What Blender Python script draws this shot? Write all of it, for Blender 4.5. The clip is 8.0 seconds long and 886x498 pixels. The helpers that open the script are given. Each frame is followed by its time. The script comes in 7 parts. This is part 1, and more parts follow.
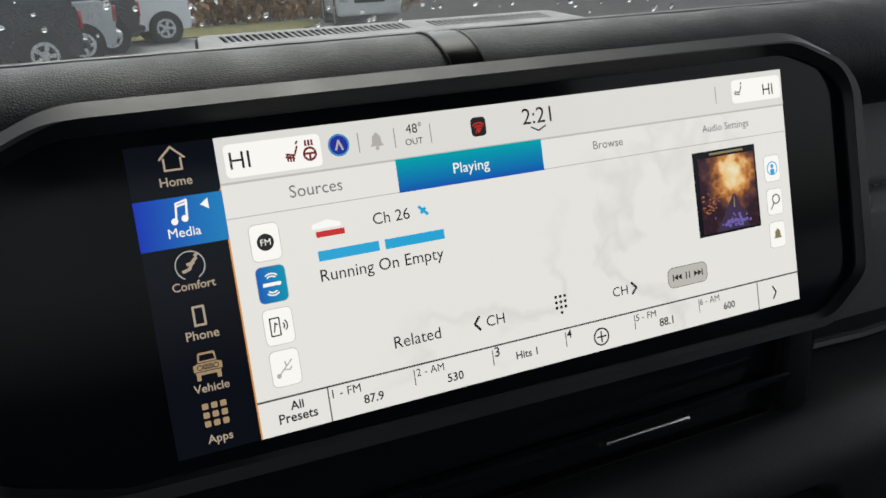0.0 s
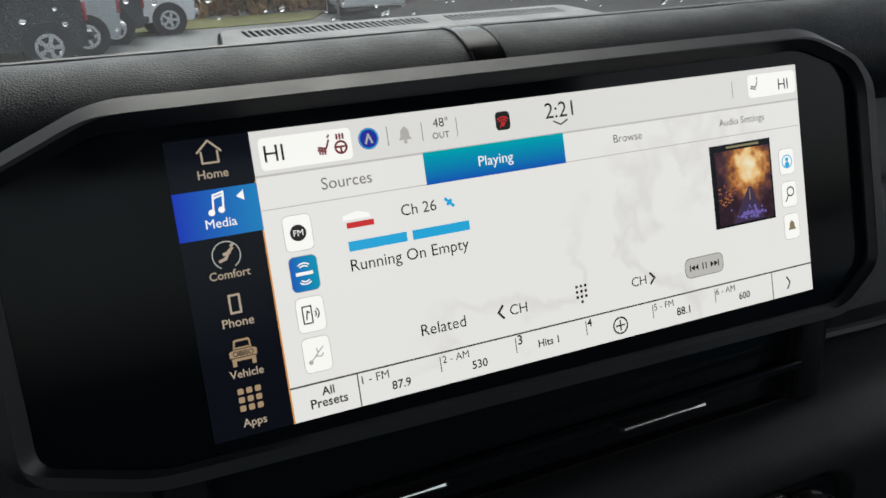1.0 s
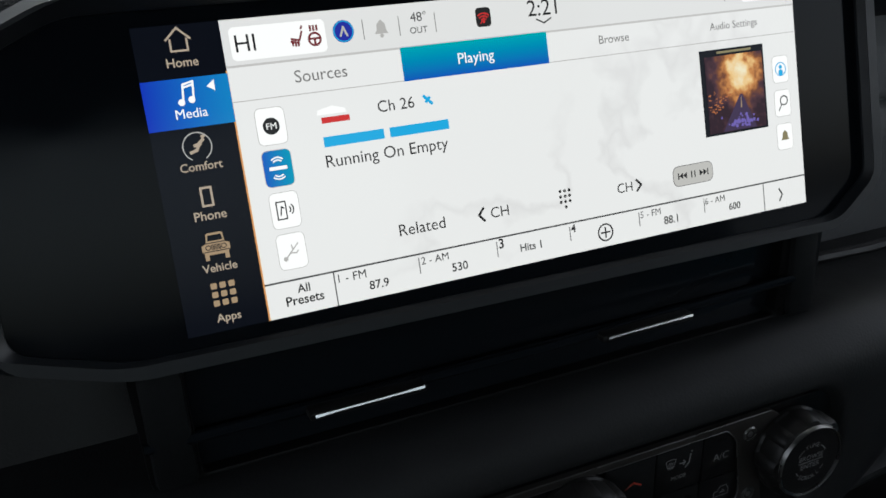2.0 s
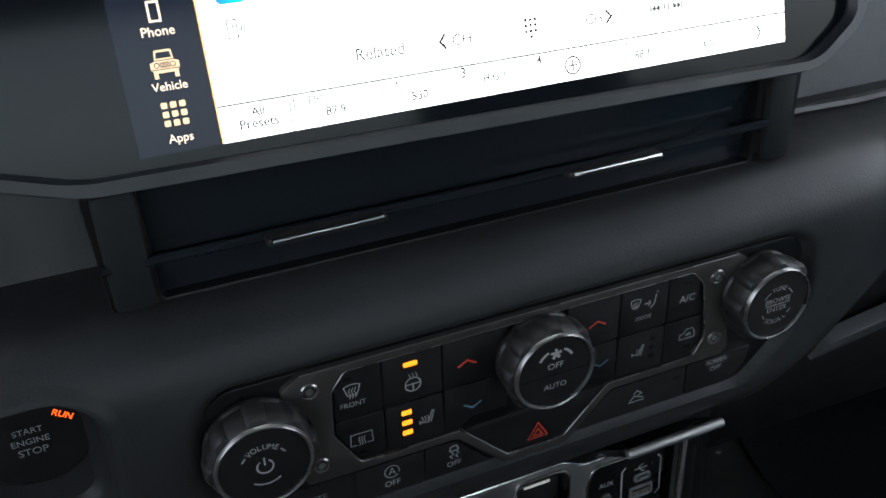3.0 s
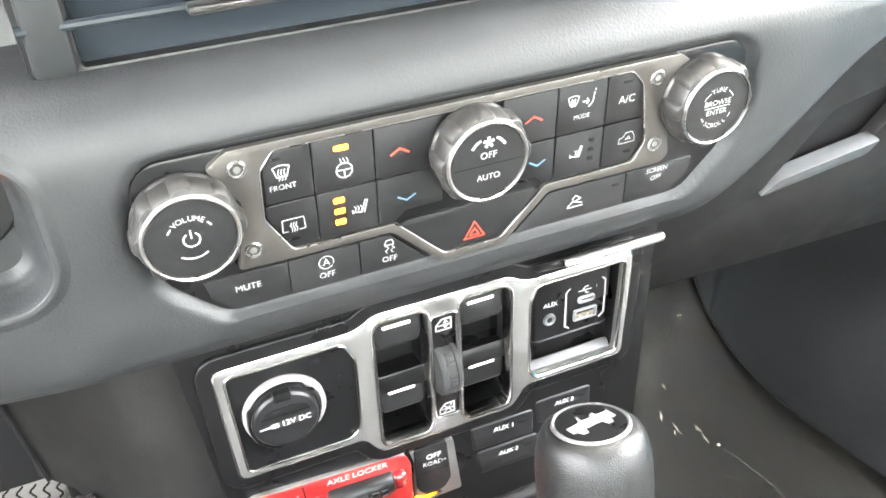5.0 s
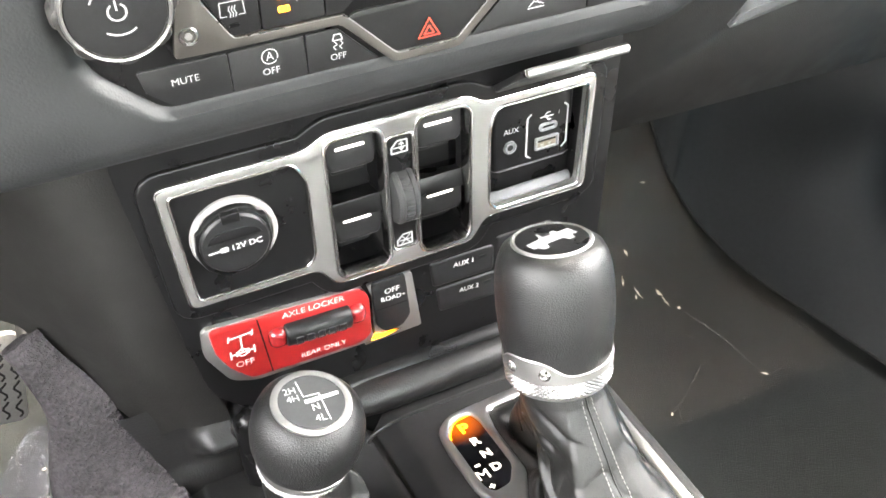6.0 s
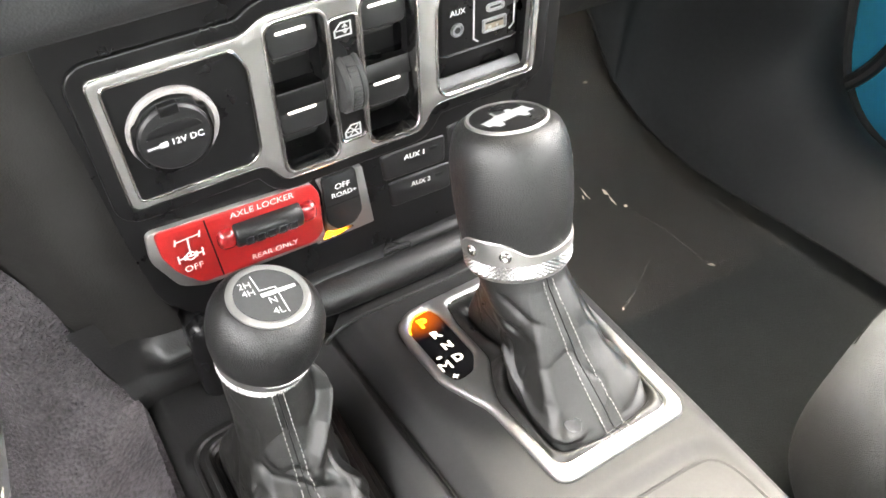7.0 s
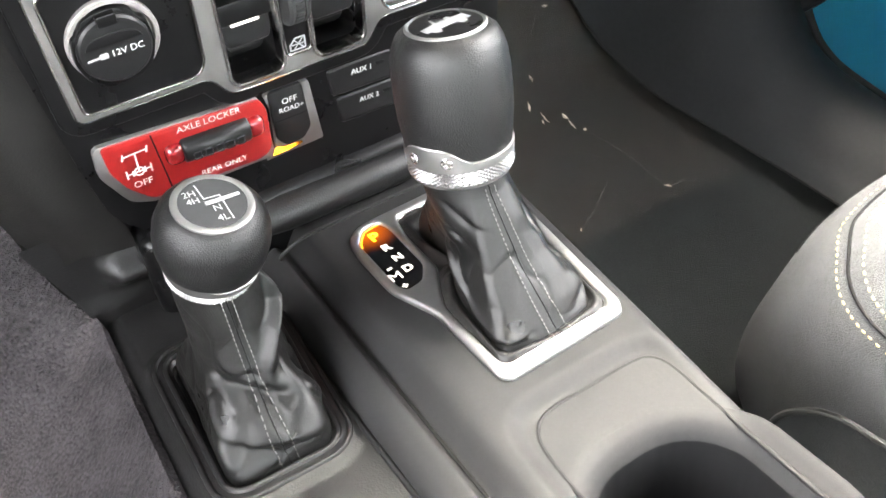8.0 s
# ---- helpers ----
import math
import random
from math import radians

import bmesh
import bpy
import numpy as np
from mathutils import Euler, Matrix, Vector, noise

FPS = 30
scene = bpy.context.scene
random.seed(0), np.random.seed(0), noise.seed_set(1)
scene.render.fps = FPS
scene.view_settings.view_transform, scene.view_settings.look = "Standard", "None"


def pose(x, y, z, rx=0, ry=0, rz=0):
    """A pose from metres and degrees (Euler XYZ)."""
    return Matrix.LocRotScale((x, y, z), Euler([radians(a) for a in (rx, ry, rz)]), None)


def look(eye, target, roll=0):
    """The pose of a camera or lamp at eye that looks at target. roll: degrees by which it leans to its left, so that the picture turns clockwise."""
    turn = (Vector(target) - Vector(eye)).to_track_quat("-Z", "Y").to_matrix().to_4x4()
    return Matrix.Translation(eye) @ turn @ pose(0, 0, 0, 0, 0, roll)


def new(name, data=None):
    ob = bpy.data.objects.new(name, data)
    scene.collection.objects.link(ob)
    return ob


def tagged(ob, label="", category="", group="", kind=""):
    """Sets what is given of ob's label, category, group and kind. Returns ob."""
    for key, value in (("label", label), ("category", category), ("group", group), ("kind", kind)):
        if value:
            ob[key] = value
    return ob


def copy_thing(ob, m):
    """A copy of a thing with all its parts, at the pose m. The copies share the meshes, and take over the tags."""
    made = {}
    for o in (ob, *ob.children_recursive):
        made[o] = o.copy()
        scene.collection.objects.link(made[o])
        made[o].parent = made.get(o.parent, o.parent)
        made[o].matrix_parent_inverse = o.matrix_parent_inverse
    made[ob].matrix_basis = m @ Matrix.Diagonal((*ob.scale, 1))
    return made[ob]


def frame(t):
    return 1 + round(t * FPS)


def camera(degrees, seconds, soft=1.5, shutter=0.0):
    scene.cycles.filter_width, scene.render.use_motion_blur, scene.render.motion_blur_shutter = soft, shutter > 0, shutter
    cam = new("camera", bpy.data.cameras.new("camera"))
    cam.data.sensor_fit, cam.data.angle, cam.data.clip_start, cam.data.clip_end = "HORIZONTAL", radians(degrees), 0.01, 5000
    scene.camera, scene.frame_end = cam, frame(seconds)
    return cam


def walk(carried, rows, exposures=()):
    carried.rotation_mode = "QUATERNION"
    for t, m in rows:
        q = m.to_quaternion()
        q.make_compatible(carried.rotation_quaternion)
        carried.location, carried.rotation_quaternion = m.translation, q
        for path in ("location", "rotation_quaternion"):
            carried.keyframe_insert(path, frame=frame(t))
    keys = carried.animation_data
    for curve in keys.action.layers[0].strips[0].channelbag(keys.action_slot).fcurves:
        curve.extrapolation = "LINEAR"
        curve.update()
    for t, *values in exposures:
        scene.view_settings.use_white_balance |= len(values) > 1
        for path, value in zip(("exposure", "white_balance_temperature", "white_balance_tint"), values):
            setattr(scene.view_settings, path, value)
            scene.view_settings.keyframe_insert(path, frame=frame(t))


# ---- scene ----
cam = camera(54.1, 8.0, soft=1.6)
PATH = [
    (0, (-0.168, -0.283, 1.36), (0.613, 1.451, 0.742), -2.9),
    (0.5, (-0.168, -0.284, 1.356), (0.613, 1.454, 0.75), -3.3),
    (0.7, (-0.175, -0.287, 1.358), (0.598, 1.456, 0.755), -3.4),
    (1, (-0.18, -0.288, 1.363), (0.591, 1.444, 0.728), -2.9),
    (1.2, (-0.18, -0.289, 1.361), (0.594, 1.447, 0.736), -3.0),
    (2.3, (-0.164, -0.302, 1.323), (0.535, 1.408, 0.556), -3.4),
    (2.5, (-0.161, -0.306, 1.316), (0.524, 1.387, 0.5), -3.5),
    (3, (-0.156, -0.312, 1.305), (0.503, 1.347, 0.404), -3.5),
    (3.5, (-0.148, -0.322, 1.289), (0.478, 1.304, 0.307), -3.7),
    (4, (-0.143, -0.331, 1.268), (0.477, 1.246, 0.206), -3.2),
    (4.2, (-0.145, -0.333, 1.266), (0.476, 1.236, 0.192), -3.1),
    (5.3, (-0.146, -0.342, 1.26), (0.495, 1.185, 0.14), -2.1),
    (5.5, (-0.145, -0.342, 1.257), (0.497, 1.166, 0.111), -1.7),
    (6, (-0.148, -0.352, 1.212), (0.502, 1.044, -0.065), -1.6),
    (6.5, (-0.153, -0.355, 1.188), (0.526, 0.945, -0.171), -2.0),
    (7, (-0.157, -0.352, 1.188), (0.556, 0.88, -0.217), -1.1),
    (7.5, (-0.158, -0.344, 1.193), (0.581, 0.849, -0.232), -0.4),
    (8, (-0.153, -0.377, 1.184), (0.553, 0.74, -0.317), -0.5),
]
EXPOSURES = [(0, 1.2, 6650, 9), (1.2, 1.2, 6500, 9), (2.3, 1.5, 6300, 8), (2.6, 2.0, 6300, 8), (3.0, 3.3, 6250, 8), (3.5, 5.55, 6350, 7), (4.2, 7.7, 7050, 8),
             (5.5, 7.55, 7400, 9), (6.5, 7.05, 7750, 10), (7.5, 6.95, 7500, 10), (8, 6.75, 7350, 10)]
walk(cam, [(t, look(eye, target, roll)) for t, eye, target, roll in PATH], EXPOSURES)

# ---- world and sun: a bright overcast sky ----
world = bpy.data.worlds.new("sky")
scene.world = world
world.use_nodes = True
wn = world.node_tree.nodes
sky = wn.new("ShaderNodeTexSky")
sky.sky_type, sky.sun_disc = "NISHITA", False
sky.sun_elevation, sky.sun_rotation = radians(60), radians(24.8)
sky.air_density, sky.dust_density = 1.0, 4.0
hue = wn.new("ShaderNodeHueSaturation")
hue.inputs["Saturation"].default_value = 0.35
world.node_tree.links.new(sky.outputs[0], hue.inputs["Color"])
world.node_tree.links.new(hue.outputs[0], wn["Background"].inputs["Color"])
wn["Background"].inputs["Strength"].default_value = 0.15
sun = new("sun", bpy.data.lights.new("sun", "SUN"))
sun.data.energy, sun.data.angle, sun.data.color = 0.22, radians(40), (1.0, 0.96, 0.9)
sun.matrix_world = look((0.6, 1.3, 3.28), (0, 0, 0.8))

# ---- materials ----
def material(name, color, rough=0.5, metal=0.0, grain=None, vary=0.12, vscale=40.0, coat=0.0, spec=0.5,
             glow=None, glow_strength=1.0, rvary=0.08):
    """A procedural surface. grain: (kind, cells per metre, strength, depth in metres)."""
    m = bpy.data.materials.new(name)
    m.use_nodes = True
    nt = m.node_tree
    n, l = nt.nodes, nt.links
    p = n["Principled BSDF"]
    p.inputs["Metallic"].default_value = metal
    p.inputs["Specular IOR Level"].default_value = spec
    p.inputs["Coat Weight"].default_value = coat
    p.inputs["Coat Roughness"].default_value = 0.06
    tc = n.new("ShaderNodeTexCoord")
    big = n.new("ShaderNodeTexNoise")
    big.inputs["Scale"].default_value = vscale
    big.inputs["Detail"].default_value = 5
    l.new(tc.outputs["Object"], big.inputs["Vector"])
    fine = n.new("ShaderNodeTexNoise")
    fine.inputs["Scale"].default_value = vscale * 14
    fine.inputs["Detail"].default_value = 2
    l.new(tc.outputs["Object"], fine.inputs["Vector"])
    add = n.new("ShaderNodeMath")
    add.operation = "ADD"
    l.new(big.outputs["Fac"], add.inputs[0])
    l.new(fine.outputs["Fac"], add.inputs[1])
    rng = n.new("ShaderNodeMapRange")
    rng.inputs["From Min"].default_value, rng.inputs["From Max"].default_value = 0.7, 1.3
    rng.inputs["To Min"].default_value, rng.inputs["To Max"].default_value = 1 - vary, 1 + vary
    l.new(add.outputs[0], rng.inputs["Value"])
    mul = n.new("ShaderNodeVectorMath")
    mul.operation = "SCALE"
    mul.inputs[0].default_value = color[:3]
    l.new(rng.outputs[0], mul.inputs["Scale"])
    l.new(mul.outputs[0], p.inputs["Base Color"])
    rr = n.new("ShaderNodeMapRange")
    rr.inputs["From Min"].default_value, rr.inputs["From Max"].default_value = 0.3, 0.7
    rr.inputs["To Min"].default_value, rr.inputs["To Max"].default_value = max(rough - rvary, 0.02), min(rough + rvary, 1)
    l.new(big.outputs["Fac"], rr.inputs["Value"])
    l.new(rr.outputs[0], p.inputs["Roughness"])
    if grain:
        kind, scale, strength, depth = grain
        if kind == "noise":
            g = n.new("ShaderNodeTexNoise")
            g.inputs["Detail"].default_value = 3
            out = g.outputs["Fac"]
        else:
            g = n.new("ShaderNodeTexVoronoi")
            g.feature = "SMOOTH_F1" if kind == "cell" else "DISTANCE_TO_EDGE"
            out = g.outputs["Distance"]
        if kind == "crack":
            rise = n.new("ShaderNodeMapRange")
            rise.interpolation_type = "SMOOTHSTEP"
            rise.inputs["From Max"].default_value = 0.30
            l.new(out, rise.inputs["Value"])
            out = rise.outputs[0]
        g.inputs["Scale"].default_value = scale
        warp = n.new("ShaderNodeTexNoise")
        warp.inputs["Scale"].default_value = scale * 0.35
        l.new(tc.outputs["Object"], warp.inputs["Vector"])
        mix = n.new("ShaderNodeVectorMath")
        mix.operation = "MULTIPLY_ADD"
        l.new(warp.outputs["Color"], mix.inputs[0])
        k = 0.7 / scale if kind != "noise" else 0.4 / scale
        mix.inputs[1].default_value = (k, k, k)
        l.new(tc.outputs["Object"], mix.inputs[2])
        l.new(mix.outputs[0], g.inputs["Vector"])
        b = n.new("ShaderNodeBump")
        b.inputs["Strength"].default_value, b.inputs["Distance"].default_value = strength, depth
        l.new(out, b.inputs["Height"])
        l.new(b.outputs[0], p.inputs["Normal"])
    if glow:
        p.inputs["Emission Color"].default_value = (*glow, 1)
        p.inputs["Emission Strength"].default_value = glow_strength
    return m


def screen_colour(name, color, strength=1.0):
    """A lit patch of the display behind its cover glass."""
    return material(name, (0.004, 0.0045, 0.006), 0.10, vary=0.0, glow=color, glow_strength=strength * 0.44, rvary=0.02, spec=0.12)


PAD = material("grained_soft_dash", (0.0116, 0.0121, 0.0126), 0.50, grain=("cell", 900, 0.22, 0.0004), vary=0.12, spec=0.25)
PLASTIC = material("charcoal_plastic", (0.0068, 0.0067, 0.0068), 0.44, grain=("cell", 900, 0.28, 0.0005), spec=0.32)
CONSOLE = material("grey_console_plastic", (0.0135, 0.0135, 0.0136), 0.66, grain=("noise", 2200, 0.4, 0.0002), vary=0.14, spec=0.2)
SMOOTH = material("smooth_black_plastic", (0.0036, 0.0036, 0.0038), 0.32, grain=("noise", 1800, 0.2, 0.0001), spec=0.18)
DEEP = material("black_recess", (0.005, 0.005, 0.0053), 0.6, spec=0.15)
GLOSS = material("gloss_black_glass", (0.0050, 0.0066, 0.0088), 0.09, vary=0.0, rvary=0.03, spec=0.12)
VENTGLOSS = material("gloss_vent_plastic", (0.0078, 0.0098, 0.0120), 0.14, vary=0.04, rvary=0.03, spec=0.18)
SLOTBLACK = material("slot_black", (0.0015, 0.0016, 0.0018), 0.22, vary=0.0, spec=0.10)
BEZEL = material("matte_bezel", (0.0098, 0.0116, 0.0140), 0.44, grain=("noise", 2600, 0.25, 0.0001))
BUTTON = material("button_rubbered", (0.0055, 0.0055, 0.0058), 0.42, grain=("noise", 2400, 0.25, 0.0001), spec=0.26)
SILVER = material("satin_silver", (0.285, 0.281, 0.274), 0.48, metal=1.0, vary=0.05, vscale=120)
CHROME = material("polished_chrome", (0.58, 0.572, 0.565), 0.18, metal=1.0, vary=0.03)
SMOKED = material("smoked_knob_plastic", (0.0125, 0.0119, 0.0115), 0.42, vary=0.1, spec=0.24)
BRIGHT = material("bright_trim", (0.19, 0.186, 0.180), 0.30, metal=0.9, vary=0.04)
PALERING = material("pale_ring_plastic", (0.155, 0.145, 0.14), 0.35, vary=0.06)
WHITE = material("white_print", (0.20, 0.198, 0.195), 0.5, vary=0.04)
GUNMETAL = material("warm_gunmetal", (0.084, 0.078, 0.072), 0.42, metal=0.85, vary=0.05, vscale=120)
LIT = material("lit_white_print", (0.45, 0.45, 0.44), 0.5, vary=0.03, glow=(1, 0.97, 0.9), glow_strength=0.02)
GREYPRINT = material("grey_print", (0.20, 0.20, 0.20), 0.5, vary=0.05)
REDPRINT = material("red_print", (0.36, 0.035, 0.02), 0.5, vary=0.05)
BLUEPRINT = material("blue_print", (0.07, 0.13, 0.18), 0.5, vary=0.05)
AMBER = material("amber_light", (0.4, 0.18, 0.02), 0.4, vary=0.0, glow=(1.0, 0.23, 0.008), glow_strength=0.25)
ORANGE = material("orange_light", (0.4, 0.1, 0.02), 0.4, vary=0.0, glow=(1.0, 0.10, 0.006), glow_strength=0.22)
INDICATOR = material("orange_indicator", (0.3, 0.1, 0.02), 0.4, vary=0.0, glow=(1.0, 0.30, 0.010), glow_strength=0.11)
REDGLOSS = material("red_gloss_cap", (0.17, 0.010, 0.012), 0.22, coat=0.6, vary=0.05)
PRINT = material("white_panel_print", (0.42, 0.41, 0.40), 0.5, vary=0.05)
PALEPRINT = material("pale_print", (0.30, 0.30, 0.296), 0.5, vary=0.05)
BEIGE = material("port_contact_plastic", (0.085, 0.070, 0.052), 0.4, vary=0.05)
PIPING = material("dark_piping_vinyl", (0.035, 0.036, 0.037), 0.5, grain=("noise", 1500, 0.6, 0.0005))
RED = material("red_panel", (0.185, 0.0090, 0.0092), 0.36, grain=("noise", 1500, 0.2, 0.0001), vary=0.08)
LEATHER = material("black_leather", (0.0048, 0.0048, 0.0049), 0.46, grain=("crack", 760, 0.30, 0.0004), vary=0.14, spec=0.32)
BOOT = material("boot_leather", (0.0054, 0.0053, 0.0051), 0.39, grain=("crack", 1100, 0.30, 0.0003), vary=0.2, spec=0.34, rvary=0.12)
TOPLEATHER = material("dash_leather", (0.0085, 0.0118, 0.0150), 0.48, grain=("crack", 760, 0.34, 0.0004), vary=0.12, spec=0.16)
DISC = material("matt_grey_disc", (0.027, 0.0275, 0.028), 0.5, vary=0.05, spec=0.15)
THREAD = material("grey_thread", (0.10, 0.098, 0.092), 0.8)
GOLD = material("ochre_thread", (0.55, 0.40, 0.16), 0.8)
CARPET = material("charcoal_carpet", (0.036, 0.0325, 0.0350), 0.95, grain=("noise", 420, 1.0, 0.004), vary=0.5, vscale=30, spec=0.1)
KNURL = material("knurled_steel", (0.17, 0.167, 0.163), 0.38, metal=1.0, vary=0.05, vscale=120)
LINING = material("footwell_lining", (0.0130, 0.0142, 0.0138), 0.9, grain=("noise", 700, 0.6, 0.001), vary=0.25, spec=0.08)
TRIM = material("matte_trim_plastic", (0.0056, 0.0053, 0.0050), 0.60, grain=("cell", 1000, 0.35, 0.0004), spec=0.22)
KICK = material("kick_panel_plastic", (0.0090, 0.0098, 0.0102), 0.58, grain=("noise", 1500, 0.3, 0.0003), spec=0.12, vary=0.2, vscale=12)
FABRIC = material("grey_seat_fabric", (0.046, 0.0479, 0.0491), 0.9, grain=("noise", 1100, 1.0, 0.0014), vary=0.30, vscale=44, spec=0.2)
GREYVINYL = material("grey_vinyl", (0.085, 0.087, 0.090), 0.55, grain=("noise", 1500, 0.8, 0.0007), vary=0.12)
TOPGREY = material("dash_top_grey", (0.080, 0.083, 0.087), 0.5, grain=("noise", 1600, 0.4, 0.0003))
STEEL = material("brushed_pedal_steel", (0.13, 0.125, 0.12), 0.5, metal=0.3, grain=("noise", 900, 0.4, 0.0004))
BLUE = material("teal_blue_paint", (0.006, 0.115, 0.175), 0.25, coat=0.8, vary=0.015, vscale=3)
HEADLINER = material("headliner_cloth", (0.13, 0.13, 0.128), 0.9, grain=("noise", 900, 0.4, 0.001))
RUBBER = material("black_rubber", (0.009, 0.009, 0.009), 0.75, grain=("noise", 900, 0.3, 0.0005), spec=0.15)


woven = FABRIC.node_tree.nodes["Principled BSDF"].inputs
woven["Sheen Weight"].default_value, woven["Sheen Roughness"].default_value = 0.11, 0.6


def film_material(name, weight, tone):
    """Thin clear protective film, crumpled."""
    m = bpy.data.materials.new(name)
    m.use_nodes = True
    n, l = m.node_tree.nodes, m.node_tree.links
    p = n["Principled BSDF"]
    p.inputs["Base Color"].default_value = (*tone, 1)
    p.inputs["Roughness"].default_value = 0.10
    tr = n.new("ShaderNodeBsdfTransparent")
    mix = n.new("ShaderNodeMixShader")
    mix.inputs["Fac"].default_value = weight
    l.new(tr.outputs[0], mix.inputs[1])
    l.new(p.outputs[0], mix.inputs[2])
    l.new(mix.outputs[0], n["Material Output"].inputs["Surface"])
    tc = n.new("ShaderNodeTexCoord")
    v = n.new("ShaderNodeTexNoise")
    v.inputs["Scale"].default_value = 26
    v.inputs["Detail"].default_value = 4
    l.new(tc.outputs["Object"], v.inputs["Vector"])
    b = n.new("ShaderNodeBump")
    b.inputs["Strength"].default_value, b.inputs["Distance"].default_value = 0.7, 0.012
    l.new(v.outputs["Fac"], b.inputs["Height"])
    l.new(b.outputs[0], p.inputs["Normal"])
    return m


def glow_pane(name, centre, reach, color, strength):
    """Black glass, a lamp's glow painted into its emission, fading from centre over reach."""
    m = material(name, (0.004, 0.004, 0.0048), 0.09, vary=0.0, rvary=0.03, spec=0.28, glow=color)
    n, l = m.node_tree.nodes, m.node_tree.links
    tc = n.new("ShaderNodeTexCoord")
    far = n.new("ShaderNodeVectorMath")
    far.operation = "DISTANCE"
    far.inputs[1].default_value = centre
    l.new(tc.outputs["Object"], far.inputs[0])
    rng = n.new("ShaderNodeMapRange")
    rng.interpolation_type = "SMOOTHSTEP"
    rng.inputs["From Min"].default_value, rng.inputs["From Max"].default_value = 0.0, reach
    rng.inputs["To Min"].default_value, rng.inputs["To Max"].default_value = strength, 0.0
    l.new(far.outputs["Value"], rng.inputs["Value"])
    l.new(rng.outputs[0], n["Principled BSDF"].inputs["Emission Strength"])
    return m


FILM = film_material("clear_film", 0.085, (0.13, 0.105, 0.080))
# Pale tone that paints glints on the folds of the film.
GLINT = film_material("film_glint", 0.8, (0.70, 0.62, 0.52))
THICKFILM = film_material("doubled_film", 0.42, (0.075, 0.074, 0.082))
# Weaker tone for the long painted glints.
FAINT_GLINT = film_material("faint_film_glint", 0.10, (0.40, 0.36, 0.31))


def glass_material(name, rough=0.0):
    m = bpy.data.materials.new(name)
    m.use_nodes = True
    n, l = m.node_tree.nodes, m.node_tree.links
    tr = n.new("ShaderNodeBsdfTransparent")
    tr.inputs["Color"].default_value = (0.93, 0.96, 0.95, 1)
    gl = n.new("ShaderNodeBsdfGlossy")
    gl.inputs["Roughness"].default_value = 0.03
    mix = n.new("ShaderNodeMixShader")
    fr = n.new("ShaderNodeFresnel")
    fr.inputs["IOR"].default_value = 1.4
    l.new(fr.outputs[0], mix.inputs["Fac"])
    l.new(tr.outputs[0], mix.inputs[1])
    l.new(gl.outputs[0], mix.inputs[2])
    # A pale haze put into the glass lightens the dark view beyond.
    haze = n.new("ShaderNodeBsdfTranslucent")
    haze.inputs["Color"].default_value = (0.80, 0.84, 0.86, 1)
    veil = n.new("ShaderNodeMixShader")
    veil.inputs["Fac"].default_value = 0.008
    l.new(mix.outputs[0], veil.inputs[1])
    l.new(haze.outputs[0], veil.inputs[2])
    l.new(veil.outputs[0], n["Material Output"].inputs["Surface"])
    return m


GLASS = glass_material("window_glass")
DROP = material("water_drop", (0.9, 0.92, 0.93), 0.03, vary=0.0)
DROP.node_tree.nodes["Principled BSDF"].inputs["Transmission Weight"].default_value = 1.0
DROP.node_tree.nodes["Principled BSDF"].inputs["IOR"].default_value = 1.33


# ---- mesh helpers ----
def axes(origin, u, v):
    """A frame whose first two axes are u and v, the third out of the surface."""
    u, v = Vector(u).normalized(), Vector(v).normalized()
    n = u.cross(v)
    return Matrix.Translation(origin) @ Matrix((u, v, n)).transposed().to_4x4()


TILTED = radians(12)
ON_SCREEN = axes((0, 0, 1.2), (1, 0, 0), (0, math.sin(TILTED), math.cos(TILTED)))
ON_CLIMATE = axes((0.0005, -0.0215 + 0.06 * 1.10, 0.0018), (1, 0, 0), (0, -0.06, 1))
ON_STACK = axes((0, 0.02, 0), (1, 0, 0), (0, 0, 1))
ON_CONSOLE = axes((0, -0.021, 0.766), (1, 0, 0), (0, 1, -0.2))
ON_DECK = axes((0, -0.021, 0.731), (1, 0, 0), (0, 1, -0.2))


def thing(name, at, label, category, group="", kind=""):
    ob = new(name)
    ob.empty_display_size = 0.02
    ob.location = at
    return tagged(ob, label, category, group, kind)


def place_of(ob):
    m = Matrix.Translation(ob.location)
    return place_of(ob.parent) @ ob.matrix_parent_inverse @ m if ob.parent else m


def part(name, bm, mat, parent=None, label="", smooth=35):
    """One mesh object, under a thing or a part. Its vertices are in world places."""
    bmesh.ops.recalc_face_normals(bm, faces=bm.faces)
    me = bpy.data.meshes.new(name)
    bm.to_mesh(me)
    bm.free()
    me.materials.append(mat)
    if smooth:
        me.shade_smooth()
        me.set_sharp_from_angle(angle=radians(smooth))
    ob = new(name, me)
    if parent:
        ob.parent = parent
        ob.matrix_parent_inverse = place_of(parent).inverted()
    if label:
        ob["label"] = label
    return ob


def solid(name, bm, mat, label, category, kind="", group=""):
    """A thing of a single mesh."""
    return tagged(part(name, bm, mat), label, category, group, kind)


def rrect(cx, cy, w, h, r, k=4):
    r = min(r, w / 2 - 1e-5, h / 2 - 1e-5)
    pts = []
    for sx, sy, a0 in ((1, 1, 0), (-1, 1, 90), (-1, -1, 180), (1, -1, 270)):
        for i in range(k + 1):
            a = radians(a0 + 90 * i / k)
            pts.append((cx + sx * (w / 2 - r) + r * math.cos(a), cy + sy * (h / 2 - r) + r * math.sin(a)))
    return pts


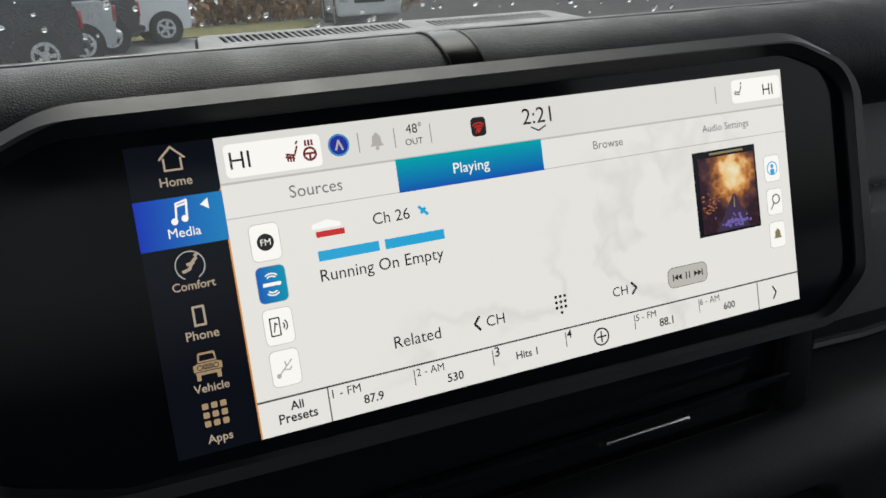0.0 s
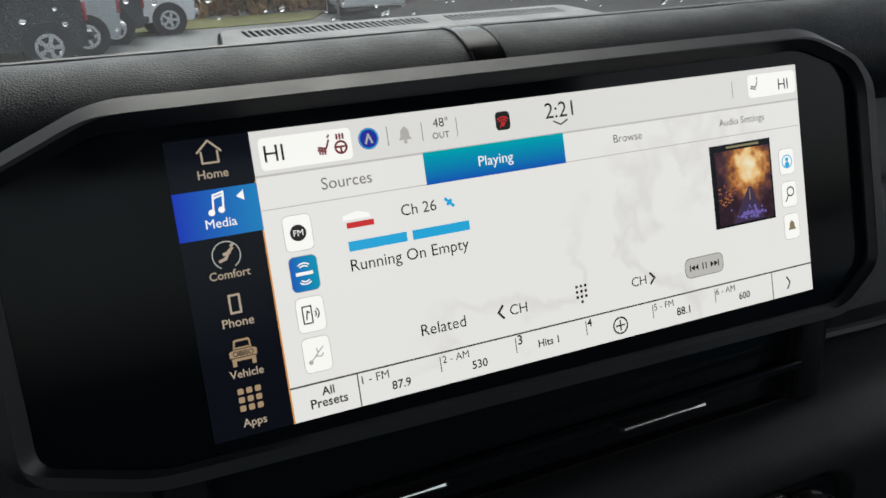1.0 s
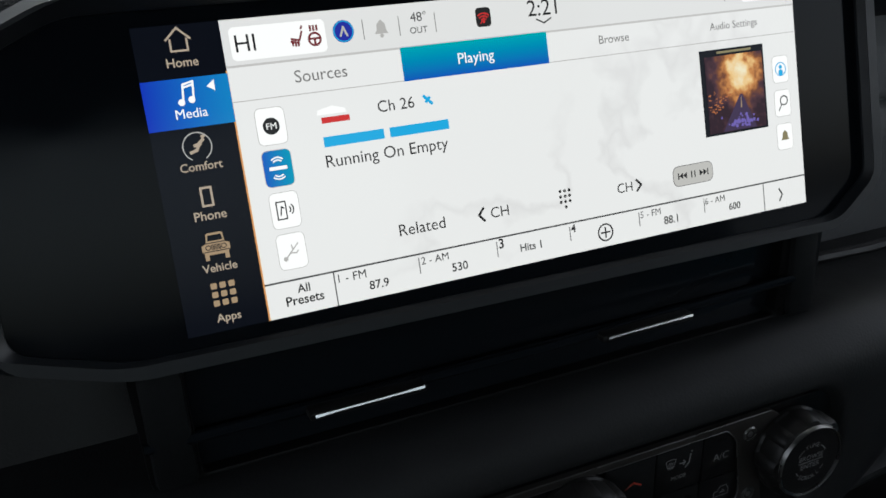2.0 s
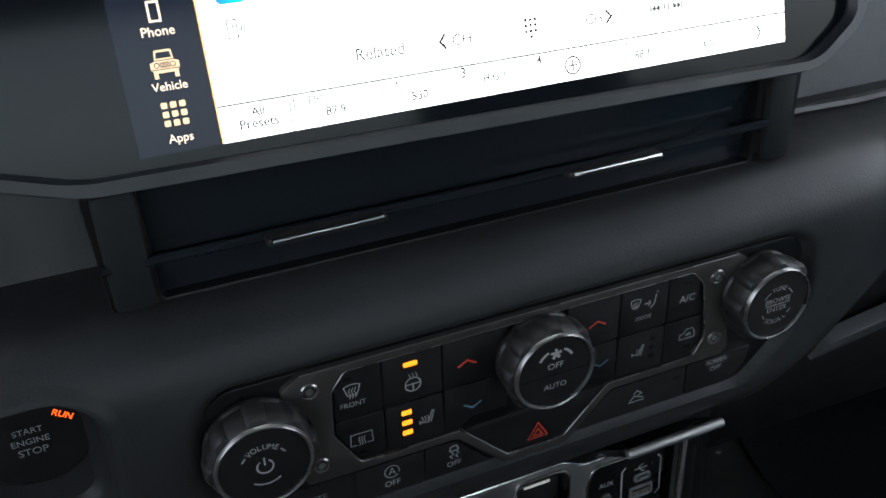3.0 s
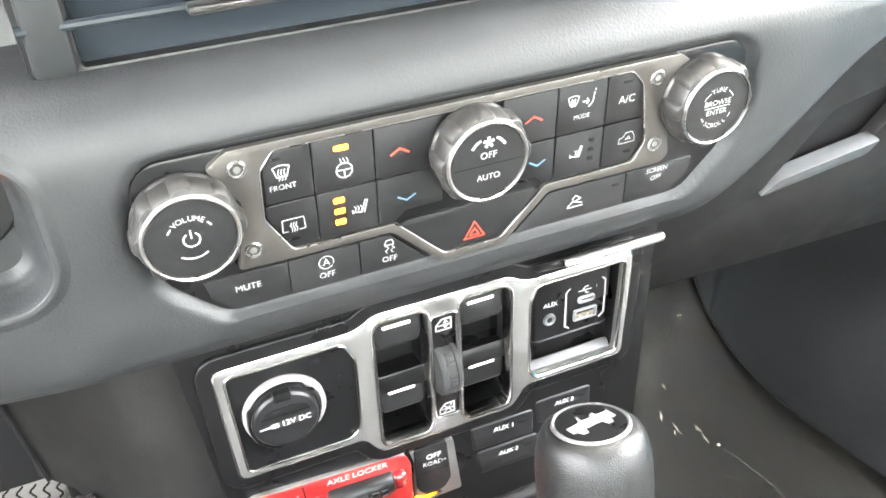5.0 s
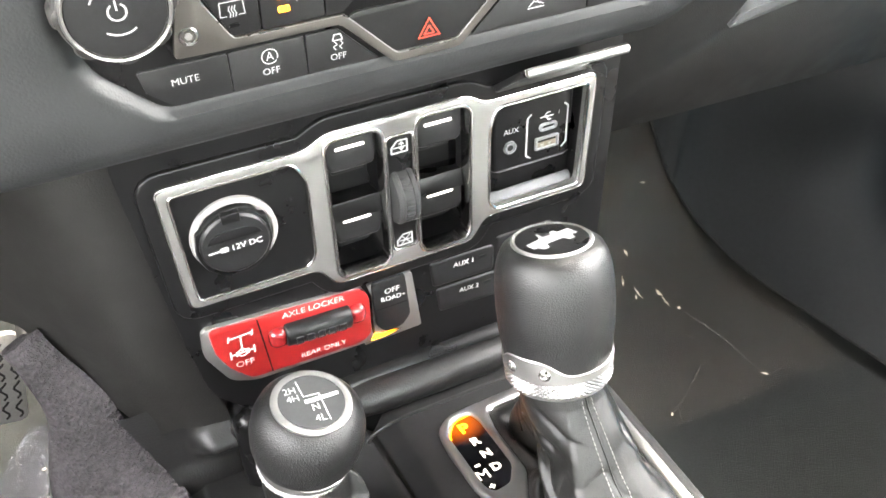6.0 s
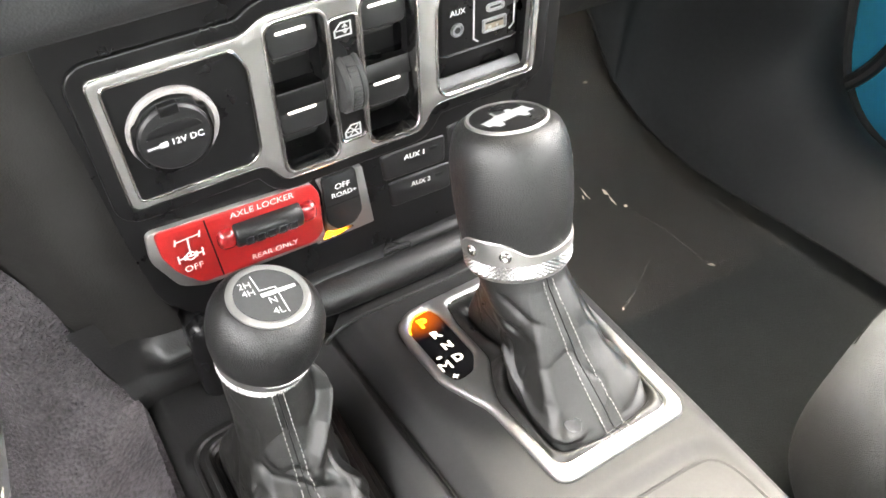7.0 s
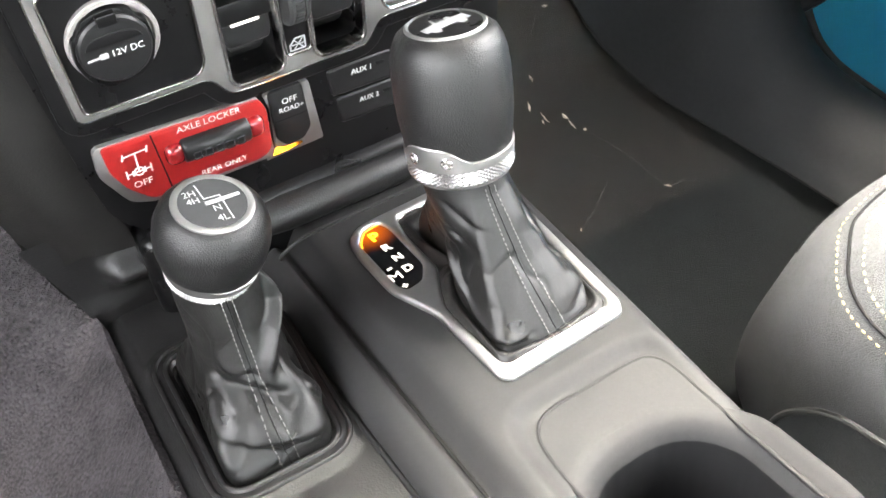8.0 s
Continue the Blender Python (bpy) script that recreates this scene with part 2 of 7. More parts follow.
def circle(cx, cy, r, k=32):
    return [(cx + r * math.cos(2 * math.pi * i / k), cy + r * math.sin(2 * math.pi * i / k)) for i in range(k)]


def rounded(poly, r, k=3):
    """The polygon with its corners rounded."""
    out, n = [], len(poly)
    for i in range(n):
        a, b, c = Vector(poly[i - 1]), Vector(poly[i]), Vector(poly[(i + 1) % n])
        d1, d2 = (a - b), (c - b)
        cut = min(r, d1.length * 0.45, d2.length * 0.45)
        p, q = b + d1.normalized() * cut, b + d2.normalized() * cut
        for j in range(k + 1):
            s = j / k
            out.append(tuple(p * (1 - s) ** 2 + b * 2 * s * (1 - s) + q * s * s))
    return out


def inset(poly, d):
    """The polygon drawn inwards by d (outwards: minus)."""
    n, out = len(poly), []
    area = sum(poly[i - 1][0] * poly[i][1] - poly[i][0] * poly[i - 1][1] for i in range(n))
    s = 1 if area > 0 else -1
    for i in range(n):
        a, b, c = Vector(poly[i - 1]), Vector(poly[i]), Vector(poly[(i + 1) % n])
        e1, e2 = (b - a).normalized(), (c - b).normalized()
        n1, n2 = Vector((-e1.y, e1.x)) * s, Vector((-e2.y, e2.x)) * s
        m = (n1 + n2)
        m = m.normalized() if m.length > 1e-6 else n1
        out.append(tuple(b + m * d / max(m.dot(n1), 0.5)))
    return out


def slab(poly, n0, n1, m, bevel=0.0, holes=(), bm=None, seg=2):
    """A plate with this outline (and holes), from height n0 to n1 over the surface m."""
    own = bmesh.new()
    edges = []
    for loop in (poly, *holes):
        vs = [own.verts.new((x, y, n0)) for x, y in loop]
        edges += [own.edges.new((vs[i - 1], vs[i])) for i in range(len(vs))]
    if holes:
        bmesh.ops.triangle_fill(own, use_beauty=True, edges=edges)
    else:
        own.faces.new(own.verts)
    if n1 != n0:
        got = bmesh.ops.extrude_face_region(own, geom=own.faces[:])
        top = [g for g in got["geom"] if isinstance(g, bmesh.types.BMVert)]
        bmesh.ops.translate(own, verts=top, vec=(0, 0, n1 - n0))
        bmesh.ops.recalc_face_normals(own, faces=own.faces)
        if bevel:
            marks = [e for e in own.edges if len(e.link_faces) == 2 and e.calc_face_angle(0) > 0.9
                     and all(abs(v.co.z - n1) < 1e-7 for v in e.verts)]
            bmesh.ops.bevel(own, geom=marks, offset=bevel, segments=seg, affect="EDGES", profile=0.5, clamp_overlap=True)
    own.transform(m)
    return merge(bm, own)


def merge(bm, own):
    if bm is None:
        return own
    me = bpy.data.meshes.new("join")
    own.to_mesh(me)
    own.free()
    bm.from_mesh(me)
    bpy.data.meshes.remove(me)
    return bm


def lathe(profile, m, k=48, bm=None, wave=None):
    """Turned solid: profile of (radius, height) from the bottom up. wave(angle, height) scales the radius."""
    own = bmesh.new()
    rings = []
    for r, z in profile:
        ring = []
        for i in range(k):
            a = 2 * math.pi * i / k
            rr = r * (wave(a, z) if wave else 1)
            ring.append(own.verts.new((rr * math.cos(a), rr * math.sin(a), z)))
        rings.append(ring)
    for a, b in zip(rings, rings[1:]):
        for i in range(k):
            own.faces.new((a[i - 1], a[i], b[i], b[i - 1]))
    own.faces.new(rings[0][::-1])
    own.faces.new(rings[-1])
    own.transform(m)
    return merge(bm, own)


def grid(nu, nv, place, bm=None, closed=False):
    """A sheet of nu x nv points from place(s, t), s and t in 0..1."""
    own = bmesh.new()
    rows = [[own.verts.new(place(i / (nu if closed else nu - 1), j / (nv - 1))) for i in range(nu)] for j in range(nv)]
    for a, b in zip(rows, rows[1:]):
        for i in range(0 if closed else 1, nu):
            own.faces.new((a[i - 1], a[i], b[i], b[i - 1]))
    return merge(bm, own)


def thick(bm, d):
    """Gives a sheet its thickness."""
    bmesh.ops.recalc_face_normals(bm, faces=bm.faces)
    bmesh.ops.solidify(bm, geom=bm.faces[:], thickness=d)
    return bm


def tube(points, r, bm=None, k=8, closed=False):
    """A round bar along points; r a number or one radius for each point."""
    own = bmesh.new()
    pts = [Vector(p) for p in points]
    n, rings, up = len(pts), [], None
    for i, p in enumerate(pts):
        a = pts[i - 1] if (i or closed) else p
        b = pts[(i + 1) % n] if (i < n - 1 or closed) else p
        d = (b - a).normalized()
        if up is None:
            up = d.orthogonal().normalized()
        up = (up - d * up.dot(d)).normalized()
        side = d.cross(up)
        rad = r[i] if isinstance(r, (list, tuple)) else r
        rings.append([own.verts.new(p + rad * (up * math.cos(2 * math.pi * j / k) + side * math.sin(2 * math.pi * j / k))) for j in range(k)])
    pairs = list(zip(rings, rings[1:])) + ([(rings[-1], rings[0])] if closed else [])
    for a, b in pairs:
        for j in range(k):
            own.faces.new((a[j - 1], a[j], b[j], b[j - 1]))
    if not closed:
        own.faces.new(rings[0][::-1])
        own.faces.new(rings[-1])
    return merge(bm, own)


def spline(points, steps=8, closed=False):
    """Catmull-Rom points through the given ones."""
    p = [Vector(q) for q in points]
    n, out = len(p), []
    for i in range(n if closed else n - 1):
        a, b, c, d = (p[(i + j) % n] if closed else p[min(max(i + j, 0), n - 1)] for j in (-1, 0, 1, 2))
        for s in range(steps):
            t = s / steps
            out.append(0.5 * ((2 * b) + (c - a) * t + (2 * a - 5 * b + 4 * c - d) * t * t + (3 * b - a - 3 * c + d) * t ** 3))
    if not closed:
        out.append(p[-1])
    return out


def box(x0, x1, y0, y1, z0, z1, bevel=0.0, bm=None, seg=2):
    own = bmesh.new()
    bmesh.ops.create_cube(own, size=1)
    for v in own.verts:
        v.co = ((x0 + x1) / 2 + v.co.x * (x1 - x0), (y0 + y1) / 2 + v.co.y * (y1 - y0), (z0 + z1) / 2 + v.co.z * (z1 - z0))
    if bevel:
        bmesh.ops.bevel(own, geom=own.edges[:], offset=bevel, segments=seg, affect="EDGES", profile=0.5)
    return merge(bm, own)


def ribbon(lines, w, n, m, bm=None, closed=False):
    """Flat drawn strokes of width w at height n over the surface m."""
    own = bmesh.new()
    lift = 0.0
    for line in lines:
        pts = [Vector(p) for p in line]
        segs = list(zip(pts, pts[1:])) + ([(pts[-1], pts[0])] if closed else [])
        for a, b in segs:
            d = b - a
            if d.length < 1e-9:
                continue
            d.normalize()
            s = Vector((-d.y, d.x)) * w / 2
            e = d * w * 0.35
            lift += 1.5e-6
            own.faces.new([own.verts.new((q.x, q.y, n + lift)) for q in (a - e - s, b + e - s, b + e + s, a - e + s)])
    own.transform(m)
    return merge(bm, own)


def arc(cx, cy, r, a0, a1, k=10):
    return [(cx + r * math.cos(radians(a0 + (a1 - a0) * i / k)), cy + r * math.sin(radians(a0 + (a1 - a0) * i / k))) for i in range(k + 1)]


def shift(lines, cx, cy, s=1.0, turn=0.0):
    c, q = math.cos(radians(turn)), math.sin(radians(turn))
    return [[(cx + s * (x * c - y * q), cy + s * (x * q + y * c)) for x, y in line] for line in lines]


def letters(text, cx, cy, m, n, width=None, size=0.005, turn=0.0, weight=0.0, align="CENTER", bm=None):
    """Flat lettering in the built-in font, centred at (cx, cy) on the surface m."""
    cu = bpy.data.curves.new("text", "FONT")
    cu.body, cu.size, cu.align_x, cu.align_y, cu.offset, cu.resolution_u = text, 1.0, "LEFT", "BOTTOM_BASELINE", 0.0 if "M" in text else weight, 3
    ob = bpy.data.objects.new("text", cu)
    me = bpy.data.meshes.new_from_object(ob)
    own = bmesh.new()
    own.from_mesh(me)
    bpy.data.objects.remove(ob)
    bpy.data.curves.remove(cu)
    bpy.data.meshes.remove(me)
    xs = [v.co.x for v in own.verts]
    ys = [v.co.y for v in own.verts]
    x0, x1 = min(xs), max(xs)
    s = width / (x1 - x0) if width else size
    mid = (min(ys) + max(ys)) / 2 if not any(c in text for c in "gjpqy,") else 0.36
    ox = {"CENTER": (x0 + x1) / 2, "LEFT": x0, "RIGHT": x1}[align]
    own.transform(m @ Matrix.Translation((cx, cy, n)) @ Matrix.Rotation(radians(turn), 4, "Z") @ Matrix.Scale(s, 4) @ Matrix.Translation((-ox, -mid, 0)))
    return merge(bm, own)

# ---- the car's shell: floor, doors, roof, windscreen ----
def smooth_step(a, b, x):
    t = min(max((x - a) / (b - a), 0), 1)
    return t * t * (3 - 2 * t)


def poly_distance(poly, x, y):
    """Signed distance to an outline, negative inside."""
    best, inside, n = 9.0, False, len(poly)
    for i in range(n):
        (x0, y0), (x1, y1) = poly[i - 1], poly[i]
        dx, dy = x1 - x0, y1 - y0
        t = min(max(((x - x0) * dx + (y - y0) * dy) / (dx * dx + dy * dy + 1e-12), 0), 1)
        best = min(best, math.hypot(x - x0 - t * dx, y - y0 - t * dy))
        if (y0 > y) != (y1 > y) and x < (x1 - x0) * (y - y0) / (y1 - y0) + x0:
            inside = not inside
    return -best if inside else best


def resample(poly, k, start):
    """k points evenly along a closed outline, from the one nearest to start."""
    pts = [Vector(p) for p in poly]
    n = len(pts)
    i0 = min(range(n), key=lambda i: (pts[i] - Vector(start)).length)
    pts = pts[i0:] + pts[:i0]
    seg = [(pts[(i + 1) % n] - pts[i]).length for i in range(n)]
    total, out, i, run = sum(seg), [], 0, 0.0
    for j in range(k):
        want = total * j / k
        while run + seg[i] < want:
            run += seg[i]
            i += 1
        out.append(pts[i].lerp(pts[(i + 1) % n], (want - run) / max(seg[i], 1e-9)))
    return out


FLOOR_Z = 0.48


def floor_height(x, y):
    """Footwell carpet: flat below the seats, ramping up to the firewall."""
    return FLOOR_Z + 0.30 * smooth_step(0.22, 0.62, y) + 0.004 * noise.noise((x * 9, y * 9, 0.3))


solid("floor", thick(grid(60, 70, lambda s, t: (-0.78 + 1.56 * s, -1.5 + 2.2 * t, floor_height(-0.78 + 1.56 * s, -1.5 + 2.2 * t))), 0.02),
      LINING, "dark grey carpeted footwell floor of the car", "floor", "structure")

# firewall behind the dashboard
solid("wall_front", box(-0.80, 0.80, 0.66, 0.70, 0.40, 1.20), LINING, "dark lined firewall behind the dashboard", "wall", "structure")
# Unseen rear wall and window, sized to set the light from behind.
ON_REAR = axes((0, -1.56, 0), (-1, 0, 0), (0, 0, 1))
REAR_GLASS = rrect(0, 1.44, 1.06, 0.42, 0.06)
solid("wall_rear", slab(rrect(0, 1.10, 1.60, 1.40, 0.01, 1), -0.06, 0.0, ON_REAR, holes=[REAR_GLASS]), LINING, "unseen dark rear wall added to close the cabin", "wall", "structure")
rear_window = thing("window_2", (0, -1.57, 1.16), "clear glass of the unseen rear window added for light", "window", kind="structure")
rear_pane = part("pane", slab(inset(REAR_GLASS, 0.001), -0.034, -0.030, ON_REAR), GLASS, rear_window)
rear_pane.visible_shadow = False
solid("ceiling", box(-0.76, 0.76, -1.60, 0.12, 1.78, 1.82, 0.01), HEADLINER, "dark grey cloth headliner of the car", "ceiling", "structure")


def door_side(name, sx, mat, label):
    """A door below its window, with pillar and sill."""
    root = thing(name, (sx * 0.80, -0.4, 0.45), label, "car door", kind="structure")
    part("door_panel", box(min(sx * 0.78, sx * 0.84), max(sx * 0.78, sx * 0.84), -1.56, 0.27, 0.46, 1.16, 0.015), mat, root)
    part("hinge_pillar", box(min(sx * 0.775, sx * 0.84), max(sx * 0.775, sx * 0.84), 0.27, 0.70, 0.40, 1.28), PLASTIC, root, "dark lined hinge pillar")
    part("sill", box(min(sx * 0.60, sx * 0.84), max(sx * 0.60, sx * 0.84), -1.56, 0.30, 0.40, 0.47, 0.02), mat, root)
    # Unseen pillar, widened to cut light from the side windows.
    part("rear_pillar", box(min(sx * 0.76, sx * 0.82), max(sx * 0.76, sx * 0.82), -1.56, -1.15, 1.16, 1.80, 0.01), PLASTIC, root)
    part("roof_rail", box(min(sx * 0.72, sx * 0.82), max(sx * 0.72, sx * 0.82), -1.56, 0.10, 1.74, 1.80, 0.01), PLASTIC, root)
    return root


door_side("door_1", 1, BLUE, "teal blue painted passenger door and sill")
# The driver door is unseen and kept shut to hold back light.
door_side("door_2", -1, PLASTIC, "unseen charcoal trimmed driver door, shut to cut side light")

# windscreen with its pillars and frame
WIND = axes((0, 0.52, 1.27), (1, 0, 0), (0, -0.42, 0.54))
wind = thing("window_1", (0, 0.52, 1.27), "clear windscreen speckled with rain drops", "windscreen", kind="structure")
pane = part("pane", slab([(-0.70, 0), (0.70, 0), (0.66, 0.66), (-0.66, 0.66)], 0, 0.005, WIND), GLASS, wind)
pane.visible_shadow = False
for sx in (-1, 1):
    part("pillar", tube([(sx * 0.735, 0.55, 1.20), (sx * 0.735, 0.50, 1.28), (sx * 0.70, 0.11, 1.80)], 0.035), PLASTIC, wind)
part("header_rail", tube([(-0.70, 0.10, 1.79), (0.70, 0.10, 1.79)], 0.03), PLASTIC, wind)
rng = random.Random(5)
drops = bmesh.new()
for cx, cy, cnt, sp in ((0.33, 0.075, 22, 0.05), (0.10, 0.075, 12, 0.06), (-0.03, 0.07, 12, 0.07), (0.2, 0.07, 14, 0.1), (0.5, 0.06, 14, 0.1), (-0.14, 0.07, 8, 0.06), (0, 0.3, 90, 0.55)):
    for _ in range(cnt):
        x, y = cx + rng.gauss(0, sp), abs(cy + rng.gauss(0, 0.02 if cy < 0.2 else 0.15))
        r = rng.uniform(0.0008, 0.0030)
        own = bmesh.new()
        bmesh.ops.create_uvsphere(own, u_segments=8, v_segments=5, radius=r)
        own.transform(WIND @ Matrix.Translation((x, y, 0.0052)) @ Matrix.Diagonal((1, rng.uniform(0.8, 1.5), 0.35, 1)))
        merge(drops, own)
tagged(part("rain_drops", drops, DROP), "small clear rain drops on the windscreen", "water drops", kind="stuff")

# ---- dashboard ----
dash = thing("dashboard", (0, 0.1, 1.0), "charcoal grained soft dashboard with leather top roll", "dashboard")

MODULE = rounded([(-0.146, 1.104), (-0.138, 1.1115), (0.142, 1.1115), (0.151, 1.104), (0.1545, 1.076), (0.147, 1.055), (0.122, 1.0295),
                  (-0.118, 1.0295), (-0.141, 1.052), (-0.149, 1.072)][::-1], 0.006)
START = rrect(-0.2085, 1.093, 0.060, 0.066, 0.020)
PAD_PROFILE = [Vector(p) for p in spline([(0.06, 1.143, 0), (0.015, 1.1425, 0), (-0.006, 1.1415, 0), (-0.016, 1.137, 0), (-0.024, 1.128, 0), (-0.0280, 1.114, 0),
                                          (-0.0275, 1.09, 0), (-0.0255, 1.05, 0), (-0.0230, 1.026, 0), (-0.017, 1.012, 0), (-0.004, 1.004, 0), (0.05, 1.001, 0)], 7)]


def pad_bottom(x):
    """Height of the pad's lower edge: it sweeps up towards the passenger."""
    return 1.003 + 0.085 * smooth_step(0.130, 0.275, x) + 0.012 * smooth_step(-0.17, -0.30, x)


def pad_place(s, t):
    x = -0.62 + 1.32 * s
    f = t * (len(PAD_PROFILE) - 1)
    i = min(int(f), len(PAD_PROFILE) - 2)
    p = PAD_PROFILE[i].lerp(PAD_PROFILE[i + 1], f - i)
    y, z = p.x, p.y
    if z < 1.115:
        z = 1.115 - (1.115 - z) * (1.115 - pad_bottom(x)) / (1.115 - 1.003)
    if x > 0.15:
        y += 0.03 * smooth_step(0.15, 0.5, x)
    if y < -0.012:
        d = poly_distance(MODULE, x, z)
        y += 0.0055 * (1 - smooth_step(-0.0005, 0.0035, d))
    return (x, y, z)


pad = grid(420, 110, pad_place)
cut = [f for f in pad.faces if f.calc_center_median().x < -0.15 and f.calc_center_median().y < -0.012 and poly_distance(START, f.calc_center_median().x, f.calc_center_median().z) < 0.0028]
bmesh.ops.delete(pad, geom=cut, context="FACES")
part("lower_pad", pad, PAD, dash, "charcoal pebbled soft pad", smooth=60)

# leather roll over the display
def roll_place(s, t):
    x = -0.62 + 1.32 * s
    a = radians(-75 + 175 * t)
    drop = 0.008 * smooth_step(0.25, 0.6, x)
    return (x, 0.088 - 0.036 * math.cos(a), 1.3005 + 0.031 * math.sin(a) - drop + 0.0006 * noise.noise((x * 30, t * 4, 0)))


roll = grid(260, 26, roll_place)
part("leather_roll", roll, TOPLEATHER, dash, "black grained leather top roll", smooth=60)
part("rear_lip", tube([(x / 20, 0.112, 1.3290 - 0.008 * smooth_step(0.25, 0.6, x / 20)) for x in range(-13, 14)], 0.0022, k=8), TOPGREY, dash)
clip = thing("dash_top_slot", (0, 0.06, 1.32), "gloss black accessory slot cover in the dash top", "slot cover")
part("cover", grid(12, 26, lambda s, t: Vector(roll_place((0.62 - 0.0055 + 0.0150 * s) / 1.32, t)) + Vector((0, -0.0006, 0.0006))), SLOTBLACK, clip)
for sx in (-1, 1):
    part("lip", tube([Vector(roll_place((0.62 + 0.0020 + sx * 0.0082) / 1.32, i / 25)) + Vector((0, -0.0005, 0.0005)) for i in range(26)], 0.0007), SMOOTH, clip)

# flat dash top with the raised defroster grille
def top_place(s, t):
    x, y = -0.70 + 1.4 * s, 0.08 + 0.45 * t
    return (x, y, 1.3295 - 0.052 * t - 0.012 * smooth_step(0.06, 0.20, t) - 0.02 * smooth_step(0.12, 0.4, abs(x) - 0.22) * t)


part("dash_top", grid(60, 16, top_place), TOPGREY, dash, "matt grey dash top", smooth=60)
vent = thing("defroster_grille", (0.04, 0.25, 1.32), "raised grey slotted defroster grille on the dash top", "vent grille")
ON_GRILLE = axes((0, 0.160, 1.3170), (1, 0, 0), (0, 1, 0.12))
grille_poly = rounded([(-0.094, 0), (0.180, 0), (0.162, 0.094), (-0.078, 0.094)], 0.006)
slots = [rrect(-0.066 + 0.0039 * i, 0.077, 0.0020, 0.019, 0.0006, 1) for i in range(56) if i not in (30, 31, 32, 33)]
part("grille_frame", slab(grille_poly, -0.014, 0.0, ON_GRILLE, 0.0075, holes=slots, seg=3), TOPGREY, vent)
part("grille_rear", slab(rounded([(-0.080, 0), (0.164, 0), (0.150, 0.08), (-0.066, 0.08)], 0.006), -0.010, 0.0, axes((0, 0.2535, 1.3278), (1, 0, 0), (0, 1, -0.16)), 0.003), TOPGREY, vent)
part("duct", slab(inset(grille_poly, 0.006), -0.011, -0.006, ON_GRILLE), DEEP, vent)

# passenger side facing, grey with a stitched seam
def face_place(s, t):
    x = 0.19 + 0.5 * s
    z = 1.30 - 0.17 * t
    return (x, 0.085 - 0.012 * math.sin(math.pi * t) - 0.02 * t + 0.006 * smooth_step(0.42, 0.48, t) * (1 - smooth_step(0.48, 0.54, t)), z)


part("passenger_facing", grid(60, 50, face_place), GREYVINYL, dash, "grey woven vinyl facing with a seam", smooth=60)
part("facing_left", grid(40, 20, lambda s, t: (-0.62 + 0.48 * s, 0.09 - 0.05 * t, 1.30 - 0.17 * t)), PLASTIC, dash)
st = bmesh.new()
for i in range(70):
    x = 0.20 + i * 0.007
    p = Vector(face_place((x - 0.19) / 0.5, 0.445))
    tube([p + Vector((0, -0.0016, 0)), p + Vector((0.0048, -0.0016, 0))], 0.0006, st, 5)
part("seam_stitching", st, THREAD, dash)
part("facing_trim", tube([(0.14, 0.045, 1.146), (0.24, 0.040, 1.1445), (0.40, 0.05, 1.142), (0.68, 0.06, 1.138)], 0.0035), PLASTIC, dash)
part("facing_ledge", box(0.17, 0.70, 0.02, 0.10, 1.128, 1.1405, 0.004), GREYVINYL, dash)
part("back_body", box(-0.62, 0.70, 0.10, 0.16, 0.86, 1.29), DEEP, dash)

# glove box below the pad on the passenger side
glove = thing("glove_box", (0.4, 0.08, 0.98), "charcoal glove box with a moulded latch pocket", "glove box")
pocket = rounded([(0.272, 0.951), (0.356, 0.966), (0.372, 1.012), (0.362, 1.034), (0.300, 1.018)], 0.008)
ON_GLOVE = axes((0, 0.075, 0.96), (1, 0, 0), (0, -0.34, 1))
part("lid", slab([(0.155, -0.10), (0.68, -0.12), (0.70, 0.16), (0.155, 0.16)], 0, 0.012, ON_GLOVE, 0.004, holes=[[(x, z - 0.96) for x, z in pocket]]), TRIM, glove)
part("latch_pocket", slab([(x, z - 0.96) for x, z in inset(pocket, -0.004)], -0.004, -0.002, ON_GLOVE), DEEP, glove)
# Lip in a paler grey than the lid.
part("latch_lip", slab(rounded([(0.266, -0.012), (0.356, 0.004), (0.363, 0.017), (0.278, 0.002)], 0.003), 0.004, 0.016, ON_GLOVE, 0.002), PIPING, glove, "grey pocket edge")
part("lock", lathe([(0.006, 0), (0.006, 0.003), (0.005, 0.004)], ON_GLOVE @ Matrix.Translation((0.348, 0.070, 0.012)), 16), SMOOTH, glove)
part("under_cover", grid(30, 12, lambda s, t: (0.15 + 0.60 * s, 0.108 + 0.5 * t, 0.864 - 0.02 * s - 0.05 * t)), LINING, glove)

# ---- centre air vents under the display ----
vents = thing("centre_air_vents", (0, 0, 1.16), "gloss black centre air vents with chrome tabs", "air vent")
part("housing", slab(rounded([(-0.168, 1.139), (0.157, 1.139), (0.160, 1.193), (-0.170, 1.193)], 0.006), -0.06, 0.0, axes((0, 0.000, 0), (1, 0, 0), (0, 0, 1)), 0.003,
                     holes=[rounded([(-0.149, 1.1435), (0.132, 1.1435), (0.134, 1.190), (-0.150, 1.190)], 0.002)]), SMOOTH, vents)
part("duct", box(-0.155, 0.14, 0.035, 0.04, 1.135, 1.195), DEEP, vents)
ON_VENT = axes((0, 0.006, 0), (1, 0, 0), (0, 0, 1))
part("upper_slat", slab([(-0.151, 1.1600), (0.135, 1.1600), (0.135, 1.1902), (-0.151, 1.1902)], -0.004, 0.0, ON_VENT, 0.0010), VENTGLOSS, vents)
